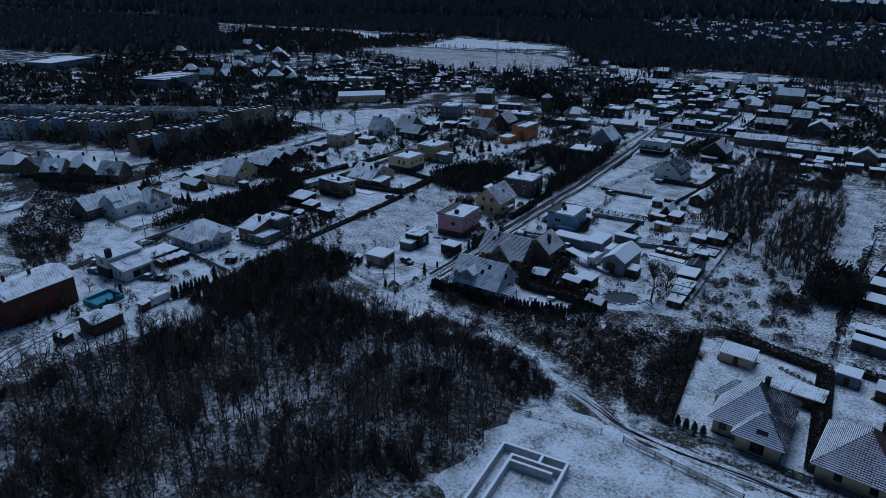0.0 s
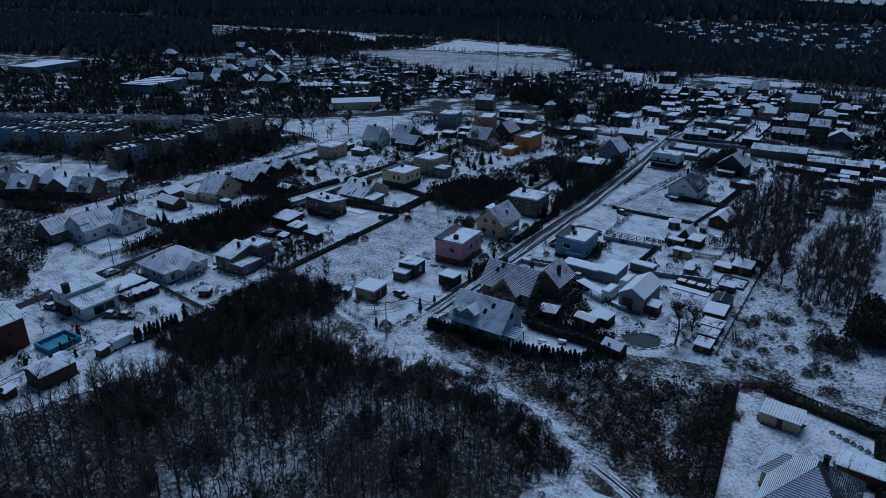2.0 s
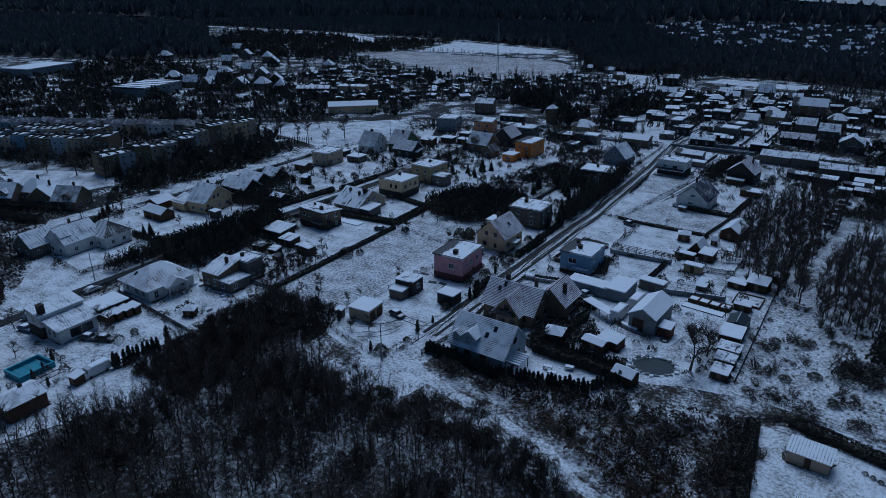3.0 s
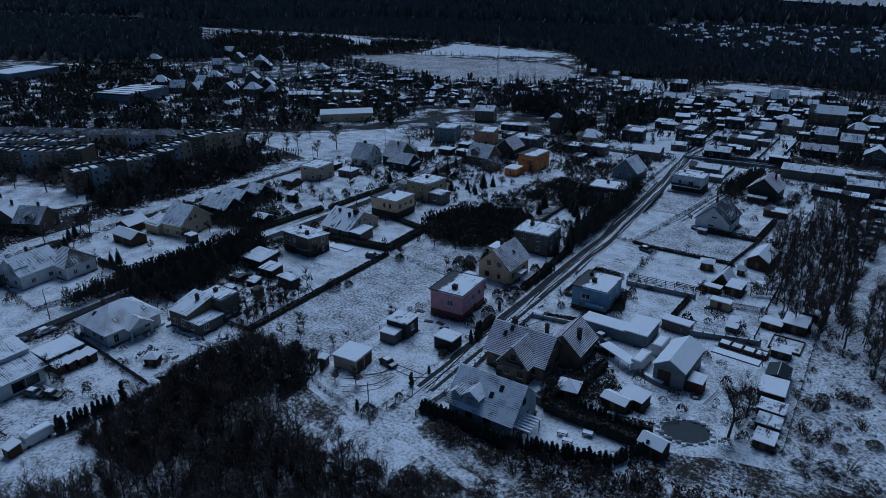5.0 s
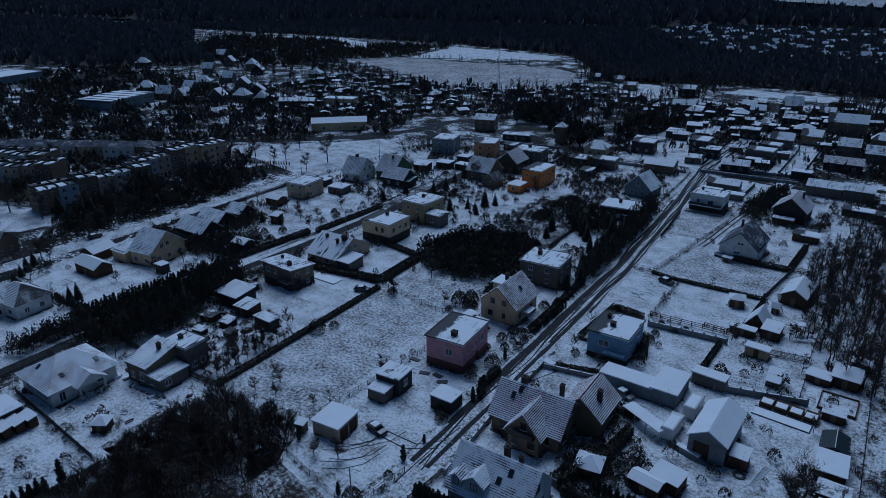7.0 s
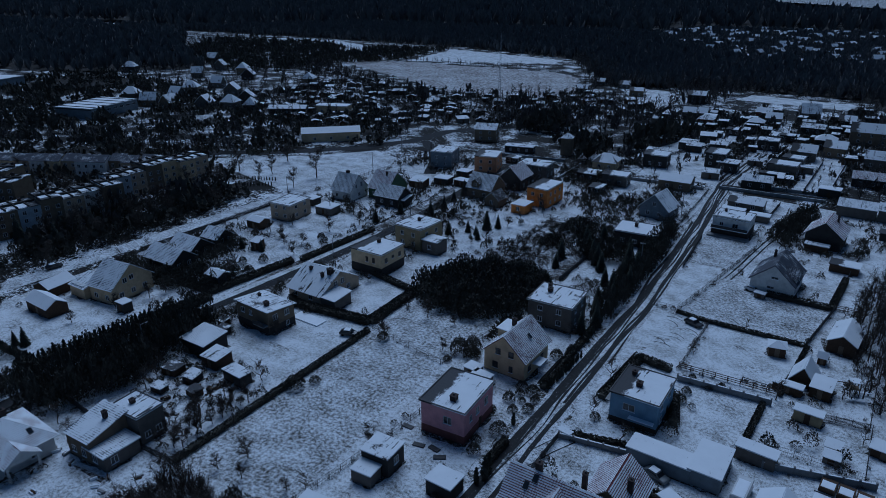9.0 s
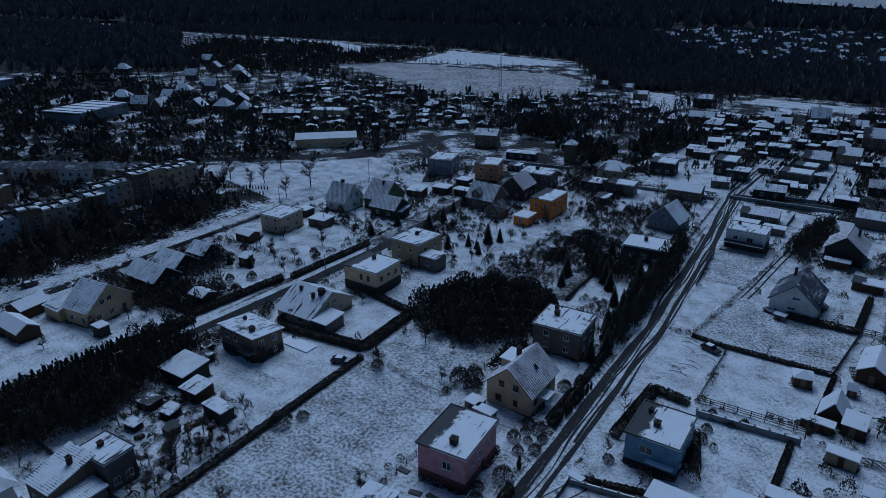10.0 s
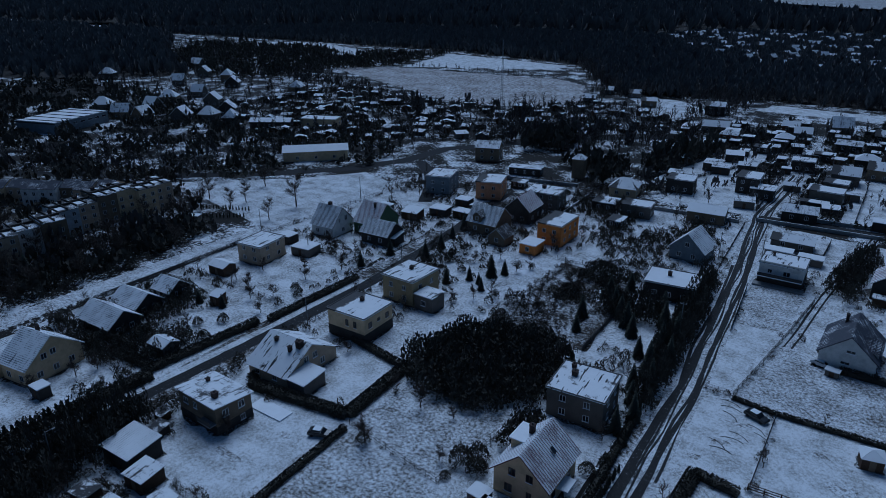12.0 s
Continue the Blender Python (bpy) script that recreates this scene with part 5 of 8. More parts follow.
# ---- houses along the side street ----
h = house("cream cube house with dark base and melting flat roof", -159.8, 214.4, 10.6, 10.0, -1, 6.2, wall="cream", skin_mat="flat_bare", over=0.3, plinth="dark", plinth_h=2.4, dark=True,
          windows=(("s", 0.3, 3.4, 0.9, 1.6), ("s", 2.6, 3.4, 0.9, 1.6), ("e", -3, 3.4, 1.2, 1.4), ("e", 0, 3.9, 1.0, 0.8), ("e", 3, 3.4, 1.2, 1.4), ("w", 0, 3.4), ("n", 0, 3.4)), stacks=((-1, 2, 7.2, 0.8),))
h = house("olive-yellow cube house with flat snowy roof", -160.6, 235.6, 9.6, 10.6, -4, 6.4, wall="yellow", skin_mat="flat_snow", over=0.3, auto=2, stacks=((-0.5, 1.0, 7.4, 0.8),))
h = house("small grey flat-roofed annex", -152.6, 232.0, 5.4, 5.0, -4, 3.9, wall="grey", skin_mat="flat_snow", over=0.2, windows=(("s", 0, 1.4),), name="annex", category="annex")
h = house("house with one broad white snowy roof plane", -162.2, 195.0, 10.8, 14.4, -1, 2.7, "gable_x", 4.0, "beige", "flat_snow", 0.0, 0.5, windows=(("s", -3, 0.9), ("s", 2, 0.9), ("e", 1, 3.2), ("e", -1.5, 3.2), ("e", 3, 0.9), ("w", 0, 3.2), ("n", 0, 0.9)), stacks=((-2.6, -1.6, 6.6, 0.7), (2.2, -2.6, 6.4, 0.7), (3.6, -1.2, 7.4, 1.2)))
h = house("low annex with a snowy roof", -154.2, 190.4, 4.6, 5.8, -2, 2.6, "mono", 0.6, "grey", "tile_thick", 0, 0.3, name="annex", category="annex")
h = house("dark brown house with shallow snowy roof", -162.0, 174.8, 11.0, 7.6, 176, 5.0, "mono", 0.9, "tan", "thin_snow", 0, 0.5, plinth="dark", plinth_h=1.8, windows=(("n", -3.4, 3.4, 1.4, 1.3), ("n", -0.6, 3.4, 1.0, 1.3), ("w", 1.6, 3.2), ("w", -1.8, 3.2), ("w", 1.6, 0.5, 1.0, 1.2), ("e", 0, 3.2)), stacks=((-2.6, 1.6, 6.8, 0.9), (3.4, -1.2, 6.0, 0.6)))
part("balcony", box(-5.3, 3.8, 2.3, -1.6, 5.2, 2.5), M["concrete"], h)
part("railing", box(-5.3, 5.12, 2.5, -1.6, 5.2, 3.4), M["rail"], h)
h = house("low dark garage with sloping snowy sheet roof", -164.6, 159.2, 7.2, 6.2, 0, 3.0, "mono", 0.7, "dark", "tile_rib", 0, 0.3, name="garage", category="garage")
h = house("white bungalow with hipped tile roof half bare of snow", -164.6, 116.6, 12.0, 12.8, -3, 3.2, "hip", 3.8, "white", "tile_hip", 0.36, 0.7, ridge=0.25,
          windows=(("s", -3.4, 0.9), ("s", 0.5, 0.9), ("s", 3.6, 0.9), ("e", -4.4, 0.5, 1.2, 2.0), ("e", 3, 0.9), ("w", 0, 0.9), ("n", 0, 0.9)), stacks=((-1.6, 2.4, 7.6, 0.9), (-4.2, -1.0, 6.4, 0.6)))
cross_gable(h, 6.0, 0.4, 5.2, 2.6, 3.0, 1.9, "white", "tile_hip")
roof_window(h, -1.8, -4.4, 5.2, 34.6), roof_window(h, 4.2, -3.0, 4.76, 29.6, 90), roof_window(h, 4.0, 3.9, 4.88, 29.6, 90)
h = house("house part with sloping snowy sheet roof", -153.0, 127.6, 6.2, 7.6, 2, 4.2, "mono", 1.8, "tan", "tile_grey", 0, 0.3, auto=1, stacks=((1.0, 1.2, 6.8, 0.7),))
h = house("flat-roofed house part in grey plaster", -150.6, 133.8, 7.2, 5.2, 2, 5.6, wall="grey", skin_mat="flat_snow", over=0.25, auto=1, stacks=((-1, 0, 6.5, 0.8),))
h = house("low flat annex with snowy roof", -148.6, 127.2, 5.6, 6.4, 0, 2.8, wall="grey", skin_mat="tile_grey", over=0.3, windows=(("s", 0, 0.9), ("e", -1.5, 0.9)), name="annex", category="annex")
h = house("modern house block with stepped snowy roofs", -165.8, 91.0, 10.0, 5.6, 90, 5.6, "mono", 0.9, "white", "tile_grey", 0, 0.35, plinth="dark", plinth_h=2.8, windows=(("s", -3, 4.2, 1.0, 0.7), ("s", 0, 4.2, 1.0, 0.7), ("s", 3, 4.2, 1.0, 0.7), ("w", 0, 3.6)), stacks=((-3.9, -2.0, 7.9, 1.3),))
h = house("lower wing of the modern house with big windows", -160.2, 91.2, 8.8, 5.6, 90, 3.4, "mono", 1.3, "white", "tile_grey", 0, 0.6, windows=(("w", -1.2, 1.2, 0.9, 1.6), ("w", 0.8, 1.2, 0.9, 1.6), ("s", 0.6, 0.5, 5.4, 2.3)), name="wing", category="house")
h = house("tall brown brick house with shallow snowy sheet roof", -163.2, 66.0, 11.8, 16.0, 2, 7.2, "gable_y", 1.5, "brick", "tile_grey", 0, 0.7, auto=2, dark=True, stacks=((0, 1, 9.8), (-2, -4, 9.6)))
h = house("white house with several dark gables", -209.6, 120.0, 9.0, 11.0, 4, 4.2, "gable_y", 3.6, "white", "tile_grey", 0.36, 0.5, auto=1, dormers=(("s", 1.5, 3.0, 4.3),), stacks=((-2, 1, 8.4),))
h = house("white wing with a snowy gabled roof", -216.0, 112.4, 8.0, 8.0, 4, 3.6, "gable_y", 3.4, "grey", "tile_grey", 0.36, 0.4, auto=1, name="wing")
h = house("house with a dark tiled hip roof", -206.0, 128.4, 10.0, 8.6, 4, 3.6, "hip", 3.4, "white", "tile_dark", 0.36, 0.5, auto=1)
h = house("cream house with blue-grey tiled roof", -205.6, 166.4, 8.2, 12.2, 6, 4.2, "gable_x", 4.6, "cream", "tile_grey", 0.36, 0.5, windows=(("e", -3.5, 1.0), ("e", 0, 1.0), ("e", 3.5, 1.0), ("e", 0, 4.6), ("e", -2, 4.4), ("s", -2, 0.9), ("s", 2, 0.9)), stacks=((-1, 1, 9.4),))
h = house("glazed link building with a snowy roof", -213.0, 161.5, 6.4, 5.6, 0, 2.8, "mono", 1.6, "cream", "tile_grey", 0, 0.3, name="conservatory", category="conservatory")
for i in range(3):
    part("skylight", box(-2.5 + i * 1.7, -2.6, 3.02 + 0.12, -1.1 + i * 1.7, -1.4, 3.2 + 0.2), M["frame"], h)
shed("open wooden shed with a white snowy gable roof", -212.3, 150.6, 10.0, 5.0, 2.6, -2, "gable_x", 1.5)
shed("long wooden shed with a snowy roof", -221.4, 157.6, 6.0, 7.4, 2.6, 6, "gable_y", 1.4)
h = house("dark house with blue-grey sheet roof", -210.2, 184.4, 11.6, 7.6, 0, 3.2, "gable_x", 2.7, "dark", "tile_grey", 0.42, 0.6, auto=1)
h = house("dark house wing with blue-grey sheet roof", -213.0, 193.4, 9.4, 7.0, 0, 3.0, "gable_x", 2.5, "dark", "tile_grey", 0.42, 0.5, auto=1)
h = house("dark house wing with blue-grey sheet roof", -212.6, 203.0, 6.4, 6.2, 0, 2.8, "gable_x", 2.2, "dark", "tile_grey", 0.42, 0.5, auto=1)
h = house("grey-beige flat-roofed two-storey house", -211.6, 233.0, 8.6, 10.2, 4, 5.4, wall="beige", skin_mat="flat_snow", over=0.3, auto=2)
h = house("white steep-roofed house with dark chimney", -208.4, 260.0, 8.8, 9.6, 0, 3.6, "gable_x", 5.2, "white", "tile_dark", 0.36, 0.4, windows=(("e", -1.5, 4.2, 0.9, 1.4), ("e", 1.5, 4.2, 1.2, 1.8), ("s", 2, 0.9), ("s", -2, 0.9), ("e", 0, 0.9)), stacks=((-0.5, 0.2, 9.6, 1.0),))
h = house("steep-roofed house with green gable and red snowy roof", -198.0, 269.4, 8.6, 12.0, 0, 3.8, "gable_x", 5.2, "green", "tile_red", 0.36, 0.4, auto=1, stacks=((1, -1.5, 9.0),))
h = house("orange-plastered flat-roofed cube house", -144.6, 291.4, 7.8, 12.6, -2, 6.4, wall="orange", skin_mat="flat_bare", over=0.25, auto=2)
h = house("small orange outbuilding with snowy roof", -147.0, 278.0, 5.0, 6.0, -2, 3.0, wall="orange", skin_mat="tile_thick", over=0.25, windows=(("s", 0, 1.0),), name="outbuilding", category="outbuilding")
h = house("peach-coloured two-storey house with dark flat roof", -183.4, 319.6, 9.2, 11.0, 16, 6.4, wall="peach", skin_mat="flat_bare", over=0.3, auto=2)
h = house("blue-grey flat-roofed cube house", -202.6, 316.0, 9.2, 11.0, 14, 6.6, wall="pale_blue", skin_mat="flat_snow", over=0.3, auto=2)
h = house("grey flat-roofed house with snowy roof", -161.6, 319.6, 12.0, 9.6, 4, 5.6, wall="grey", skin_mat="flat_snow", over=0.3, auto=2, stacks=((-1, 1, 6.8, 1.2),))
h = house("dark house with pink-red snowy roof", -162.0, 303.0, 8.6, 10.0, 0, 4.6, "gable_y", 4.0, "dark", "tile_red", 0.36, 0.4, auto=1)
h = house("grey house with dark gables and half-bare roof", -166.6, 287.6, 10.4, 10.0, -2, 3.8, "gable_x", 4.4, "tan", "tile_dark", 0.36, 0.4, auto=1, dormers=(("s", -1.5, 3.2, 4.2),), stacks=((1, 0, 9.0),))
h = house("small gabled annex in beige plaster", -158.0, 279.5, 5.4, 6.0, -2, 2.8, "gable_y", 2.4, "tan", "tile_dark", 0, 0.3, windows=(("s", 0, 1.0),), name="annex", category="annex")
h = house("dark house in the shade of tall trees", -190.0, 262.0, 10.0, 8.0, 0, 3.6, "gable_x", 3.0, "dark", "tile_dark", 0.36, 0.5, auto=1)

# ---- big house and plots by the path ----
h = house("white house with a large tiled hip roof", -8.4, 112.4, 10.6, 12.6, -4, 3.0, "hip", 5.4, "cream", "tile_dark", 0.36, 0.9, ridge=0.12, dark=True,
          windows=(("w", 0, 0.9), ("s", -3.6, 0.9, 1.2, 1.5), ("s", 3, 0.9), ("e", 0, 0.9), ("n", 0, 0.9)), dormers=(), stacks=((0.8, 1.6, 9.0, 0.8),))
h = house("projecting wing with tiled hip roof", -6.2, 106.6, 7.0, 6.0, -4, 3.0, "hip", 3.8, "cream", "tile_dark", 0.36, 0.7, ridge=0.05, dark=True, windows=(("s", 0, 0.4, 2.2, 2.0),), name="wing")
roof_window(h, 0.3, -2.2, 4.6, 40, 0, 1.8, 1.4)
h = house("projecting porch with tiled hip roof", -12.6, 116.4, 5.4, 5.0, -4, 3.0, "hip", 2.4, "cream", "tile_dark", 0.36, 0.6, ridge=0.1, dark=True, name="wing")
h = house("tiled hip-roofed bungalow beside the lane", 8.6, 108.6, 11.4, 12.4, -6, 3.0, "hip", 5.2, "cream", "tile_lee", 0.36, 0.8, ridge=0.1, dark=True, auto=1, stacks=((1.5, 2.5, 8.4, 0.8),))
shed("long low garage with ribbed snowy roof", -15.0, 132.8, 6.4, 3.8, 2.2, -4, "mono", 0.6, "beige", "tile_rib", name="garage")
h = house("garden pavilion with a snowy roof", -2.0, 124.5, 7.0, 4.2, -4, 2.4, wall="wood", skin_mat="tile_grey", over=0.3, name="pavilion", category="pavilion")

# ---- unfinished foundation walls ----
def foundation():
    t = thing("foundation_walls", "unfinished white block foundation walls with snow inside", "building shell", -35.2, 76.4, 5)
    runs = ((-6.6, 6.4, 4.6, 6.4), (-6.6, -12, -6.6, 6.4), (4.6, -3.5, 4.6, 6.4), (-4.2, 4.2, 4.6, 4.2), (-4.2, -12, -4.2, 4.2), (0.4, 4.2, 0.4, 6.4), (-4.2, 2.8, 3.0, 2.8), (4.6, -3.5, 9.0, -3.5))
    for i, (x0, y0, x1, y1) in enumerate(runs):
        a, b = min(x0, x1) - 0.22, max(x0, x1) + 0.22
        c, d = min(y0, y1) - 0.22, max(y0, y1) + 0.22
        w = part("wall", box(a, c, -0.1, b, d, 1.55 + 0.002 * i), M["block"], t)
        part("snow_cap", box(a - 0.02, c - 0.02, 1.57, b + 0.02, d + 0.02, 1.60 + 0.006 * i), M["snow"], w)
    return t


foundation()

# ---- gardens and yards east of the main street ----
h = house("grey sheet-clad barn with translucent ridged roof", -51.7, 166.2, 6.0, 11.4, -4, 4.0, "gable_y", 1.8, "concrete", "tile_thick", 0, 0.3, name="barn", category="barn", doors=(("s", -0.8, 2.6, 3.2),))
car("white camper van with snow on its roof", -58.6, 165.0, 84, "car_white", "camper")
car("pale camper van parked by the garages", -57.0, 173.2, 86, "car_white", "camper")
shed("small red hut with a white snowy roof", -47.0, 162.6, 2.6, 3.0, 2.2, -4, "mono", 0.4, "brick")
h = house("long low garage with flat snowy roof", -69.8, 174.6, 10.4, 4.2, -3, 2.6, wall="pale_blue", skin_mat="tile_thick", over=0.15, name="garage", category="garage")
h = house("wide garage with flat snowy roof", -62.4, 176.6, 5.0, 8.6, -2, 2.9, wall="pale_blue", skin_mat="tile_thick", over=0.2, name="garage", category="garage")
h = house("low outbuilding with a snowy roof", -56.6, 184.0, 6.2, 2.6, -6, 2.4, wall="grey", skin_mat="tile_thick", over=0.2, name="outbuilding", category="outbuilding")
shed("garden store with a snowy lean-to roof", -55.6, 151.4, 4.6, 3.4, 2.0, -12, "mono", 0.5, "wood")
shed("open shelter with a low snowy roof", -58.2, 148.6, 4.8, 2.8, 1.9, -10, "gable_x", 0.5, "wood")
shed("white-roofed garden hut at the hedge", -48.4, 139.4, 4.2, 3.0, 2.3, -12, "gable_x", 0.9)
shed("small pyramid-roofed wooden summerhouse", -67.2, 147.4, 3.8, 3.8, 2.1, 8, "hip", 1.2, name="summerhouse")
t = thing("carport", "long snow-covered polycarbonate carport", "carport", -63.2, 164.0, -28)
part("canopy", box(-4.5, -1.4, 2.1, 4.5, 1.4, 2.28, 0.03), M["tile_thick"], t)
for i in range(4):
    for s in (-1.3, 1.3):
        part("post", box(-4.3 + i * 2.85, s - 0.06, 0, -4.2 + i * 2.85, s + 0.06, 2.1), M["metal"], t)
t = thing("boat_cover", "snow-covered boat under a tarpaulin", "boat", -54.8, 160.6, -20)
bm = bmesh.new()
bmesh.ops.create_uvsphere(bm, u_segments=16, v_segments=8, radius=1.0, matrix=Matrix.Diagonal((4.2, 1.0, 0.9, 1)))
bmesh.ops.bisect_plane(bm, geom=bm.verts[:] + bm.edges[:] + bm.faces[:], plane_co=(0, 0, 0), plane_no=(0, 0, -1), clear_outer=True)
part("hull", bm, M["car_grey"], t)
part("cover_snow", box(-2.2, -0.5, 0.78, 2.2, 0.5, 0.93, 0.05), M["snow"], t)
t = thing("ladder", "aluminium ladder lying on snow", "ladder", -43.6, 161.0, 78)
for s in (-0.45, 0.45):
    part("stile", box(-3.2, s - 0.06, 0.05, 3.2, s + 0.06, 0.17), M["frame"], t)
for i in range(14):
    part("rung", box(-3.0 + i * 0.46, -0.4, 0.08, -2.92 + i * 0.46, 0.4, 0.14), M["metal"], t)
t = thing("raised_beds", "row of wooden cold frames with snow", "garden bed", -42.0, 182.6, -6)
for i in range(4):
    b_ = part("frame", box(-5 + i * 2.5, -1.4, 0, -2.7 + i * 2.5, 1.4, 0.9), M["wood"], t)
    part("lid", box(-4.8 + i * 2.5, -1.2, 0.903, -2.9 + i * 2.5, 0.6, 0.97), M["snow"], b_)
t = thing("garden_slab", "paved garden slab edged in dark curb", "paving", -42.6, 179.4, -6)
part("slab", box(-5.0, -1.3, 0.0, 4.5, 1.3, 0.08), M["snow"], t)
for q in ((-5.2, -1.5, 4.7, -1.3), (-5.2, 1.3, 4.7, 1.5), (4.5, -1.3, 4.7, 1.3)):
    part("curb", box(q[0], q[1], 0, q[2], q[3], 0.16), M["rail"], t)
t = thing("greenhouse", "aluminium greenhouse with a snow-covered roof", "greenhouse", -34.2, 170.8, 0)
part("back_wall", box(-2.2, -6.0, 0, 2.2, 0.4, 2.3), M["wood"], t)
part("snowy_roof", box(-2.4, -6.2, 2.3, 2.4, 0.2, 2.45), M["tile_thick"], t)
part("glass_hall", prism_walls(4.4, 5.6, 2.1, 0.9, "y"), M["ice"], t, "dark glass panes", pose(0, 3.2, 0))
for i in range(5):
    part("glazing_bar", box(-2.25, 0.5 + i * 1.35, 2.08, 2.25, 0.56 + i * 1.35, 2.2), M["frame"], t)
part("ridge_bar", box(-0.06, 0.4, 2.95, 0.06, 6.0, 3.06), M["frame"], t)
for i, (x, y, w, d) in enumerate(((-33.4, 161.6, 4.4, 3.2), (-33.2, 156.8, 3.8, 3.0), (-33.0, 151.6, 3.2, 3.4), (-35.0, 184.6, 3.6, 2.6))):
    shed("low makeshift shed with snow-covered boards", x, y, w, d, 1.6, -3, "mono", 0.3, "wood", "thin_snow", group="makeshift sheds")
shed("chicken run with a white snowy roof", -34.0, 198.4, 4.8, 4.4, 2.2, -5, "mono", 0.7, "wood")
shed("low dark coop with a snowy roof", -38.6, 196.6, 4.2, 2.6, 1.6, -8, "mono", 0.3, "wood")
shed("small hut behind the fence", -31.8, 206.0, 3.2, 2.4, 2.0, -5, "gable_x", 0.5)
t = thing("compost_frame", "snow-covered wooden vegetable frame", "garden bed", -34.6, 189.6, -3)
part("soil", box(-3.0, -3.0, 0, 3.0, 3.0, 0.25), M["lawn"], t)
for q in ((-3.2, -3.2, 3.2, -3.0), (-3.2, 3.0, 3.2, 3.2), (-3.2, -3, -3.0, 3), (3.0, -3, 3.2, 3)):
    part("board", box(q[0], q[1], 0, q[2], q[3], 0.55), M["wood"], t)
shed("gabled workshop with a snowy roof", -47.0, 234.6, 5.4, 10.2, 2.6, -6, "gable_y", 1.7, "wood", "tile_thick", name="workshop")
shed("gazebo with four-sided snowy roof", -59.0, 222.8, 3.2, 3.2, 2.2, 10, "hip", 0.9, "wood", name="gazebo")
shed("wooden A-frame hut with a white roof", -52.8, 214.6, 4.4, 5.6, 1.2, -4, "gable_y", 3.0, "wood")
shed("lean-to with a white snowy roof", -49.4, 211.2, 3.6, 4.4, 2.2, -6, "mono", 0.5, "wood")
shed("low wood store with a snowy top", -55.0, 208.8, 5.2, 2.0, 1.7, -6, "flat", 0.3, "wood")
shed("pale garden hut with a flat snowy top", -50.6, 200.4, 4.6, 2.2, 2.2, -6, "flat", 0.3, "yellow")
shed("small rabbit hutch with a snowy roof", -46.0, 193.4, 2.4, 2.0, 1.3, -4, "mono", 0.4, "grey")
shed("small rabbit hutch with a snowy roof", -46.0, 190.2, 2.4, 1.8, 1.3, -4, "mono", 0.4, "grey")
shed("small playhouse in the corner", -50.4, 223.6, 1.6, 1.6, 1.8, -4, "gable_x", 0.8)
t = thing("playground_frame", "wooden climbing frame with slide", "play frame", -44.2, 214.6, 15)
for x_, y_ in ((-0.8, -0.8), (0.8, -0.8), (-0.8, 0.8), (0.8, 0.8)):
    part("post", box(x_ - 0.07, y_ - 0.07, 0, x_ + 0.07, y_ + 0.07, 2.8), M["wood"], t)
part("platform", box(-0.8, -0.8, 1.3, 0.8, 0.8, 1.4), M["wood_light"], t)
part("canopy", box(-1, -1, 2.8, 1, 1, 2.95), M["tile_thick"], t)
part("swing_beam", box(-4.6, -0.06, 2.2, -0.8, 0.06, 2.34), M["wood"], t)
part("slide", box(0.8, -0.3, 0.55, 3.2, 0.3, 0.65), M["snow"], t)
part("bench", box(-1.5, -3.2, 0.4, 1.4, -2.4, 0.5), M["snow"], t)
t = thing("swing_set", "dark metal swing with seats in the snow", "swing", -60.6, 207.8, -5)
for i in range(3):
    part("seat", box(-2.2 + i * 1.6, -0.3, 0.35, -1.3 + i * 1.6, 0.3, 0.5, 0.04), M["rail"], t)
part("beam", box(-2.6, -0.05, 0.8, 2.6, 0.05, 0.92), M["rail"], t)
for x_ in (-2.5, 2.5):
    part("leg", box(x_ - 0.05, -0.5, 0, x_ + 0.05, 0.5, 0.86), M["rail"], t)
for x, y, s in ((-97.4, 160.6, 0.9), (-98.6, 163.4, 0.7), (-99.4, 177.4, 0.9), (-97.2, 174.6, 0.7), (-94.8, 176.2, 0.8), (-96.4, 181.6, 1.0), (-95.6, 186.0, 0.9), (-98.0, 196.4, 1.0), (-96.0, 200.0, 0.9), (-71.6, 194.4, 0.8), (-71.4, 197.8, 0.7), (-83.4, 180.6, 0.7), (-71.6, 203.2, 0.6), (-66.0, 203.0, 0.6)):
    dark_bush(x, y, s, 1.1)
for i, (x, y, rot) in enumerate(((-106.4, 157.2, 10), (-103.6, 157.8, -8), (-101.6, 156.4, 30), (-99.4, 154.6, -20), (-111, 160.4, 0))):
    t = thing("tarpaulin", "dark tarpaulin over a garden bed in the snow", "tarpaulin", x, y, rot, group="covered beds")
    part("sheet", box(-1.1, -0.55, 0.0, 1.1, 0.55, 0.22, 0.08), M["rail"], t)
t = thing("fire_ring", "dark ring of stones in the snow", "fire pit", -55.0, 190.0)
for i in range(12):
    a = i * math.pi / 6
    part("stone", box(math.cos(a) * 1.1 - 0.2, math.sin(a) * 0.8 - 0.2, 0, math.cos(a) * 1.1 + 0.2, math.sin(a) * 0.8 + 0.2, 0.28, 0.05), M["concrete"], t)
t = thing("pond", "frozen garden pond with stone rim", "pond", -45.2, 148.0, 24)
bm = bmesh.new()
bmesh.ops.create_circle(bm, cap_ends=True, segments=40, radius=1.0, matrix=Matrix.Diagonal((4.2, 3.2, 1, 1)) @ Matrix.Translation((0, 0, 0.08)))
part("ice", bm, M["ice"], t)
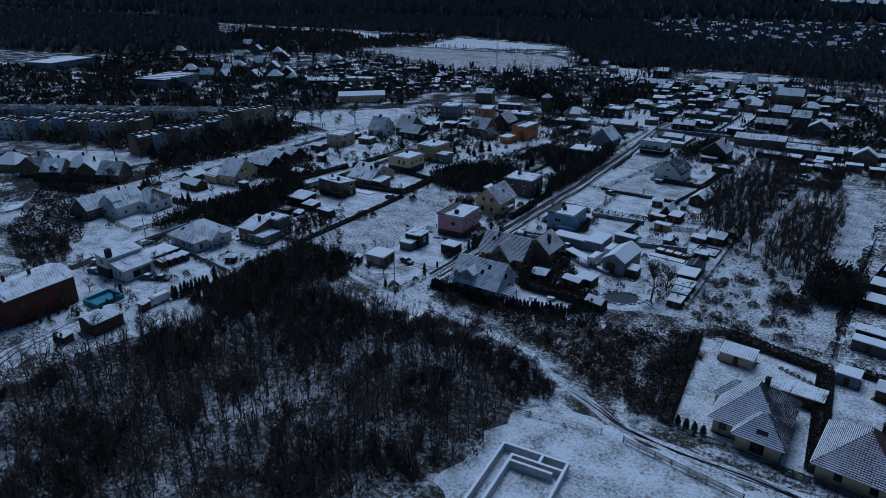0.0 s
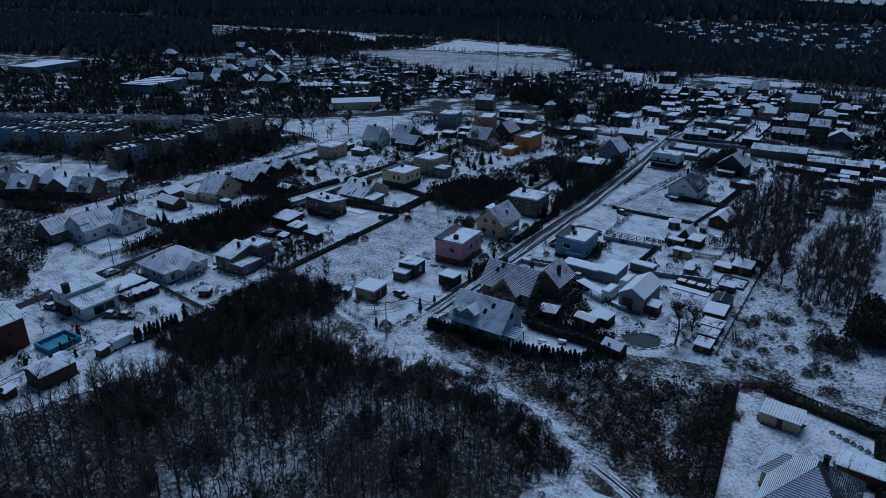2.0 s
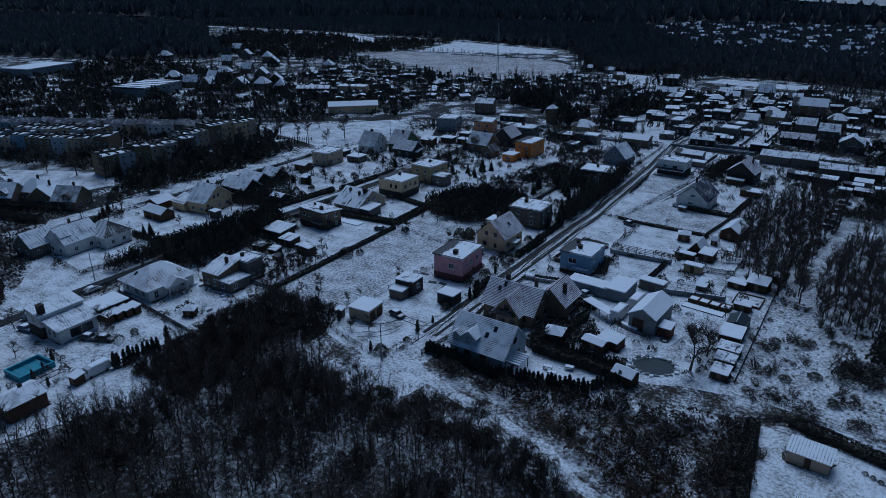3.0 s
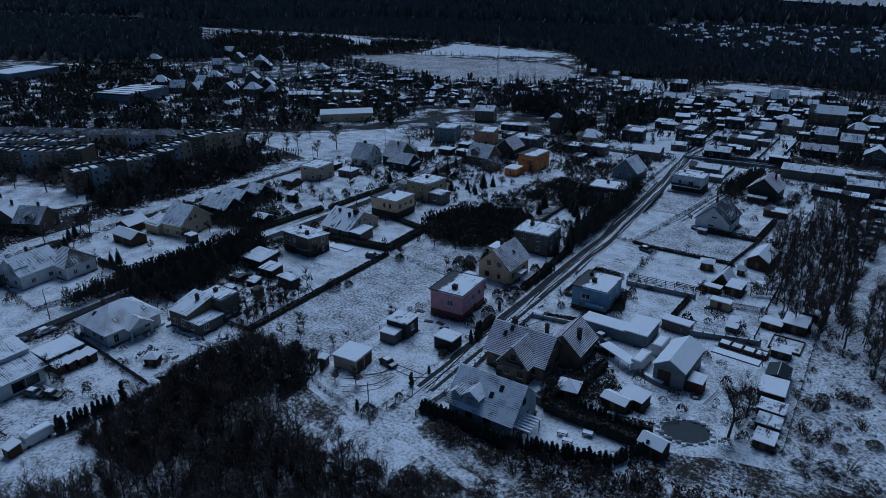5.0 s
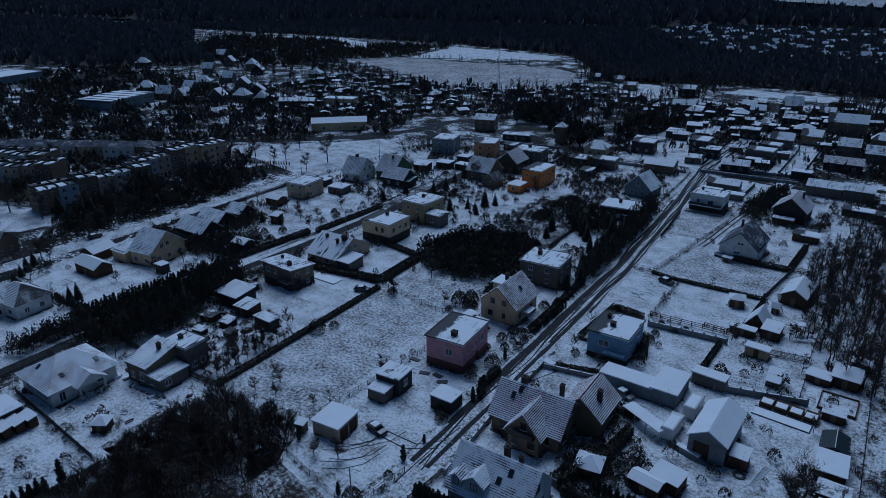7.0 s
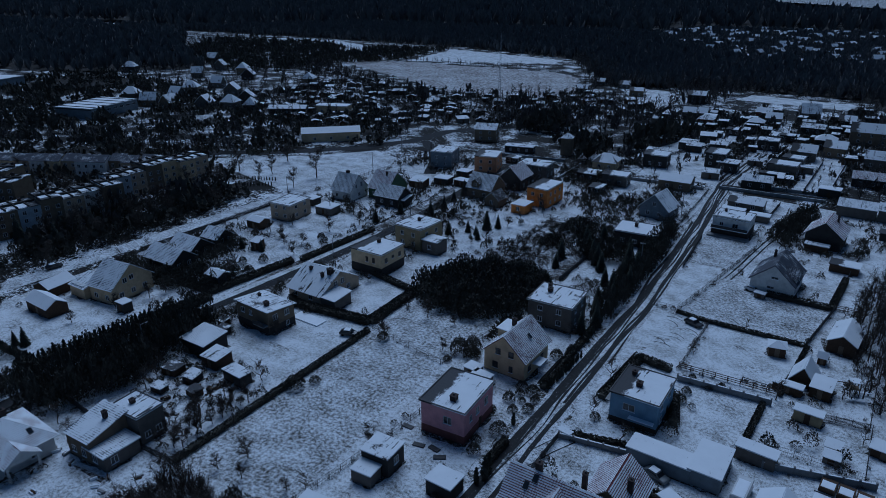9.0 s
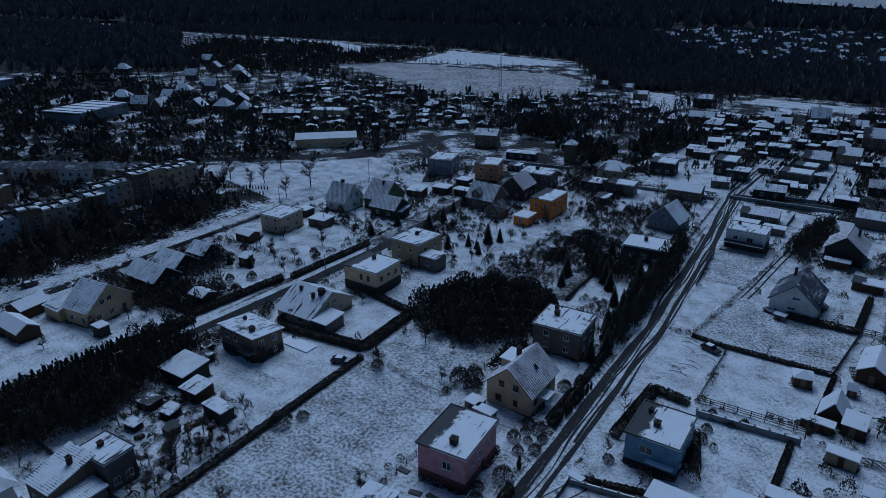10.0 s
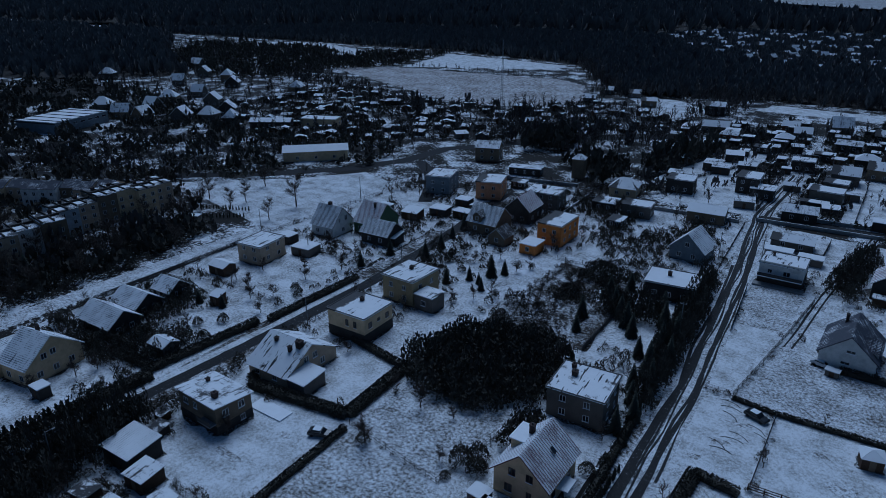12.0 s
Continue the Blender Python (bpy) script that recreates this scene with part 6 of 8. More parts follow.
for i in range(46):
    a = i * 2 * math.pi / 46
    x_, y_ = math.cos(a) * rng.uniform(4.3, 5.1), math.sin(a) * rng.uniform(3.3, 4.0)
    s = rng.uniform(0.18, 0.5)
    part("stone", box(x_ - s, y_ - s * 0.8, -0.05, x_ + s, y_ + s * 0.8, s * 0.9, s * 0.25), M["concrete" if i % 3 else "snow"], t)
car("black car parked in the snowy plot", -77.0, 226.4, -24, "car_black")
car("dark car under snow by the garage", -69.4, 171.0, -20, "car_grey")
car("white car parked before the house", -68.6, 252.6, -20, "car_white")
shed("dustbin shelter in grey boards", -66.6, 249.6, 2.4, 1.4, 1.4, -10, "flat", 0.2, "grey")
shed("white dustbin box by the gate", -86.0, 173.0, 2.2, 1.0, 1.1, -12, "flat", 0.2, "white")
for x, y in ((-63.2, 135.4), (-59.4, 137.6), (-61.6, 133.8)):
    t = thing("garden_table", "snow-topped wooden garden table", "table", x, y, 10, group="garden tables")
    part("tabletop", box(-0.9, -0.5, 0.68, 0.9, 0.5, 0.75), M["wood"], t)
    part("snow", box(-0.88, -0.48, 0.752, 0.88, 0.48, 0.86), M["snow"], t)
    for sx in (-0.8, 0.8):
        for sy in (-0.4, 0.4):
            part("leg", box(sx - 0.05, sy - 0.05, 0, sx + 0.05, sy + 0.05, 0.68), M["wood"], t)
# hedges and fences
thuja_row(-88, 128.0, -70, 127.0, 22, 1.2, 0.8), thuja_row(-70, 127.0, -54, 131.4, 20, 1.15, 0.85), thuja_row(-54, 131.4, -48.5, 139, 10, 1.1, 0.8)
hedge(-69, 140.6, -51.5, 139.6, 2.6, 2.0), hedge(-70.5, 141, -66, 152, 2.8, 2.2), hedge(-66, 152, -64.6, 160, 2.4, 1.6), hedge(-63, 141.6, -50, 144.4, 2.0, 1.4)
thuja_row(-65, 143.4, -49.6, 142.0, 17, 1.0, 0.85), hedge(-74, 166.4, -64.5, 165.6, 1.8, 1.6)
hedge(-82, 230.6, -74, 229.4, 0.8, 0.7), hedge(-74, 229.4, -54, 229, 0.9, 0.8), hedge(-59.2, 186.4, -58.2, 201, 1.2, 0.9), hedge(-65.5, 251.6, -51.2, 251, 1.5, 1.4), hedge(-51, 251, -49.2, 271, 1.6, 1.4)
hedge(-84.5, 187, -83, 205, 1.6, 2.2, "dark garden hedge beside the street"), hedge(-83, 205, -76, 203.8, 1.4, 1.8), hedge(-56, 206, -53.6, 229, 0.8, 0.7)
hedge(-73, 195.6, -70.6, 186, 1.5, 1.6), hedge(-85.6, 173.6, -74.6, 176.2, 1.0, 0.8)
for x, y in ((-73, 202.2), (-71.8, 202.0), (-68, 201.4)):
    dark_bush(x, y, 0.55)
fence(-75, 206, -56, 206, 1.3, "rail"), fence(-74.8, 206.4, -74, 229, 1.4, "wire"), fence(-74, 201.2, -57, 202, 1.5, "wall"), fence(-82, 231.4, -77, 259, 1.4, "wire"), fence(-87.6, 231.6, -82, 231.4, 1.3, "wire")
fence(-54, 188, -41, 188, 1.4, "wire"), fence(-41, 188, -40.6, 203, 1.4, "wire"), fence(-41, 203, -49, 202, 1.5, "picket"), fence(-50, 252, -40, 252, 1.3, "rail"), fence(-41, 203, -40, 232, 1.4, "wire"), fence(-54, 229, -50, 252, 1.5, "picket")
fence(-40, 252, -38, 285, 1.3, "wire"), fence(-49, 271, -47, 290, 1.4, "wire"), fence(-86.6, 134, -88, 160, 1.3, "wall"), fence(-88.2, 126, -87, 134, 1.3, "picket"), fence(-87, 161, -86.8, 172, 1.4, "picket"), fence(-86.8, 172, -74, 174, 1.2, "wall")
fence(-30, 150, -29.5, 200, 1.4, "wire"), fence(-29.5, 200, -28, 240, 1.4, "wire"), fence(-55.4, 182.6, -39.5, 186.4, 1.5, "wall"), fence(-63, 179, -59.4, 186.2, 1.4, "wire"), fence(-87.6, 258, -88.6, 284, 1.4, "picket"), fence(-77, 259, -73, 284, 1.3, "wire")
fence(-60, 140, -47, 150, 1.2, "wire"), fence(-26, 146.4, 1, 144.6, 1.3, "wire"), fence(1.2, 145, 1.4, 172, 1.4, "picket"), fence(1.4, 172, 5.4, 226, 1.4, "picket")
for x, y, s in ((-37, 158, 0.95), (-38.6, 150.4, 1.15), (-24, 195, 0.95), (-37.6, 178, 0.35)):
    big_tree(x, y, s)
for x, y, s in ((-27, 167, 1.5), (-23.4, 174, 1.6), (-28, 159, 1.5), (-24, 191, 1.4), (-24, 160, 1.3), (-19, 165, 1.4), (-14, 171, 1.3), (-26, 152, 1.3), (-20, 152, 1.4), (-12, 158, 1.2), (-16, 180, 1.1), (-30.6, 170, 1.0)):
    bush(x, y, s)
for x, y, s in ((-22, 157, 0.9), (-17, 161, 1.0), (-26, 172, 0.9), (-10, 165, 0.8), (-13, 152, 0.8)):
    dark_bush(x, y, s, 0.6)
# These bushes also stand in for the shadow over the ground beside the porch.
thicket("dark bushes filling the shade between house and hedge", [(-73, 142), (-66, 142), (-63.5, 158), (-68, 160), (-71, 149)], 1.8, 0.7, 47, 1.2)
thicket("black bushes behind the red-roofed house", [(-76, 164), (-65, 167.6), (-64, 163), (-67, 160.4), (-73, 160.6)], 1.6, 0.75, 57, 1.0, DENSE)
thicket("black hedge bushes between two gardens", [(-75, 146.4), (-65, 144.6), (-58.6, 148), (-60.4, 157), (-63.4, 156), (-65, 150)], 1.5, 0.8, 58, 1.1, DENSE)
thicket("dark bramble belt beside the garden hedge", [(-30, 138), (-26, 139.6), (-22.6, 118), (-21.8, 105), (-27, 104), (-28, 120)], 1.5, 0.85, 59, 1.0, SHRUBS + DENSE, "twig", "brushwood")
t = thing("cable_reel", "round wire coil lying in the snow", "coil", -46.4, 159.6)
for i in range(10):
    a = i * math.pi / 5
    part("segment", box(math.cos(a) * 0.8 - 0.25, math.sin(a) * 0.8 - 0.25, 0, math.cos(a) * 0.8 + 0.25, math.sin(a) * 0.8 + 0.25, 0.2, 0.05), M["rail"], t)

# ---- gardens between the streets ----
h = house("low double garage with white flat snowy roof", -109.6, 133.8, 5.6, 5.8, 4, 2.8, wall="beige", skin_mat="tile_thick", over=0.25, name="garage", category="garage", doors=(("e", -1.3, 2.2, 2.2, "wood"), ("e", 1.4, 2.2, 2.2, "wood")))
h = house("grey cube outbuilding with snowy flat roof", -108.6, 150.0, 5.2, 4.8, 3, 3.7, wall="dark", skin_mat="flat_snow", over=0.2, windows=(("e", 0, 1.4),), name="outbuilding", category="outbuilding")
h = house("small block hut with flat snowy roof", -108.8, 145.8, 3.8, 3.0, 3, 2.3, wall="grey", skin_mat="tile_thick", over=0.15, name="outbuilding", category="outbuilding")
h = house("dark garage with flat snowy roof", -96.6, 150.2, 4.6, 3.8, -2, 2.7, wall="dark", skin_mat="tile_thick", over=0.2, name="garage", category="garage")
shed("small flat hut with a white roof", -109.6, 181.4, 3.0, 2.6, 2.0, -6, "flat", 0.2, "grey"), shed("small flat hut with a white roof", -106.6, 179.8, 3.8, 2.0, 2.0, -6, "flat", 0.2, "grey")
car("dark car beneath a snow-dusted roof", -103.0, 137.2, -12, "car_black")
car("black trailer and quad in a snowy yard", -141.6, 180.4, 20, "car_black")
shed("small white box hut beside the wood", -114.2, 130.0, 1.6, 1.4, 2.0, 10, "mono", 0.3, "grey")
for x, y, s in ((-113, 128, 0.9), (-98.2, 121.4, 0.8), (-94.4, 133.4, 1.0), (-94, 139, 0.6), (-92.6, 156, 1.35), (-93, 158, 1.2), (-93.4, 154.6, 0.9), (-95.2, 171, 0.8)):
    thuja(x, y, s)
for x, y, s in ((-96, 122, 1.1), (-94.2, 129, 0.6), (-96.4, 167.6, 1.2), (-95, 146, 0.9), (-97, 178, 0.6), (-95, 179.6, 0.7), (-98.4, 180, 0.7), (-100.5, 173, 0.5), (-96.5, 148, 0.8), (-99, 182.2, 0.9)):
    dark_bush(x, y, s)
thuja_row(-94.4, 184.6, -93.6, 199, 13, 0.62), thuja_row(-95, 206, -95.4, 216, 8, 0.7), thicket("tall dark evergreens in a row beside the street", [(-97.4, 215), (-95, 215), (-93.8, 226), (-93.8, 255), (-96.4, 284), (-99.4, 284), (-99.4, 240)], 1.45, 1.1, 48, 2.2, DENSE), hedge(-94, 160, -94, 166, 1.6, 1.2), hedge(-95.4, 184, -95.8, 214, 1.5, 1.3)
dark_bush(-116.6, 187.4, 1.5, 1.3), dark_bush(-113.4, 187.0, 1.3, 1.2), dark_bush(-114.6, 189.6, 1.4, 1.3), fir(-119, 247, 0.8), fir(-108.4, 247.6, 0.9), fir(-96.6, 245, 0.95, 1.1), fir(-95.6, 236, 0.8, 1.2), fir(-96, 214, 0.7, 1.2), fir(-99.4, 224, 0.7, 1.1), fir(-97.6, 209, 0.7, 1.1), fir(-96.4, 226, 0.75, 1.2), fir(-98.6, 232, 0.85, 1.1), fir(-98.8, 242, 0.8, 1.1), fir(-98, 219, 0.7), fir(-111, 251, 0.85), fir(-106, 244, 0.8), fir(-113.4, 254, 0.9), fir(-102, 236, 0.7)
fir(-170.6, 257, 0.8), fir(-171, 266, 0.7), fir(-173, 283, 0.8), fir(-148.4, 256, 0.85), fir(-146, 259, 0.6), fir(-117.6, 263, 0.7), fir(-113.6, 267, 0.75), fir(-152, 262, 0.5), fir(-156.6, 246, 0.6), fir(-113, 226, 0.45), fir(-110.6, 224, 0.4), fir(-108, 223.4, 0.45), fir(-181, 254, 0.7), fir(-183, 243, 0.6), fir(-172.6, 275, 0.6), fir(-101, 252, 0.9), fir(-103, 259, 0.8), fir(-117.6, 240, 0.6), fir(-97.4, 250, 0.8)
fir(-152.4, 251, 0.55), fir(-149, 250, 0.45), fir(-146.6, 247, 0.5)
# the big dark thicket
thicket("dense black-green thicket behind the meadow", [(-144, 210), (-134, 201), (-122, 200), (-113, 211), (-114, 226), (-124, 233), (-138, 226)], 1.9, 1.6, 31, 1.45)
thicket("tall black thicket along the side street", [(-188, 135), (-187, 114), (-183, 116), (-182.4, 140), (-182, 164), (-184.6, 166), (-186, 150)], 1.5, 1.1, 40, 1.7, DENSE)
thicket("dark garden thicket beside the side street", [(-177.4, 126), (-169, 128), (-165, 142), (-168, 152), (-170, 168), (-177, 166)], 1.5, 1.2, 34, 2.5, DENSE)
thicket("dark evergreen thicket among firs", [(-117, 252), (-110, 247), (-103, 250), (-101, 258), (-108, 262), (-116, 260)], 1.8, 1.1, 35, 2.0, DENSE)
thicket("dark evergreens behind the cream house", [(-113, 194), (-107.6, 196), (-107, 202), (-112, 204)], 1.5, 1.2, 52, 1.8, DENSE)
thicket("dark trees beside the back lane", [(-71.5, 292), (-66, 288), (-60, 318), (-62, 326), (-67, 322)], 1.7, 1.0, 53, 1.9, DENSE)
thicket("black bushes on the weedy plot", [(-129, 266), (-116, 264), (-113, 276), (-128, 280)], 1.9, 1.0, 49, 1.3)
thicket("black bushes on the weedy plot", [(-131, 250), (-122, 250), (-121, 260), (-130, 262)], 2.2, 0.9, 50, 1.2)
thicket("bare brush over the weedy plot", [(-138, 230), (-118, 234), (-116, 262), (-136, 275)], 2.2, 0.8, 51, 1.0, LIGHT_SHRUBS, "twig", "brush")
thicket("dark bushes round the far west houses", [(-221, 178), (-206, 175), (-197, 178), (-199, 190), (-204, 208), (-222, 208)], 2.1, 1.0, 36, 1.4, DENSE)
thicket("black evergreens between two west gardens", [(-213, 173), (-198, 172), (-187, 178), (-187, 192), (-197, 190), (-200, 181), (-209, 178)], 1.7, 0.95, 75, 1.5, DENSE)
thicket("dark bushes along the gravel street", [(-262, 166), (-240, 150), (-236, 210), (-250, 240), (-266, 236)], 3.0, 1.1, 37, 1.5)
thicket("dark bushes between west gardens", [(-186, 214), (-180, 214), (-180, 300), (-190, 300)], 3.2, 0.7, 38, 1.2)
thicket("dark bushes around side-street houses", [(-176, 244), (-150, 244), (-150, 290), (-176, 300)], 4.4, 0.7, 39, 1.2)
thicket("dark weeds and junk between garden huts", [(-168, 137), (-147, 140), (-147, 158), (-168, 160)], 2.6, 0.62, 55, 0.9)
hedge(-138.6, 131.4, -139, 184, 1.1, 1.3, "low dark clipped hedge along the meadow", 0.3), hedge(-164, 184.6, -141, 187, 1.7, 2.4), hedge(-141, 187, -141.4, 205.6, 1.7, 2.6), hedge(-141.4, 206, -158, 209.6, 1.4, 1.6), hedge(-165.6, 186, -166, 200, 1.4, 1.2)
fence(-115.2, 133, -112, 157, 1.3, "wire"), fence(-112, 157, -110.6, 172, 1.3, "wire"), fence(-139, 185.4, -117.4, 181, 1.3, "wire"), fence(-117.4, 181, -113, 206, 1.3, "wire"), fence(-94.4, 120, -92.4, 131, 1.3, "wire"), fence(-112, 124, -96, 120, 1.2, "wire")
fence(-113, 232, -112, 262, 1.4, "picket"), fence(-138.6, 232, -113.6, 231, 1.2, "wire"), fence(-172, 132, -155, 130.4, 1.6, "picket"), fence(-155, 130.4, -139, 131, 1.4, "picket"), fence(-170, 108.6, -138.6, 105.4, 1.3, "picket"), fence(-136.4, 97, -135.8, 106, 1.4, "picket")
fence(-177, 102, -177, 120, 1.3, "picket"), fence(-176.6, 122, -175.6, 160, 1.3, "picket"), fence(-172.6, 200, -171, 232, 1.2, "wire"), fence(-171, 236, -172, 268, 1.3, "wire"), fence(-97, 262, -98, 335, 1.3, "wire"), fence(-138, 276, -113, 277, 1.3, "wire"), fence(-135, 238, -133, 275, 1.3, "wire")
for x, y, s in ((-143, 135, 0.8), (-142, 139, 0.8), (-145.6, 141.4, 0.9), (-148, 137.6, 0.8), (-148, 144, 0.8), (-142.6, 145, 0.85), (-141, 150, 0.9), (-145, 149, 0.8), (-129, 139, 1.0), (-114, 153, 0.9), (-108, 163.4, 0.8), (-155.4, 171.6, 0.9), (-131, 196.6, 1.1), (-124, 197, 0.6), (-150, 238, 0.8), (-146, 242, 0.8), (-156, 205, 0.7), (-120, 186, 0.7),
                (-133.6, 183, 1.2), (-126, 135, 0.7), (-131, 134.4, 0.7), (-118, 137, 0.6), (-104, 128, 0.9), (-108, 126.4, 0.8), (-112, 258, 0.8), (-125, 258, 1.1), (-144, 262, 0.9), (-150, 258, 0.9), (-157, 262, 0.8), (-152, 268, 0.9), (-130, 246, 0.9)):
    fruit_tree(x, y, s)
for i in range(3):
    for k in range(7):
        fruit_tree(-147.2 + i * 2.7 + rng.uniform(-0.5, 0.5), 133.6 + k * 2.6 + rng.uniform(-0.6, 0.6), rng.uniform(0.55, 0.8))
for x, y, s in ((-135, 162, 0.85), (-137.2, 158.6, 1.5), (-134, 183, 1.0), (-117, 183, 0.7)):
    dark_bush(x, y, s)
for i, (x, y, w, d, hh) in enumerate(((-157.4, 156.4, 4.6, 4.2, 2.3), (-148.6, 154.2, 5.4, 2.8, 2.4), (-162.4, 149.4, 3.6, 3.0, 2.0), (-156.6, 149.6, 3.0, 2.6, 1.8), (-152.0, 146.4, 2.6, 2.2, 1.8), (-166.4, 165.6, 2.6, 2.4, 2.0), (-169.6, 168.6, 2.2, 2.0, 2.0), (-159.0, 143.6, 2.8, 2.0, 1.7))):
    shed("cluttered garden hut with patchy snow on its roof", x, y, w, d, hh * (1.0 if i < 2 else 0.72), rng.uniform(-6, 6), rng.choice(("flat", "mono")), 0.4, "dark" if i % 2 else "wood", skin_mat="thin_snow" if i < 2 else "flat_dark", group="garden huts")
for i in range(16):
    x, y = rng.uniform(-168, -146), rng.uniform(136, 158)
    t = thing("timber_pile", "snow-dusted pile of boards and scrap", "timber pile", x, y, rng.choice((0, 90)) + rng.uniform(-20, 20), group="piles in the yard")
    for k in range(3):
        part("board", box(-rng.uniform(0.3, 1.0), -0.3 + k * 0.25, 0.0, rng.uniform(0.3, 1.0), -0.1 + k * 0.25, rng.uniform(0.2, 0.6)), M[rng.choice(("wood", "snow", "wood", "wood_light"))], t)
t = thing("terrace", "paved terrace with snow", "terrace", -154.6, 181.0, -2)
part("slab", box(-4.2, -1.6, 0, 4.2, 1.6, 0.3), M["snow"], t)
# hip-roofed house and its yards
shed("white flat-roofed carport by house", -163.4, 101.6, 6.4, 7.6, 2.8, -1, "flat", 0.2, "dark", name="carport", door_face="")
for i in range(4):
    shed("low lean-to with snowy boards", -158.6 + i * 0.3, 98.6 + i * 2.1, 3.4, 1.5, 1.9, 0, "mono", 0.3, "wood", group="lean-tos", door_face="")
shed("round wooden well house with snowy cone roof", -145.2, 111.4, 2.6, 2.6, 1.7, 30, "hip", 0.8, "wood", name="well_house")
car("old dark car without snow cleared", -151.0, 93.2, 22, "car_black"), car("pale car beside the dark one", -154.4, 91.6, 22, "car_grey")
car("white delivery truck by the thuja row", -140.0, 84.4, -90, "car_white", "van")
thuja_row(-138.8, 87.6, -137.2, 97, 10, 1.1, 1.0), thuja(-137.6, 99.6, 1.3, 1.1), thuja(-136.8, 96.6, 0.8)
for x, y in ((-148, 76), (-150, 79), (-152, 82), (-155.6, 70), (-155, 67.6), (-154.6, 65.2), (-154.2, 63), (-149, 69), (-143.6, 76.6), (-142, 60), (-140.4, 60.6)):
    thuja(x, y, rng.uniform(0.6, 0.9))
fence(-136, 98, -138, 87, 1.3, "picket")
t = thing("pool", "raised swimming pool lined with teal tarpaulin", "pool", -152.4, 77.6, 2)
for q in ((-3.0, -3.6, 3.0, -3.2), (-3.0, 3.2, 3.0, 3.6), (-3.0, -3.2, -2.6, 3.2), (2.6, -3.2, 3.0, 3.2)):
    part("side_wall", box(q[0], q[1], 0, q[2], q[3], 1.3), M["pool_teal"], t)
part("cover", box(-2.6, -3.2, 0.2, 2.6, 3.2, 0.5), M["pool_teal"], t)
for i in range(3):
    part("support_pole", box(-2.59, -2.2 + i * 2.2, 0.9, 2.59, -2.14 + i * 2.2, 0.96), M["metal"], t)
h = house("dark wooden barn with blue snowy roof", -140.2, 69.8, 5.8, 7.2, 0, 3.2, "gable_y", 1.0, "wood", "tile_grey", 0, 0.4, name="barn", category="barn", stacks=((-1, 1, 4.6),))
shed("roofed wooden notice shelter by the lane", -141.6, 46.0, 3.2, 2.0, 2.2, 20, "gable_x", 0.8)
shed("small hut with thuja beside it", -140.8, 61.6, 2.4, 2.2, 1.8, 10, "mono", 0.3), shed("bin hut at the lane", -139.8, 80.4, 2.2, 2.0, 1.9, 5, "mono", 0.3)
big_tree(-157.6, 96.2, 0.55)
for i in range(16):
    x, y = rng.uniform(-160, -140), rng.uniform(112, 128)
    t = thing("timber_pile", "snow-dusted pile of boards and scrap", "timber pile", x, y, rng.uniform(0, 180), group="piles in the yard")
    for k in range(3):
        part("board", box(-rng.uniform(0.3, 0.9), -0.3 + k * 0.25, 0.0, rng.uniform(0.3, 0.9), -0.1 + k * 0.25, rng.uniform(0.2, 0.5)), M[rng.choice(("wood", "snow", "concrete"))], t)
car("dark car parked by the road", -177.5, 100, 92, "car_grey"), car("white car parked by the road", -177.2, 106, 92, "car_white"), car("grey car parked by the road", -176, 90, 90, "car_grey"), car("blue car parked by the road", -170.4, 86, 10, "car_blue")

# ---- west of the side street ----
thuja_row(-222, 133.8, -189, 135.2, 27, 0.85), thuja_row(-188.4, 136, -185.2, 160, 24, 1.05, 1.05), hedge(-185.4, 160, -183.4, 176, 2.2, 2.4)
fir(-199.6, 138.6, 0.62), fir(-201.4, 137.4, 0.5), fir(-229, 141, 0.6), fir(-231, 144, 0.6), fir(-226, 138, 0.5), fir(-196, 205, 0.5), fir(-203, 203.6, 0.55)
hedge(-186, 176, -182.6, 204, 1.6, 2.0), hedge(-181, 206, -178.6, 236, 1.4, 1.6), hedge(-186, 178, -200, 178, 1.8, 2.0)
fence(-213, 113, -190, 110, 1.3, "wire"), fence(-190, 110, -186, 132, 1.3, "picket"), fence(-226, 215, -184, 214, 1.3, "wire"), fence(-225, 246, -180, 244, 1.3, "wire"), fence(-226.6, 186, -225, 246, 1.3, "picket"), fence(-224.6, 246, -219, 300, 1.3, "wire"), fence(-183.4, 122, -183, 168, 1.2, "picket")
for x, y, s in ((-195, 194, 0.8), (-190, 188, 0.9), (-203, 210, 1.0), (-194, 212, 1.0), (-190, 216, 0.9), (-186, 208, 0.9), (-199, 216, 1.0), (-206, 218, 0.9), (-195, 233, 0.9), (-190, 228, 1.0), (-186, 238, 1.0), (-200, 250, 0.9), (-195, 246, 0.9), (-206, 248, 0.8), (-188, 250, 0.9), (-199, 160, 0.9), (-197, 168, 0.9), (-201, 150, 0.7), (-196, 172, 0.8), (-204, 226, 0.9)):
    fruit_tree(x, y, s)
for x, y, s in ((-194, 196, 0.9), (-190, 200, 1.0), (-187, 192, 1.1), (-204, 176, 1.2), (-200, 174, 1.1), (-196, 180, 1.0), (-188, 222, 0.9), (-222, 178, 1.2), (-219, 174, 1.1), (-206, 199, 1.0), (-199, 186, 1.2)):
    dark_bush(x, y, s, 1.2)
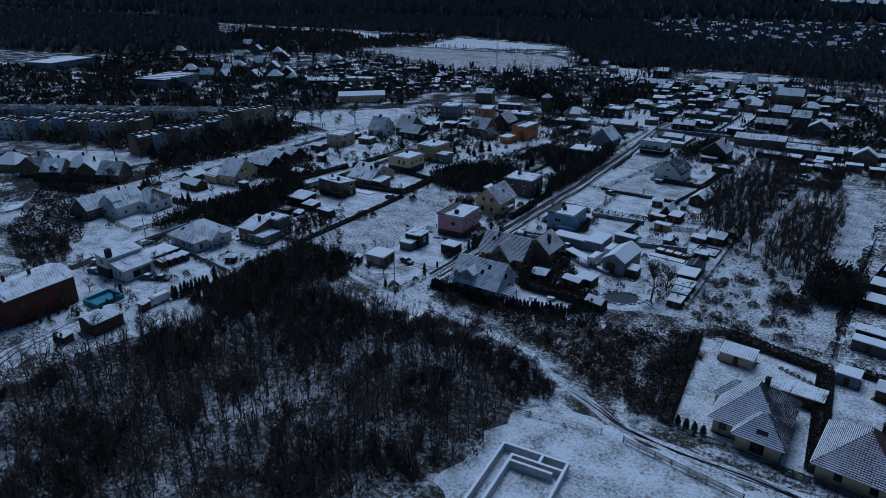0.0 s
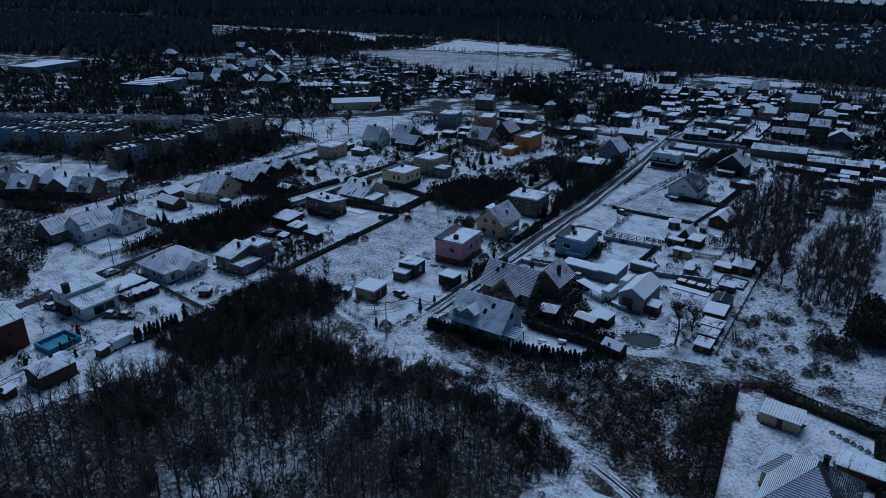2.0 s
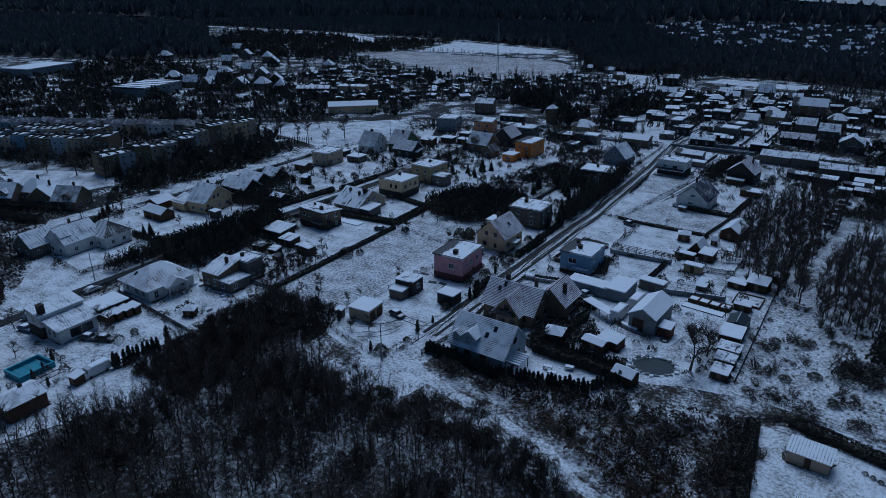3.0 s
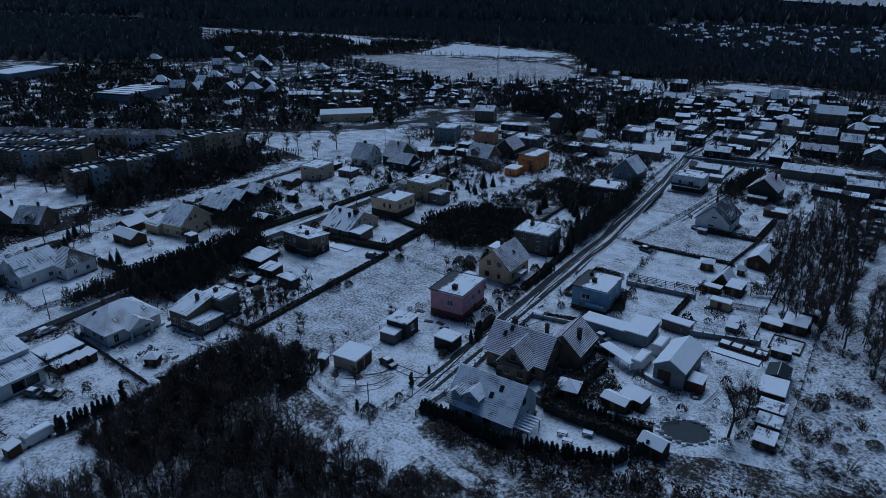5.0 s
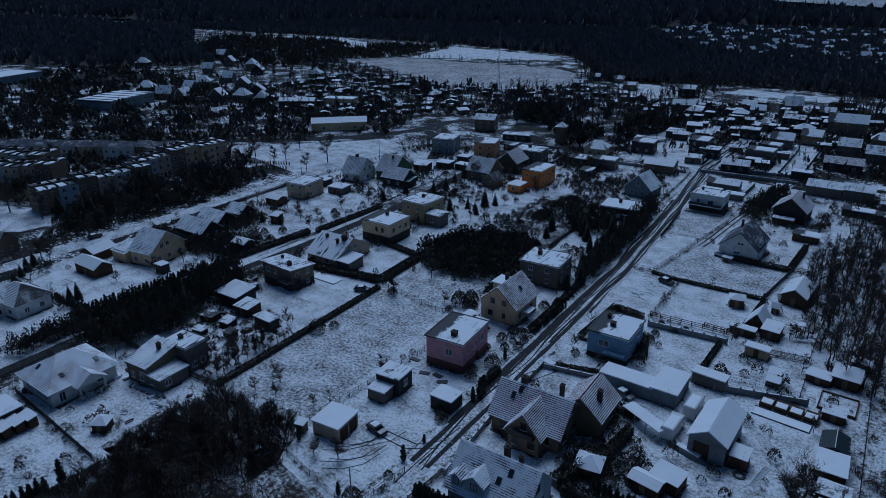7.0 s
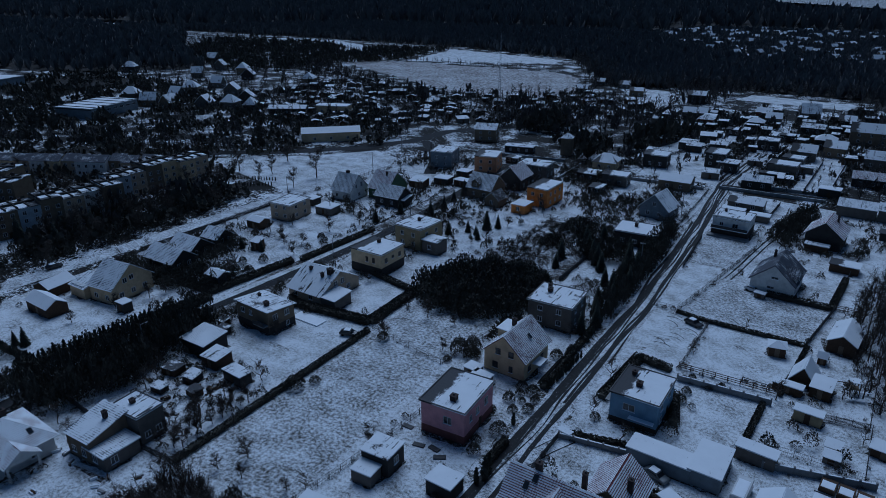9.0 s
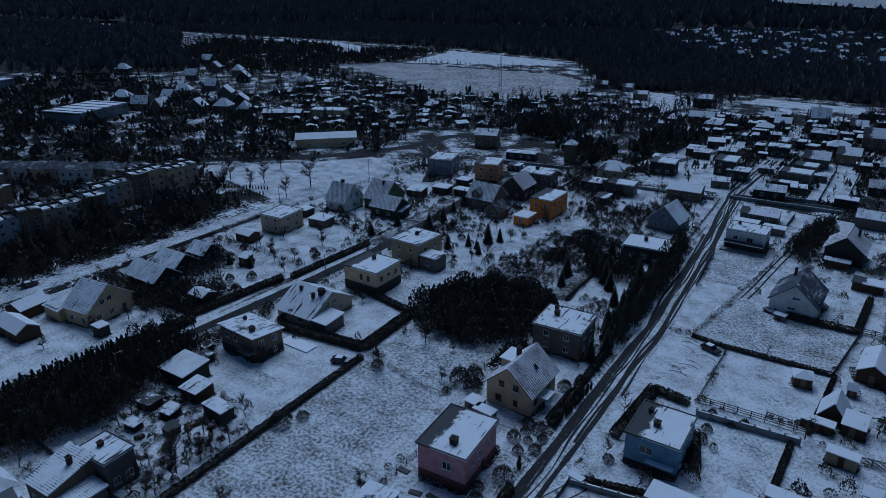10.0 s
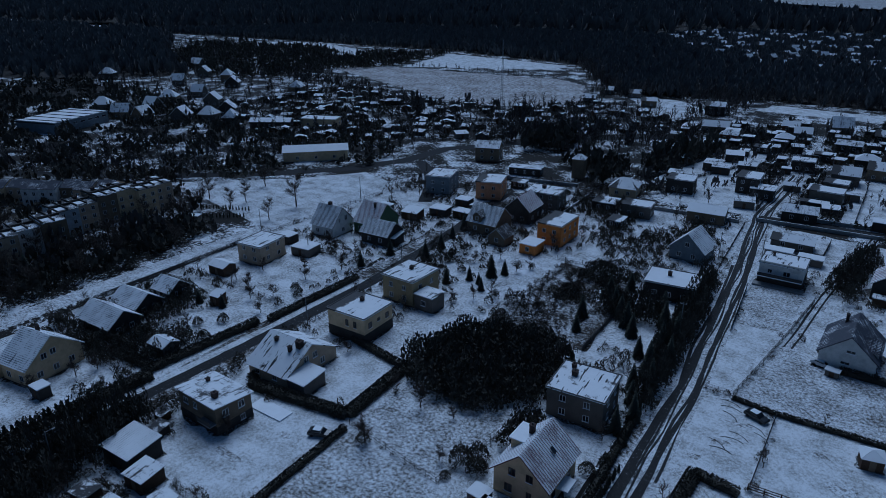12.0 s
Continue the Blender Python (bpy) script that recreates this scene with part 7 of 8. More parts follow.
for i, (x, y, w, d) in enumerate(((-213, 219.6, 6.0, 4.4), (-203, 242, 6.4, 5.6), (-190, 184, 5.0, 4.0), (-198.6, 206, 3.0, 2.6), (-196, 160.6, 3.0, 2.4), (-214, 246, 4.4, 4.0), (-185.6, 262, 4.0, 5.0), (-194, 284, 6.0, 5.0), (-206, 284, 5.0, 5.0), (-188, 292, 6, 5), (-186, 304.6, 5, 4.4), (-179.6, 293, 6.0, 4.0), (-178, 301, 5.0, 3.6))):
    shed("garden shed with white snow on its roof", x, y, w, d, 2.5, rng.uniform(-5, 5), rng.choice(("flat", "gable_x", "mono")), 0.8, rng.choice(("wood", "dark", "grey")), group="garden sheds")
for x, y, s in ((-238, 165, 0.8), (-241, 178, 0.8), (-232, 135, 0.7), (-235, 148, 0.8), (-228, 147, 0.7), (-244, 184, 0.9), (-253, 200, 0.9), (-239, 224, 0.9), (-254, 258, 0.85), (-264, 284, 0.9), (-255, 266, 0.85), (-262, 240, 0.9), (-248, 212, 0.9), (-241, 196, 0.9)):
    big_tree(x, y, s)
planted("tree", BIG_TREES, "lone round-crowned bare tree on the snowy verge", "tree", -236, 272, 1.2), planted("tree", BIG_TREES, "small lone bare tree on the verge", "tree", -234, 257, 0.8)
thuja_row(-262, 243, -243, 254, 20, 0.5), thuja_row(-266, 252, -247, 260, 18, 0.5)
shed("small white-roofed beige kiosk", -259, 236, 4.0, 3.4, 2.4, 20, "flat", 0.2, "beige"), shed("small white-roofed beige kiosk", -254, 243, 3.4, 2.4, 2.2, 20, "flat", 0.2, "beige")
for x, y, w, d in ((-22, 297, 4, 3), (-16.6, 300, 5, 3), (-11, 303, 4, 3.4), (-6, 307, 6, 4), (-17, 311, 6, 3), (2, 303, 5, 4), (7, 312, 8, 6), (9, 298, 5, 3.4), (4, 330, 9, 7), (-10, 334, 7, 5)):
    shed("yard building with snow on its flat roof", x, y, w, d, rng.uniform(2.2, 3.2), rng.uniform(-6, 8), rng.choice(("flat", "mono", "gable_x")), 0.7, rng.choice(("dark", "wood", "grey")), skin_mat=rng.choice(("tile_thick", "thin_snow")), group="yard buildings")
thicket("round dark tree clump at the meadow's end", [(-15, 286), (-9, 285), (-8, 291), (-13, 292)], 1.5, 1.3, 56, 1.8, DENSE)
car("dark car parked beside the gravel street", -236.4, 165.4, 80, "car_black")
# dark scrub south-west
thicket("dry brown scrub on the south-west slope", [(-272, 132), (-236, 98), (-214, 84), (-192, 90), (-206, 104), (-230, 114), (-246, 138)], 2.6, 1.3, 33, 1.0, LOW_SHRUBS, "twig", "scrub")
patch("scrub_ground", [(-275, 135), (-240, 98), (-214, 84), (-190, 90), (-206, 105), (-230, 115), (-250, 140)], "scrub", 0.016, 2.0, "dark scrub ground with patchy snow")
for x, y, w, d, rot, kind, mat, lab in ((-249, 142, 9, 9, 24, "gable_x", "tile_dark", "white house with dark dormers in a snowy roof"), (-258.5, 138.5, 10, 8, 28, "gable_y", "tile_thick", "white house with broad snowy gables"), (-269, 140, 8, 8, 22, "hip", "tile_thick", "white house with a snowy hip roof"),
                                       (-272.6, 132, 8, 9, 30, "gable_x", "tile_grey", "white house with many snowy roof planes"), (-286, 131, 10, 10, 26, "gable_y", "tile_slate", "white house with a half-bare dark roof"), (-299, 128, 10, 10, 24, "hip", "tile_thick", "white house with steep snowy roof")):
    house(lab, x, y, w, d, rot, 3.4, kind, 3.9, "tan", mat, 0, 0.5, auto=1, stacks=((1, 1, 8.2),), dormers=(("s", 1.2, 2.8, 3.2),) if kind == "gable_x" else ())
hedge(-275, 124, -246, 136, 2.6, 3.0), hedge(-262, 120, -240, 126, 2.4, 3.0)
pole("concrete street lamp post at the street's end", -93.6, 119.4, 9.0, True, 20)
for x, y in ((-97, 250), (-99, 300), (-88, 300)):
    pole("concrete power pole beside the street", x, y, 8.5, False, 0)
for x, y in ((-172.5, 150), (-171.4, 209), (-171, 246), (-183, 110), (-227, 247), (-223, 292), (-230, 322), (-202, 242)):
    pole("street lamp on a tall post", x, y, 8.0, True, 90, "street_lamp")

# ---- big house plot by the path ----
hedge(-24.6, 138.6, -21.6, 104, 1.8, 2.2), hedge(-19, 142.4, 0.6, 137.4, 1.8, 2.4), hedge(0.8, 137, 2.4, 104, 2.0, 2.8)
fence(-21.6, 103.6, 2, 101.4, 1.2, "picket", 2.6), fence(-24, 140.6, -19, 142.8, 1.3, "picket"), fence(2.6, 101.6, 22, 99.6, 1.2, "picket", 2.6), fence(-26, 95, -6, 91.6, 1.1, "rail", 3.0), fence(-47, 92, -30, 95, 1.1, "wire", 4)
for i in range(4):
    planted("thuja", COLUMNS, "low rounded clipped thuja at the drive", "conifer", -19.6 + i * 1.5, 105.0 - i * 0.2, 1.1, 0.55, group="clipped thujas")
for i in range(8):
    dark_bush(-7 + i * 1.1, 134.4 - i * 0.5, 0.35), dark_bush(-0.6 + rng.uniform(-0.3, 0.3), 130 - i * 1.1, 0.3)
shed("flat-roofed garden store at the fence", 4.6, 136.4, 4.0, 3.6, 2.4, -6, "flat", 0.2, "pale_blue")
shed("long store under white snow", 7.4, 152.0, 6.4, 3.0, 2.4, -8, "flat", 0.2, "grey"), shed("long store under white snow", 8.0, 157.0, 7.0, 3.2, 2.6, -8, "flat", 0.2, "dark")
shed("garden hut with white roof", 12, 134, 5, 4, 2.4, -8, "gable_x", 0.8), shed("garden hut with white roof", 13, 166, 5, 4, 2.4, -8, "gable_x", 0.8)
shed("snowy lean-to by the fence", 8, 175, 6, 3.5, 2.4, -8, "mono", 0.6), shed("snowy lean-to by the fence", 9, 186, 6, 4, 2.4, -8, "mono", 0.6), shed("snowy lean-to by the fence", 11, 197, 5, 4, 2.4, -8, "mono", 0.6)
hedge(5, 140.6, 24, 138, 1.6, 1.4), hedge(4, 176, 12, 215, 2.2, 2.0)
# the clumps of trees on the rough meadow
GROVE_A = [(-47, 246), (-43, 214), (-36, 200), (-27, 192), (-23, 204), (-24, 232), (-20, 258), (-25, 288), (-34, 288), (-42, 268)]
GROVE_B = [(-22, 196), (-19, 182), (-9, 181), (-4, 196), (-3, 246), (-13, 252), (-20, 230)]
for n, g in enumerate((GROVE_A, GROVE_B)):
    stand, joined = spots(g, 3.2, 41 + n), []
    for i, (x, y) in enumerate(stand):
        if i < 50:
            planted("tree", TREES, "slender bare tree in a loose grove", "tree", x, y, rng.uniform(0.7, 1.15), group="trees of the grove")
        else:
            k, m = rng.randrange(6), pose(x, y, 0, 0, 0, rng.uniform(0, 360)) @ Matrix.Scale(rng.uniform(0.7, 1.15), 4)
            joined += [(TREES[k][0], m), (TREES[k][1], m)]
    merged("grove", "slender bare trees of a loose grove", "trees", joined, M["twig"])
    thicket("bare brushwood under the grove", g, 2.8, 1.05, 42 + n, 1.2, SHRUBS, "twig", "brushwood")
thicket("tall black-green thicket on the meadow", [(-6, 171), (3, 171), (4.6, 184), (-3, 187), (-7, 180)], 1.5, 1.9, 46, 1.5, DENSE)
thicket("low dark evergreen bushes on the meadow", [(-15, 163), (-7, 161), (-5, 170), (-12, 172)], 1.8, 1.1, 54, 1.0, DENSE)
thicket("black evergreen bushes by the meadow", [(-20, 268), (-10, 268), (-8, 279), (-18, 281)], 1.8, 1.2, 44, 1.2, DENSE)
for i, (x, y, s) in enumerate(((-27, 168.6, 4.6), (-20.7, 174, 4.6), (-26, 158, 4), (-23.7, 149.7, 4), (-27, 148.5, 3), (-10.5, 167, 6.4), (-11.3, 155, 5), (-17, 147.4, 5.4), (-8.5, 147.6, 4.4), (-21, 149, 3), (-6.4, 164, 4), (-14, 177, 4), (-22, 163.5, 2.6), (-9.6, 184, 3.4), (-22, 191.5, 3))):
    thicket("round clump of dry bushes on the meadow", [(x - s / 2, y - s * 0.35), (x, y - s / 2), (x + s / 2, y - s * 0.3), (x + s * 0.45, y + s * 0.4), (x - s * 0.4, y + s * 0.45)], 1.1, 0.62, 300 + i, 0.9, SHRUBS + DENSE, "twig", "bush_clump")
thicket("dry leafless stalks over the rough meadow", [(-31, 148), (-4, 148), (2, 196), (-30, 196)], 2.6, 0.42, 45, 0.8, LIGHT_SHRUBS, "twig", "scrub")
cars = ((-23, 262), (-22.4, 268), (-22, 274), (-21.4, 280), (-21, 286), (-24, 256))
for x, y in cars:
    car("snow-covered parked car among the trees", x, y, -10 + rng.uniform(-8, 8), rng.choice(("car_grey", "car_white", "car_black")))

# ---- terraced housing estate ----
COLS = ("beige", "pale_plaster", "cream", "white", "tan", "beige", "blue", "pale_plaster")


def terrace(x, y, ang, n, height, depth, roof, skin_mat, label, seed):
    r = random.Random(seed)
    for i in range(n):
        s = i * 6.6
        cx, cy = x + math.cos(radians(ang)) * s, y + math.sin(radians(ang)) * s
        k = r.choice((0.0, 0.0, 1.4, 2.4))
        cx, cy = cx - math.sin(radians(ang)) * k, cy + math.cos(radians(ang)) * k
        hh = height + (r.choice((0.0, 0.0, 0.6, 1.3)) if roof == "flat" else 0.0)
        h = house(label, cx, cy, 6.56, depth, ang, hh, roof, 2.0, COLS[r.randrange(8)], skin_mat, 0, 0.05, group="terraced houses", name="terraced_house", category="terraced house",
                  windows=tuple((f, a, z, 1.2, 1.4) for f in "s" for a in (-1.6, 1.6) for z in (1.0, 3.8, 6.4) if z + 1.5 < hh), doors=(("s", 0, 1.0, 2.1),))
        if roof == "flat":
            part("roof_parapet", box(-3.2, -0.3, hh + 0.224, 3.2, 0.3, hh + 0.9), M["dark"], h)
            for px in (-3.2, 0.0):
                part("party_wall", box(px, -depth / 2 + 0.1, hh + 0.226, px + 0.28, depth / 2 - 0.1, hh + 0.75), M["dark"], h)
            part("snow_sheet", box(-2.8, r.uniform(-depth * 0.45, -depth * 0.3), hh + 0.225, -0.1, r.uniform(-1.2, -0.4), hh + 0.3, 0.03), M["snow"], h)
            chimney(h, r.uniform(-2, 2), r.uniform(1, 3), hh, hh + 1.3, 0.9)


terrace(-276, 172, 80, 6, 8.6, 11, "flat", "flat_dark", "three-storey terraced house with dark flat roof", 1)
terrace(-281, 214, 84, 6, 8.6, 11, "flat", "flat_dark", "three-storey terraced house with dark flat roof", 2)
terrace(-372, 152, 28, 13, 8.8, 10, "flat", "flat_dark", "three-storey terraced house with coloured front", 3)
terrace(-346, 178, 28, 6, 10.5, 10, "flat", "flat_dark", "tall pale terraced house with flat roof", 4)
terrace(-420, 176, 27, 22, 6.2, 9, "gable_x", "tile_slate", "terraced house with grey pitched roof", 5)
terrace(-420, 128, 27, 8, 8.6, 10, "flat", "flat_dark", "three-storey terraced house with coloured front", 6)
patch("estate_ground", [(-440, 110), (-262, 165), (-258, 262), (-300, 272), (-440, 200)], "scrub", 0.014, 1.0, "worn ground of the housing estate")
for x, y in ((-262, 196), (-260, 216), (-264, 232), (-290, 200), (-300, 180), (-320, 166), (-256, 184), (-295, 262), (-310, 252), (-330, 205), (-345, 195), (-262, 252), (-270, 262), (-256, 240), (-252, 232), (-248, 205), (-262, 178), (-268, 166), (-285, 164), (-300, 160)):
    planted("tree", BIG_TREES, "broad bare tree among terraced houses", "tree", x, y, rng.uniform(0.8, 1.2), group="estate trees")
for x, y in ((-268, 172), (-262, 176), (-258, 190), (-254, 176), (-262, 206), (-264, 224), (-258, 228), (-266, 184)):
    fir(x, y, rng.uniform(0.7, 1.1))

# ---- the wood in front ----
places = spots(WOOD, 2.3, 5)
random.Random(3).shuffle(places)
for x, y in places[:130]:
    planted("tree", TREES, "bare leafless deciduous tree in a dense wood", "tree", x, y, rng.uniform(0.6, 1.05), group="trees of the wood")
THIN = [bare_tree(rng.uniform(7.5, 12), 2.9, 82, 240 + i, 0.12, 0.6, 1.5, sides=4) for i in range(6)]
rest = []
for x, y in places[130:1350]:
    i = rng.randrange(6)
    m = pose(x, y, 0, 0, 0, rng.uniform(0, 360)) @ Matrix.Scale(rng.uniform(0.5, 1.0), 4)
    rest += [(THIN[i][1], m), (THIN[i][0], m)]
merged("wood_trees", "dense bare saplings filling the wood", "trees", rest, M["twig"])
under = [(LOW_SHRUBS[rng.randrange(3)], pose(x, y, 0, 0, 0, rng.uniform(0, 360)) @ Matrix.Scale(rng.uniform(0.4, 0.9), 4)) for x, y in spots(WOOD, 2.6, 11)]
for x, y in spots(WOOD, 1.9, 13):
    if noise.noise(Vector((x * 0.055, y * 0.055, 1.2))) + 0.35 * noise.noise(Vector((x * 0.2, y * 0.2, 6.1))) > 0.2:
        s = rng.uniform(0.8, 1.5)
        under.append((rng.choice(SHRUBS), pose(x, y, 0, 0, 0, rng.uniform(0, 360)) @ Matrix.Diagonal((s, s, s * rng.uniform(1.0, 2.0), 1))))
merged("wood_undergrowth", "dark bare undergrowth on the wood floor", "undergrowth", under, M["twig"])
scrubs = [((SHRUBS + LOW_SHRUBS * 2)[rng.randrange(9)], pose(x, y, 0, 0, 0, rng.uniform(0, 360)) @ Matrix.Scale(rng.uniform(0.5, 1.0), 4)) for x, y in spots(BRUSH, 1.8, 12)]
merged("brushwood", "dry brown brushwood beside the path", "brush", scrubs, M["brush"])

for i, (x, y, s) in enumerate(((-40.5, 131, 5), (-36, 126, 4), (-34, 132, 4), (-36, 119, 7), (-25.4, 124, 6.4), (-23, 130, 4.4), (-27, 119, 5.4), (-41, 117, 4), (-39.6, 122.7, 4), (-77.6, 110.4, 6.4), (-92, 103, 5), (-70.7, 106, 7), (-86, 108.8, 4.4), (-67.7, 115, 4), (-79.5, 102, 5), (-77.6, 92, 6), (-61.8, 108.4, 4), (-55.8, 110, 4), (-51, 107.8, 4), (-64.7, 108, 4), (-63, 96, 6), (-100, 92, 8), (-110, 100, 8), (-96, 70, 7), (-112, 74, 7))):
    thicket("dark clump of brushwood at the wood's edge", [(x - s / 2, y - s * 0.35), (x, y - s / 2), (x + s / 2, y - s * 0.3), (x + s * 0.45, y + s * 0.4), (x - s * 0.4, y + s * 0.45)], 1.2, 0.8, 340 + i, 1.0, SHRUBS + DENSE, "twig", "brushwood")

# ---- far woods ----
def far_tree(seed):
    """A distant crown: ragged upright blades of twigs round a trunk."""
    r = random.Random(seed)
    vs, fs = [], []
    hgt = 11.0
    for i in range(12):
        a = r.uniform(0, 6.28)
        q = r.uniform(0.2, 1.0)
        b = Vector((math.cos(a), math.sin(a), 0)) * r.uniform(0, 1.0)
        e = Vector((math.cos(a) * 3.6 * q, math.sin(a) * 3.6 * q, hgt * (1.0 - 0.4 * q * q) * r.uniform(0.85, 1.0)))
        k = len(vs)
        s = Vector((-math.sin(a), math.cos(a), 0)) * r.uniform(0.9, 2.0)
        m = b.lerp(e, 0.7) + Vector((math.cos(a), math.sin(a), 0)) * r.uniform(0.2, 1.0)
        vs += [tuple(b), tuple(m + s), tuple(e), tuple(m - s)]
        fs += [(k, k + 1, k + 2), (k, k + 2, k + 3)]
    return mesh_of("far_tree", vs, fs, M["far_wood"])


FAR = [far_tree(200 + i) for i in range(5)]


CLEAR = ([(-900, 3300), (-560, 2150), (-330, 1900), (-240, 1560), (-100, 1420), (160, 1380), (500, 3300)], [(-1330, 840), (-1290, 890), (-1070, 765), (-1105, 725)], [(-1410, 1050), (-1400, 1090), (-1310, 1130), (-1305, 1090)])


def far_wood(label, poly, gap, size, seed, floor=True, keep=None):
    pts = [q for q in spots(poly, gap, seed, keep) if not any(inside(*q, c) for c in CLEAR)]
    r = random.Random(seed)
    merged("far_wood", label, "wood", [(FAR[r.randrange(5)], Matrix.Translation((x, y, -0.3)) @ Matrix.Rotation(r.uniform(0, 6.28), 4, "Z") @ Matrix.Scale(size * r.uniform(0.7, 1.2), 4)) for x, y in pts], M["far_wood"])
    if floor:
        patch("wood_ground", poly, "dark_floor", 0.03, 6, "dark floor of the far wood")


far_wood("dark bare wood beyond the fields", [(-1000, 760), (-700, 760), (-450, 745), (-300, 700), (-215, 560), (-160, 590), (-190, 760), (-330, 1000), (-800, 1000)], 7.0, 1.0, 21)
far_wood("dark bare wood beside the village", [(-215, 560), (-130, 585), (-60, 580), (20, 560), (60, 640), (-60, 740), (-190, 760)], 7.0, 1.0, 22)
far_wood("dark wood along the skyline", [(-2400, 900), (-1000, 800), (-800, 1000), (-330, 1000), (-300, 1150), (60, 1150), (100, 1700), (-400, 2300), (-1400, 2300), (-2600, 1500)], 24.0, 2.5, 23)
far_wood("dark wood beyond the western estate", [(-1400, 250), (-640, 400), (-560, 480), (-700, 560), (-820, 660), (-1000, 760), (-1700, 760)], 12.0, 1.3, 24)

thicket("bare saplings between the wood and the path", [(-69, 111.6), (-57, 110.6), (-44, 104), (-40.6, 100.4), (-47, 94), (-58, 102), (-67, 104)], 1.7, 1.15, 80, 1.6, SHRUBS, "twig", "brushwood")
thicket("dark scrub beside the trodden path", [(-64, 118.6), (-48, 113), (-36, 106.4), (-26, 101.6), (-24, 108), (-36, 118), (-44, 124), (-60, 122.4)], 2.6, 1.05, 81, 1.2, SHRUBS + DENSE, "brush", "brushwood")
thicket("dark scrub on the slope beyond the side street", [(-217, 87), (-202, 97), (-189, 90), (-186, 86), (-186, 76), (-198, 79)], 2.0, 1.1, 85, 1.2, SHRUBS, "twig", "scrub")
thicket("black brush behind the fenced plot", [(-137, 89.4), (-134.9, 95.5), (-138, 112), (-118, 103), (-115, 87.4), (-122.2, 87)], 1.7, 1.15, 82, 1.3, SHRUBS, "twig", "brushwood")
thicket("dark evergreens between house and side street", [(-174, 164), (-173.4, 178), (-172.6, 190), (-170, 190), (-169, 178), (-167.7, 168)], 1.7, 0.85, 83, 1.2, DENSE)
thicket("dark bushes beside the snowy street verge", [(-191, 163), (-193.4, 177.5), (-192.9, 189), (-189.4, 187.9), (-186.4, 172.7), (-186.4, 163)], 2.1, 0.9, 84, 1.3, SHRUBS + DENSE)
EDGE = [(-139, 112), (-136, 130), (-117, 132), (-111, 122), (-122, 110), (-133, 104)]
thicket("black brushwood at the wood's edge", EDGE, 1.5, 1.3, 26, 1.3, SHRUBS, "twig", "brushwood")
thicket("dark brush round the street's end", [(-100, 116), (-84, 112), (-76, 116), (-66, 114), (-66, 108), (-80, 104), (-98, 106)], 2.4, 1.2, 27, 1.0, SHRUBS, "twig", "brushwood")
thicket("dark brush below the thuja hedge", [(-86, 126), (-70, 125), (-54, 130), (-47, 136), (-44, 128), (-58, 122), (-78, 121.5)], 2.0, 1.1, 28, 1.3, SHRUBS + DENSE, "twig", "brushwood")
thicket("dark brush beside the lane", [(-139, 106), (-134, 109), (-122, 112), (-112, 100), (-118, 88), (-134, 87), (-136, 97)], 1.6, 1.15, 29, 1.3, SHRUBS, "twig", "brushwood")

# ---- growth along fences and in gardens ----
def free(x, y, pad=0.8):
    return all(abs(x - bx) > br + pad or abs(y - by) > br + pad for bx, by, br in BUILT)


BUILT += [(-45.2, 148.0, 5), (-154.2, 77, 5), (-63, 164, 4), (-58, 169, 5)]
r = random.Random(91)
growth = []
for x0, y0, x1, y1 in FENCES:
    n = int(math.hypot(x1 - x0, y1 - y0) / 1.3)
    for i in range(n):
        if r.random() < 0.5:
            f = (i + r.random()) / n
            x, y = x0 + (x1 - x0) * f + r.gauss(0, 0.45), y0 + (y1 - y0) * f + r.gauss(0, 0.45)
            if free(x, y, 0.2):
                growth.append(((LIGHT_SHRUBS + THICKET)[r.randrange(8)], pose(x, y, 0, 0, 0, r.uniform(0, 360)) @ Matrix.Scale(r.uniform(0.2, 0.5), 4)))
merged("fence_growth", "weeds and low bushes along the fences", "bushes", growth, M["twig"])
growth, twiggy = [], []
GARDENS = ([(-174, 122), (-98, 130), (-96, 335), (-172, 335)], [(-228, 92), (-184, 92), (-184, 320), (-224, 318)], [(-86, 130), (-32, 148), (-32, 330), (-90, 338)], [(-174, 64), (-143, 64), (-142, 120), (-174, 120)], [(-225, 316), (-160, 338), (-100, 338), (-102, 300), (-180, 300)])


def clumps(poly, gap, seed, level, trees=0.12, near=0.22, size=0.75, bare=0.55, protos=None):
    """Dark bushes that stand in clumps and close to buildings, and a few bare saplings among them."""
    for x, y in spots(poly, gap, seed):
        if any(inside(x, y, q) for q in OPEN_LAND) or abs(x + 91) < 5 or abs(x + 178) < 4.0 or abs(x + 0.32 * (y - 261) * -1 + 78) < 2.6 and x > -84 and y > 243:
            continue
        gapless = min((max(abs(x - bx), abs(y - by)) - br for bx, by, br in BUILT), default=9)
        if gapless < 0.0:
            continue
        thick = noise.noise(Vector((x * 0.075, y * 0.075, 8.3))) + 0.5 * noise.noise(Vector((x * 0.21, y * 0.21, 2.7))) > level
        if not thick and not (gapless < 2.4 and r.random() < near):
            continue
        m = pose(x, y, 0, 0, 0, r.uniform(0, 360))
        if r.random() > trees:
            s = size * r.uniform(0.45, 1.1)
            p = LIGHT_SHRUBS[r.randrange(4)] if r.random() < bare else r.choice(protos or THICKET + DENSE)
            growth.append((p, m @ Matrix.Diagonal((s, s, s * r.uniform(0.8, 1.7), 1))))
        else:
            k, q = r.randrange(4), m @ Matrix.Scale(r.uniform(0.7, 1.4), 4)
            twiggy.extend([(SAPLING[k][0], q), (SAPLING[k][1], q)])


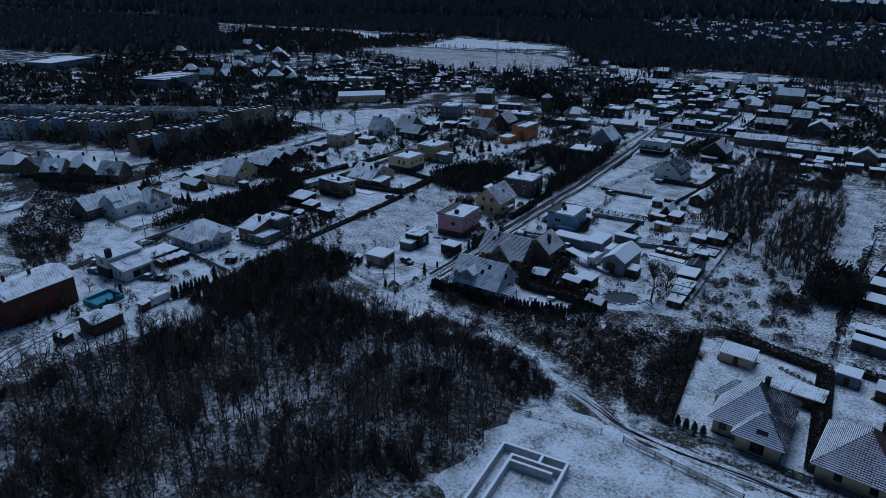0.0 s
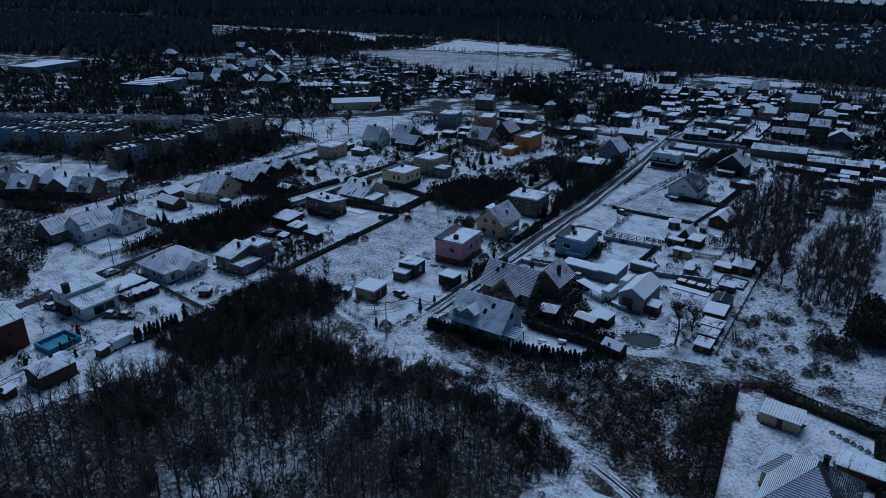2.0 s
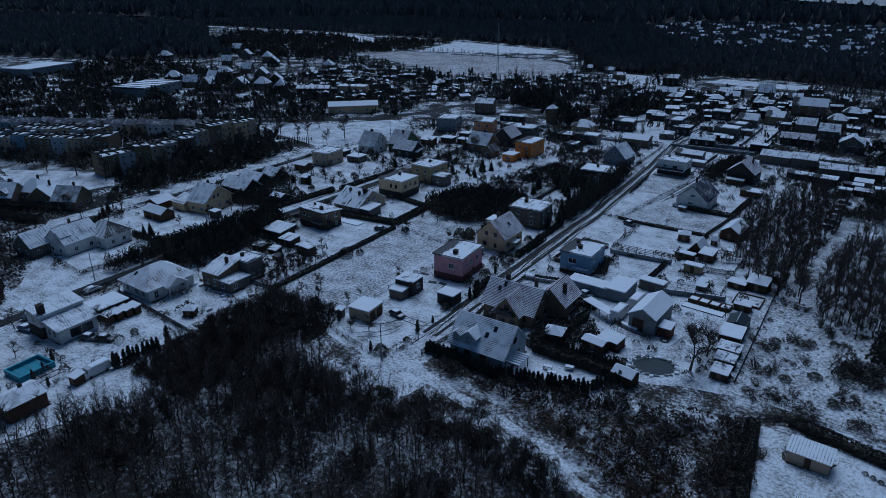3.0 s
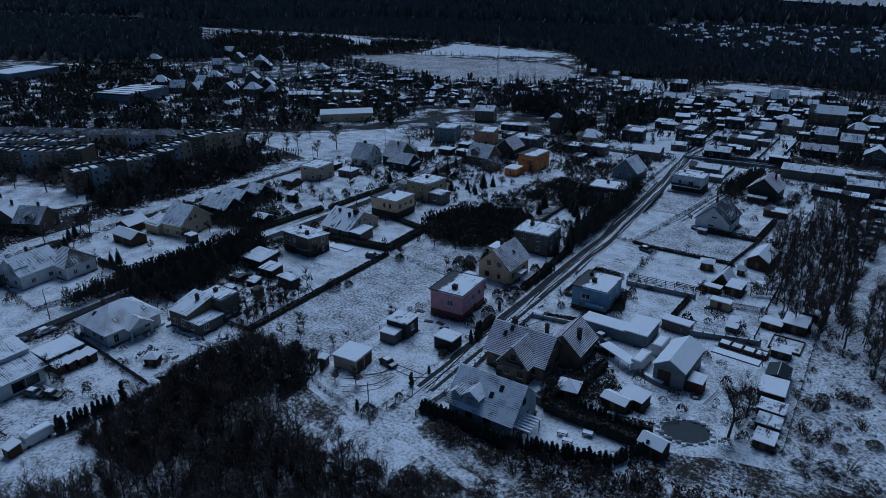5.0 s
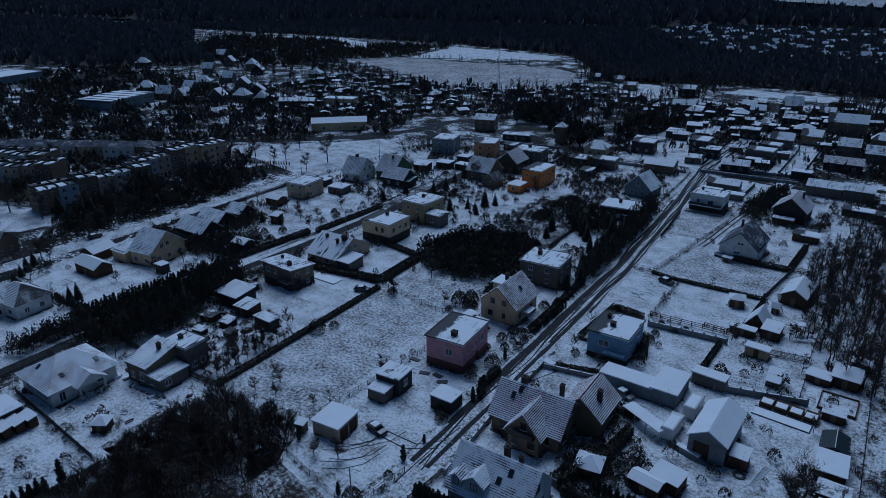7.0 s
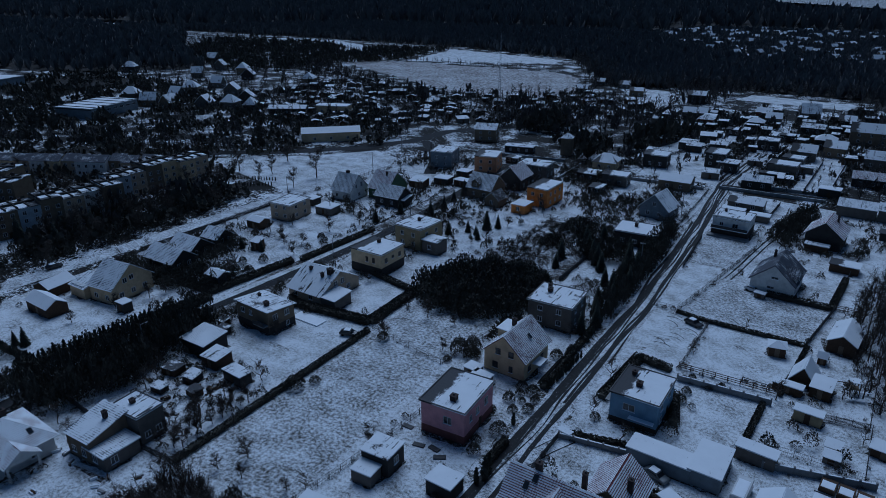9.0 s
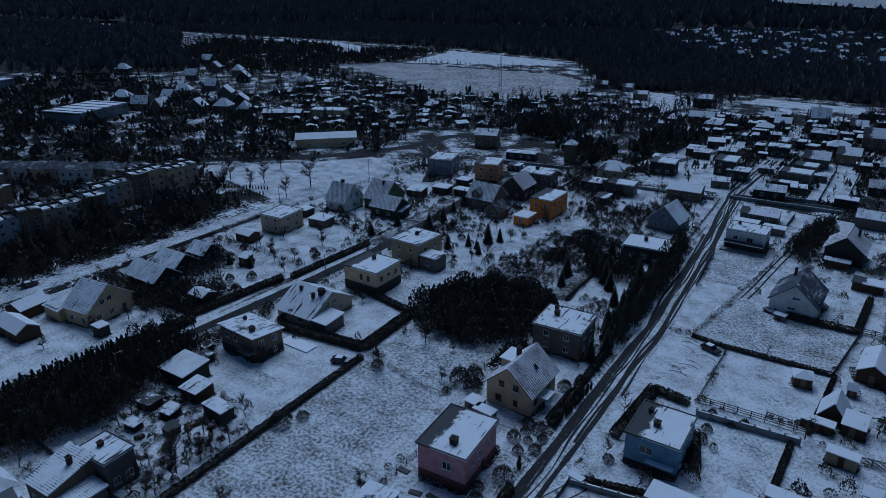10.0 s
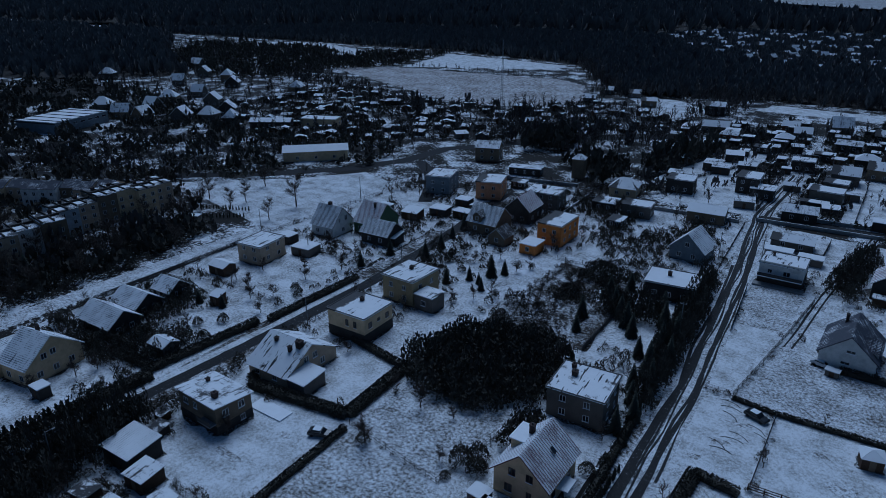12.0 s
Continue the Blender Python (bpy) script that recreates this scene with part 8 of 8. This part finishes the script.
for g, level in zip(GARDENS, (0.22, 0.14, 0.46, 0.26, 0.14)):
    clumps(g, 2.6, 92, level, 0.14, 0.34, 0.9, 0.22)
clumps([(-28, 288), (-12, 284), (12, 284), (24, 345), (-14, 350), (-16, 300)], 2.8, 106, -0.1, 0.1, 0.5, 1.25, 0.15)
clumps([(-72, 283), (-25, 290), (-22, 345), (-60, 345)], 2.6, 102, 0.05, 0.06, 0.45, 0.95, 0.2)
clumps([(-172, 236), (-140, 236), (-138, 335), (-172, 335)], 2.6, 103, 0.16, 0.1, 0.35, 0.95, 0.2)
clumps([(-136, 278), (-100, 282), (-100, 338), (-136, 338)], 2.6, 104, 0.1, 0.08, 0.45, 0.95, 0.2)
clumps([(-224, 216), (-186, 216), (-184, 310), (-222, 310)], 2.8, 105, 0.2, 0.1, 0.3, 0.9, 0.3)
merged("garden_bushes", "dark garden bushes between sheds and beds", "bushes", growth, M["hedge"])
merged("garden_saplings", "small bare garden trees and saplings", "trees", twiggy, M["twig"])


# dark trodden earth and dead borders round the buildings
bm = bmesh.new()
for i, (x, y, w, d, rot) in enumerate(FOOT):
    if y > 345 or x < -260 or w * d < 6:
        continue
    m = pose(x, y, 0, 0, 0, rot)
    grow = 1.5 if w * d > 50 else 0.8
    ring = []
    for j in range(28):
        a = 2 * math.pi * j / 28
        c, s = math.cos(a), math.sin(a)
        k = min((w / 2 + 0.1) / max(abs(c), 1e-6), (d / 2 + 0.1) / max(abs(s), 1e-6))
        q = max(0.0, 0.35 + noise.noise(Vector((x + 1.6 * c, y + 1.6 * s, 4.0))) * 1.3 + noise.noise(Vector((x + 5 * c, y + 5 * s, 9.0))) * 0.6)
        p = m @ Vector((c * (k + q * grow), s * (k + q * grow), 0))
        ring.append(bm.verts.new((p.x, p.y, 0.0355 + (i % 18) * 0.0005)))
    f = bm.faces.new(ring)
    if f.normal.z < 0:
        f.normal_flip()
bmesh.ops.triangulate(bm, faces=bm.faces[:])
tagged(part("bare_border", bm, M["bare_earth"], None), "dark trodden borders round the buildings", "ground", kind="stuff")

# ---- village north of the cross street ----
for lab, x, y, w, d, rot, e, roof, rise, wall, sk in (
        ("dark flat-roofed house with snowy top", -125.4, 362, 11, 10, 4, 5.6, "flat", 1, "dark", "flat_bare"), ("stepped dark flat-roofed house", -103.8, 375, 9, 12, 0, 6.6, "flat", 1, "dark", "flat_bare"), ("low dark wing with flat snowy roof", -98, 368, 9, 8, 0, 4.4, "flat", 1, "dark", "flat_snow"),
        ("building with grey-blue sheet roof", -83.9, 349.5, 12, 8, 4, 3.6, "gable_x", 1.6, "dark", "tile_grey"), ("grey house with shallow snowy roof", -78, 373, 12, 9, -4, 5.4, "flat", 1, "grey", "flat_bare"), ("grey wing of a house", -76, 387, 9, 8, -4, 5.0, "flat", 1, "grey", "flat_bare"),
        ("low garage block with white roof", -81, 364.6, 10, 4, 0, 2.6, "flat", 1, "dark", "tile_thick"), ("dark flat-roofed village house", -131, 431, 11, 9, 6, 5.0, "flat", 1, "tan", "flat_bare"), ("long pale house with snowy gable roof", -137, 475, 15, 8, 8, 3.6, "gable_x", 2.4, "pale_blue", "tile_thick"),
        ("dark blue house with bright snowy roof", -147, 522, 12, 9, 4, 6, "gable_x", 2, "dark", "tile_thick"), ("flat-roofed dark village house", -90, 416, 10, 9, 2, 5, "flat", 1, "dark", "tile_thick"), ("large steep gabled house", -82, 506, 11, 10, 12, 3.6, "gable_x", 4.6, "grey", "tile_grey"),
        ("low house with white roof", -76, 463, 12, 8, -4, 3.6, "gable_x", 1.6, "dark", "tile_thick"), ("low house with white roof", -84, 438, 9, 6, 0, 3.4, "flat", 1, "dark", "tile_thick"), ("house with snowy roof", -68, 432, 10, 9, 0, 4.6, "hip", 2.2, "dark", "tile_thick"),
        ("pale blue house with two gables", -74, 404, 11, 9, 0, 4.6, "gable_x", 2.6, "pale_blue", "tile_thick"), ("white gabled house with snow", -63, 417, 10, 10, -2, 5, "gable_x", 2.4, "white", "tile_thick"), ("long tan building with tall snowy roof", -51, 452, 20, 10, 2, 6.6, "gable_x", 3.6, "tan", "tile_thick"),
        ("long building with pinkish snowy roof", -47, 373, 16, 8, 2, 3.8, "gable_x", 2, "dark", "tile_red"), ("long workshop with blue-grey snowy roof", -50, 333, 13, 9, -2, 4.0, "gable_x", 1.6, "grey", "tile_grey"), ("workshop with blue-grey snowy roof", -39.2, 332.6, 11, 9, -2, 4.4, "gable_x", 1.6, "grey", "tile_grey"),
        ("small gabled house with snow", -97, 480, 9, 8, 6, 3.6, "gable_x", 2.4, "grey", "tile_thick"), ("small house with white roof", -103, 463, 9, 8, 0, 3.6, "hip", 2, "dark", "tile_thick"), ("small house with white roof", -109, 440, 8, 7, 0, 3.2, "flat", 2, "dark", "tile_thick"), ("small house with white roof", -127, 458, 9, 8, 0, 3.6, "hip", 2, "brick", "tile_thick"),
        ("small house with white roof", -104, 495, 9, 7, 0, 3.6, "gable_x", 2, "brick", "tile_thick"), ("small house with white roof", -63, 491, 9, 8, 0, 3.6, "gable_x", 2.4, "dark", "tile_thick"), ("pale house with snowy roof", -47, 405, 10, 9, 0, 4.6, "gable_x", 2.8, "pale_blue", "tile_thick"), ("house with snowy roof", -36, 395, 10, 9, 0, 4.6, "gable_x", 2.8, "grey", "tile_thick"),
        ("house with snowy hip roof", -35, 425, 10, 9, 0, 4.6, "hip", 2.8, "white", "tile_thick"), ("house with snowy hip roof", -30, 450, 10, 9, 0, 4.6, "hip", 2.8, "dark", "tile_thick"), ("house with snowy gable roof", -25, 372, 11, 9, 0, 4.6, "gable_y", 3, "grey", "tile_grey"), ("low house with snowy gable roof", -3, 319, 10, 9, 0, 4.6, "gable_y", 3, "tan", "tile_thick"),
        ("row house with white snowy roof", -27.4, 320.6, 12, 8, 4, 4.6, "gable_x", 1.4, "grey", "tile_thick"), ("row house with white snowy roof", -16.8, 321.6, 12, 8, 4, 4.4, "gable_x", 1.2, "dark", "tile_thick"), ("low shed row with white roof", -38, 312, 11, 5, -3, 2.6, "flat", 1.2, "dark", "tile_thick"), ("low shed row with white roof", -29.4, 308, 9, 6, -3, 3.4, "flat", 1.2, "dark", "tile_thick"),
        ("low shed row with white roof", -20, 303.6, 7, 4, -3, 3.4, "flat", 1.2, "dark", "tile_thick"), ("low flat snowy outbuilding", -50, 279, 8, 5, -4, 2.4, "flat", 1.2, "wood", "tile_thick"), ("low flat snowy outbuilding", -58, 290.6, 7, 2.6, -4, 2.4, "flat", 1.2, "wood", "tile_thick"), ("long low outbuilding with a white roof", -82.4, 321, 13, 7, -2, 3.0, "gable_x", 1.2, "pale_blue", "tile_thick"), ("storage container topped with snow", -85, 311.6, 8, 4, -2, 2.4, "flat", 1, "grey", "tile_thick"),
        ("storage container topped with snow", -76.6, 310, 7, 4, -2, 2.4, "flat", 1, "grey", "tile_thick"), ("low house with dark snowy roof", -142, 327, 9, 8, 4, 3.4, "flat", 1, "dark", "flat_bare"), ("house with pyramid snowy roof", -142, 347, 11, 11, 6, 3.6, "hip", 3, "cream", "tile_thick"), ("flat-roofed house with bare patch", -130.6, 326, 11, 8, 4, 4.6, "flat", 1, "grey", "flat_bare"),
        ("small outbuilding with white roof", -133, 312, 5, 7, 0, 2.8, "flat", 1, "dark", "tile_thick"), ("long low house with white roof", -185, 352, 15, 6, 12, 3.4, "flat", 1, "dark", "tile_thick"), ("tall dark house with snowy gable roof", -210, 366, 12, 10, 16, 6.6, "gable_x", 2.2, "tan", "tile_thick"), ("narrow white tower house", -165, 359, 5.4, 5.4, 8, 8.6, "hip", 1.8, "white", "tile_thick"),
        ("small outbuilding with white roof", -162, 331, 6, 4, 4, 2.8, "flat", 1, "dark", "tile_thick"), ("small outbuilding with white roof", -179, 334, 6, 5, 4, 2.8, "flat", 1, "dark", "tile_thick"), ("low building at the field's edge", -187, 527, 10, 7, 10, 4.6, "gable_x", 1.6, "white", "tile_thick"), ("house by the far field", -224, 524, 9, 7, 10, 3.6, "gable_x", 2, "dark", "tile_thick"),
        ("house by the far field", -225, 560, 9, 7, 10, 3.6, "gable_x", 2, "grey", "tile_thick"), ("house by the far field", -205, 556, 9, 7, 10, 3.6, "gable_x", 2, "grey", "tile_thick")):
    house(lab, x, y, w * 0.87, d * 0.87, rot, e * 0.9, roof, rise, {"pale_blue": "grey", "white": "tan"}.get(wall, wall), rng.choice(("thin_snow", "flat_bare", "tile_thick")) if sk == "tile_thick" else sk, 0, 0.3, auto=0 if "row" in lab or "workshop" in lab else 2 if e > 4.2 else 1, name="house")
fence(-88, 315.6, -74, 315, 1.7, "picket", 2.4, "pale close-boarded garden fence"), fence(-74, 315, -73, 330, 1.6, "picket", 2.4)
# the depot and long buildings by the asphalt road
h = house("long flat industrial hall with snow-covered roof", -444, 307, 27, 36, 14, 6.0, wall="pale_blue", skin_mat="tile_thick", over=0.3, windows=tuple(("e", a, 3.4, 3.0, 1.2) for a in (-15, -10, -5, 0, 5, 10, 15)), name="industrial_hall", category="hall")
for i in range(5):
    part("roof_seam", box(-13.7, -14.6 + i * 7.2, 6.225, 13.7, -14.2 + i * 7.2, 6.5), M["rail"], h)
part("eaves_band", box(-13.9, -18.4, 5.2, 13.9, -18.3, 5.9), M["rail"], h)
house("long flat industrial hall with blue walls", -614, 321, 30, 46, 14, 6.0, wall="pale_blue", skin_mat="tile_thick", over=0.3, name="industrial_hall", category="hall")
house("long school-like building with snowy roof", -277, 327, 28, 10, 42, 4.4, "gable_x", 1.8, "cream", "tile_thick", 0, 0.5, auto=1)
house("long low building with white roof", -344, 365, 22, 8, 30, 3.6, "gable_x", 1.4, "dark", "tile_thick", 0, 0.4, auto=1)
house("long low building with white roof", -323, 381, 20, 9, 20, 4.4, "flat", 1.4, "cream", "tile_thick", 0, 0.4, auto=1)
for x, y in ((-459, 386), (-462, 412), (-393, 377), (-421, 340), (-401, 351), (-425, 393), (-370, 360), (-444, 363), (-467, 345), (-439, 339), (-387, 359), (-412, 455), (-474, 452), (-595, 430), (-592, 515), (-540, 480), (-520, 440), (-500, 470)):
    house("white-roofed steep house in a loose group", x, y, rng.uniform(7.5, 10.5), rng.uniform(7, 9.5), rng.uniform(10, 40), rng.uniform(4, 5.5), rng.choice(("gable_x", "gable_y", "hip")), 4.2, rng.choice(("dark", "tan", "grey", "grey")), rng.choice(("thin_snow", "tile_thick")), 0, 0.4, auto=1, group="houses of the north-west estate")
# allotment gardens: many small huts
ALLOT = [(-420, 370), (-352, 335), (-300, 345), (-262, 375), (-215, 402), (-165, 440), (-150, 485), (-215, 520), (-300, 465), (-400, 500)]
for x, y in spots(ALLOT, 12.5, 51):
    if rng.random() < 0.3:
        continue
    shed("small allotment hut under a snowy roof", x, y, rng.uniform(3, 7), rng.uniform(2.5, 5), rng.uniform(2.0, 3.0), rng.uniform(0, 50), rng.choice(("flat", "gable_x", "mono", "gable_y")), 0.9, rng.choice(("wood", "dark", "grey", "dark", "wood")), skin_mat=rng.choice(("thin_snow", "thin_snow", "tile_thick", "flat_dark")), group="allotment huts")
VIL = [(-150, 345), (-20, 350), (-10, 470), (-60, 535), (-150, 480)]
for x, y in spots(VIL, 12.0, 52):
    if rng.random() < 0.38:
        shed("small yard building with a snowy roof", x, y, rng.uniform(3, 7.5), rng.uniform(3, 6), rng.uniform(2.2, 3.4), rng.uniform(-8, 12), rng.choice(("flat", "gable_x", "mono", "flat")), 0.8, rng.choice(("wood", "dark", "grey", "dark")), skin_mat=rng.choice(("thin_snow", "tile_thick")), group="yard buildings")
for x0, y0, x1, y1 in ((-141, 368, -119, 441), (-119, 441, -96, 447), (-129, 372, -112, 408), (-86, 352, -83, 408), (-97, 352, -96, 410), (-60, 350, -57, 412), (-68, 352, -66, 400), (-95.4, 340, -60, 341), (-90, 348.6, -60, 349.4), (-141, 368, -128, 352), (-100, 335, -152, 334), (-152, 300, -152, 340), (-200, 340, -160, 346)):
    fence(x0, y0, x1, y1, 1.4, rng.choice(("picket", "wall")), 3.0)
patch("yard_snow", [(-72, 352), (-58, 352), (-57, 410), (-70, 408)], "lawn", 0.03, 0.4, "open snowy garden strip"), patch("yard_snow", [(-139, 372), (-112, 372), (-104, 440), (-122, 440)], "lawn", 0.025, 0.5, "open snowy village gardens"), patch("yard_snow", [(-100, 385), (-97, 345), (-128, 345), (-126, 372)], "lawn", 0.02, 0.5, "small snowy house yard")
# steel lattice mast
t = thing("lattice_mast", "thin steel lattice mast on the field's edge", "mast", -244, 442)
for s, c in ((-1, -1), (1, -1), (0, 1)):
    a, b_ = Vector((s * 0.9, c * 0.8, 0)), Vector((s * 0.18, c * 0.16, 44))
    vs, fs = [], []
    stick(vs, fs, a, b_, 0.11, 0.08, 4)
    link("leg", mesh_of("leg", vs, fs, M["metal"]), t)
vs, fs = [], []
for i in range(22):
    z = i * 2.0
    k0, k1 = 1 - 0.8 * z / 44, 1 - 0.8 * (z + 2) / 44
    c3 = ((-0.9, -0.8), (0.9, -0.8), (0, 0.8))
    for j in range(3):
        p, q = c3[j], c3[(j + 1) % 3]
        stick(vs, fs, (p[0] * k0, p[1] * k0, z), (q[0] * k1, q[1] * k1, z + 2), 0.05, 0.05, 3)
tagged(link("bracing", mesh_of("bracing", vs, fs, M["metal"]), t), kind="stuff")

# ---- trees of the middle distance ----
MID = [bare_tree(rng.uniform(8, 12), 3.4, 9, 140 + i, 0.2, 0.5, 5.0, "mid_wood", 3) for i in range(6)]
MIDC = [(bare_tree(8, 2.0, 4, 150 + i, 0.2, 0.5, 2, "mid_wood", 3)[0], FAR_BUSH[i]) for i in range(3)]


def grove(label, poly, gap, seed, size=1.0, firs=0.15, keep=None):
    r = random.Random(seed)
    it = []
    for x, y in spots(poly, gap, seed, keep):
        u = r.random()
        p = MIDC[r.randrange(3)] if u < firs else MID[r.randrange(6)]
        m = Matrix.Translation((x, y, 0)) @ Matrix.Rotation(r.uniform(0, 6.28), 4, "Z") @ Matrix.Scale(size * r.uniform(0.55, 1.15), 4)
        it += [(q, m) for q in p] if u >= firs else [(p[0], m), (p[1], m @ Matrix.Diagonal((1.7, 1.7, 3.6, 1)))]
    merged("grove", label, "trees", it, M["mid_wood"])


grove("bare trees scattered over the allotments", ALLOT, 7.6, 61, 0.8, 0.03)
grove("bare trees between the village yards", VIL, 7.6, 62, 0.62, 0.25)
thicket("dark tall trees behind the houses", [(-204, 388), (-186, 394), (-184, 412), (-198, 418), (-208, 402)], 4.0, 2.2, 63, 1.6, FAR_BUSH)
thicket("row of dark conifers between the yards", [(-146, 376), (-138, 380), (-124, 424), (-130, 434), (-142, 410)], 3.6, 1.9, 73, 1.8, FAR_BUSH)
grove("mixed trees behind the houses", [(-235, 396), (-190, 392), (-150, 418), (-136, 452), (-146, 464), (-180, 442), (-220, 428)], 6.6, 74, 1.0, 0.4)
grove("bare trees behind the dark belt", [(-222, 380), (-150, 420), (-140, 470), (-160, 500), (-215, 480), (-235, 420)], 8.0, 63, 1.1, 0.0)
thicket("dark tall trees beside the tower house", [(-176, 366), (-160, 364), (-156, 350), (-148, 358), (-150, 378), (-166, 386), (-178, 380)], 4.2, 1.9, 64, 1.6, FAR_BUSH)
growth, twiggy = [], []
clumps(VIL, 2.9, 95, 0.02, 0.1, 0.5, 0.95, 0.1, FAR_BUSH)
clumps(ALLOT, 3.6, 96, -0.02, 0.1, 0.5, 1.0, 0.1, FAR_BUSH)
clumps([(-30, 300), (-10, 350), (-10, 470), (-60, 480), (-40, 350)], 3.0, 97, 0.0, 0.1, 0.5, 0.9, 0.1, FAR_BUSH)
WEST_FAR = [(-640, 250), (-560, 190), (-400, 150), (-268, 165), (-262, 250), (-300, 268), (-262, 300), (-244, 345), (-300, 400), (-380, 350), (-420, 380), (-620, 420)]
clumps(WEST_FAR, 5.2, 98, -0.05, 0.0, 0.5, 1.9, 0.0, FAR_BUSH)
clumps([(-262, 165), (-244, 170), (-238, 240), (-262, 246)], 3.0, 99, -0.2, 0.0, 0.5, 1.6, 0.0, FAR_BUSH)
clumps([(-530, 480), (-485, 500), (-470, 560), (-440, 612), (-455, 720), (-531, 650), (-600, 690), (-780, 690), (-700, 540)], 6.5, 101, -0.3, 0.0, 0.5, 2.2, 0.0, FAR_BUSH)
clumps([(-20, 345), (60, 345), (70, 470), (-12, 470)], 4.4, 100, -0.1, 0.0, 0.5, 1.5, 0.0, FAR_BUSH)
merged("yard_bushes", "dark bushes crowding the yards and allotments", "bushes", growth, M["hedge"])
merged("yard_saplings", "small bare trees in yards and allotments", "trees", twiggy, M["twig"])
grove("bare trees along the road", [(-320, 285), (-250, 335), (-236, 385), (-260, 395), (-300, 345), (-345, 310)], 8.0, 65, 0.9, 0.1, lambda x, y: math.hypot(x + 277, y - 327) > 17)
grove("bare trees west of the estate", [(-560, 220), (-330, 262), (-300, 300), (-400, 330), (-520, 300), (-640, 300)], 14.0, 66, 0.9, 0.1, lambda x, y: math.hypot(x + 444, y - 307) > 30)
grove("bare trees round the north-west estate", [(-520, 400), (-480, 330), (-380, 345), (-400, 500), (-500, 560), (-620, 520), (-620, 420)], 11.0, 67, 0.85, 0.15)
grove("bare trees edging a field", [(-490, 580), (-470, 590), (-436, 608), (-284, 612), (-284, 618), (-440, 616)], 5.0, 68, 0.6, 0.0)
grove("bare trees edging a field", [(-530, 650), (-450, 720), (-452, 728), (-536, 660)], 6.0, 69, 0.8, 0.0)
grove("pair of tall trees on the field", [(-300, 428), (-292, 428), (-292, 444), (-300, 444)], 5.0, 70, 1.4, 0.7)
grove("tall trees by the mast", [(-240, 440), (-228, 440), (-228, 462), (-240, 462)], 5.5, 71, 1.35, 0.5)
grove("orchard trees behind the peach house", [(-226, 318), (-200, 300), (-196, 312), (-214, 334)], 6.0, 72, 0.5, 0.2)

grove("bare trees along the near edge of the wood", [(-218, 554), (-130, 578), (-60, 574), (24, 554), (28, 566), (-60, 588), (-132, 593), (-222, 568)], 4.6, 90, 1.15, 0.0)
grove("bare trees between the far fields", [(-160, 498), (-140, 505), (-130, 530), (-130, 572), (-180, 566), (-150, 540)], 5.0, 92, 0.95, 0.15)
grove("bare trees along the far wood edge", [(-300, 690), (-256, 606), (-246, 600), (-222, 560), (-214, 564), (-240, 640), (-290, 704)], 5.0, 91, 1.15, 0.0)
# dark belts round the far fields
GAP = [(-620, 520), (-500, 560), (-485, 576), (-436, 606), (-450, 725), (-531, 654), (-600, 690), (-786, 695), (-830, 640), (-700, 540)]
grove("mixed dark trees left of the fields", GAP, 10.0, 80, 1.0, 0.1)
grove("dark trees along the field's lower edge", [(-490, 560), (-400, 505), (-300, 462), (-215, 515), (-225, 500), (-300, 445), (-400, 470), (-510, 520)], 7.0, 81, 0.9, 0.2)
grove("dark trees below the east wood", [(-255, 600), (-222, 525), (-205, 550), (-126, 580), (-215, 565), (-250, 630)], 7.0, 82, 0.9, 0.1)
grove("dark trees at the east side", [(-62, 545), (-56, 480), (-20, 470), (30, 480), (40, 560), (-50, 580)], 8.0, 83, 1.0, 0.2)
grove("dark trees along the estate and the road", [(-330, 262), (-300, 268), (-290, 280), (-318, 292), (-420, 240), (-440, 205)], 6.5, 84, 0.9, 0.3)
grove("bare trees round the terraced houses", [(-262, 168), (-250, 176), (-248, 240), (-262, 248), (-266, 200)], 5.5, 85, 0.9, 0.3)
grove("bare trees between terraces", [(-380, 140), (-300, 168), (-292, 182), (-300, 186), (-390, 150)], 8.0, 86, 0.7, 0.3)

# ---- the far village beyond the wood ----
FARV = [(-330, 1000), (-190, 770), (-60, 745), (60, 650), (140, 800), (60, 1140), (-280, 1140)]
r = random.Random(77)
for x, y in spots(FARV, 25.0, 78):
    if r.random() < 0.35:
        continue
    w, d = r.uniform(6.5, 10), r.uniform(5.5, 7.5)
    h = thing("far_house", "distant house with a white snowy roof", "house", x, y, r.uniform(0, 60), -0.3, "houses of the far village")
    e, rise = r.uniform(3.0, 5), r.uniform(1.8, 3.4)
    part("wall", prism_walls(w, d, e, rise - 0.05, "x"), M[r.choice(("dark", "white", "grey", "tan"))], h)
    bm = bmesh.new()
    gable_roof(bm, w, d, e, rise, "x", 0.4, 0)
    part("roof", bm, M[r.choice(("thin_snow", "flat_bare", "tile_thick"))], h)
far_wood("dark trees between the far houses", FARV, 7.5, 0.75, 79, False)
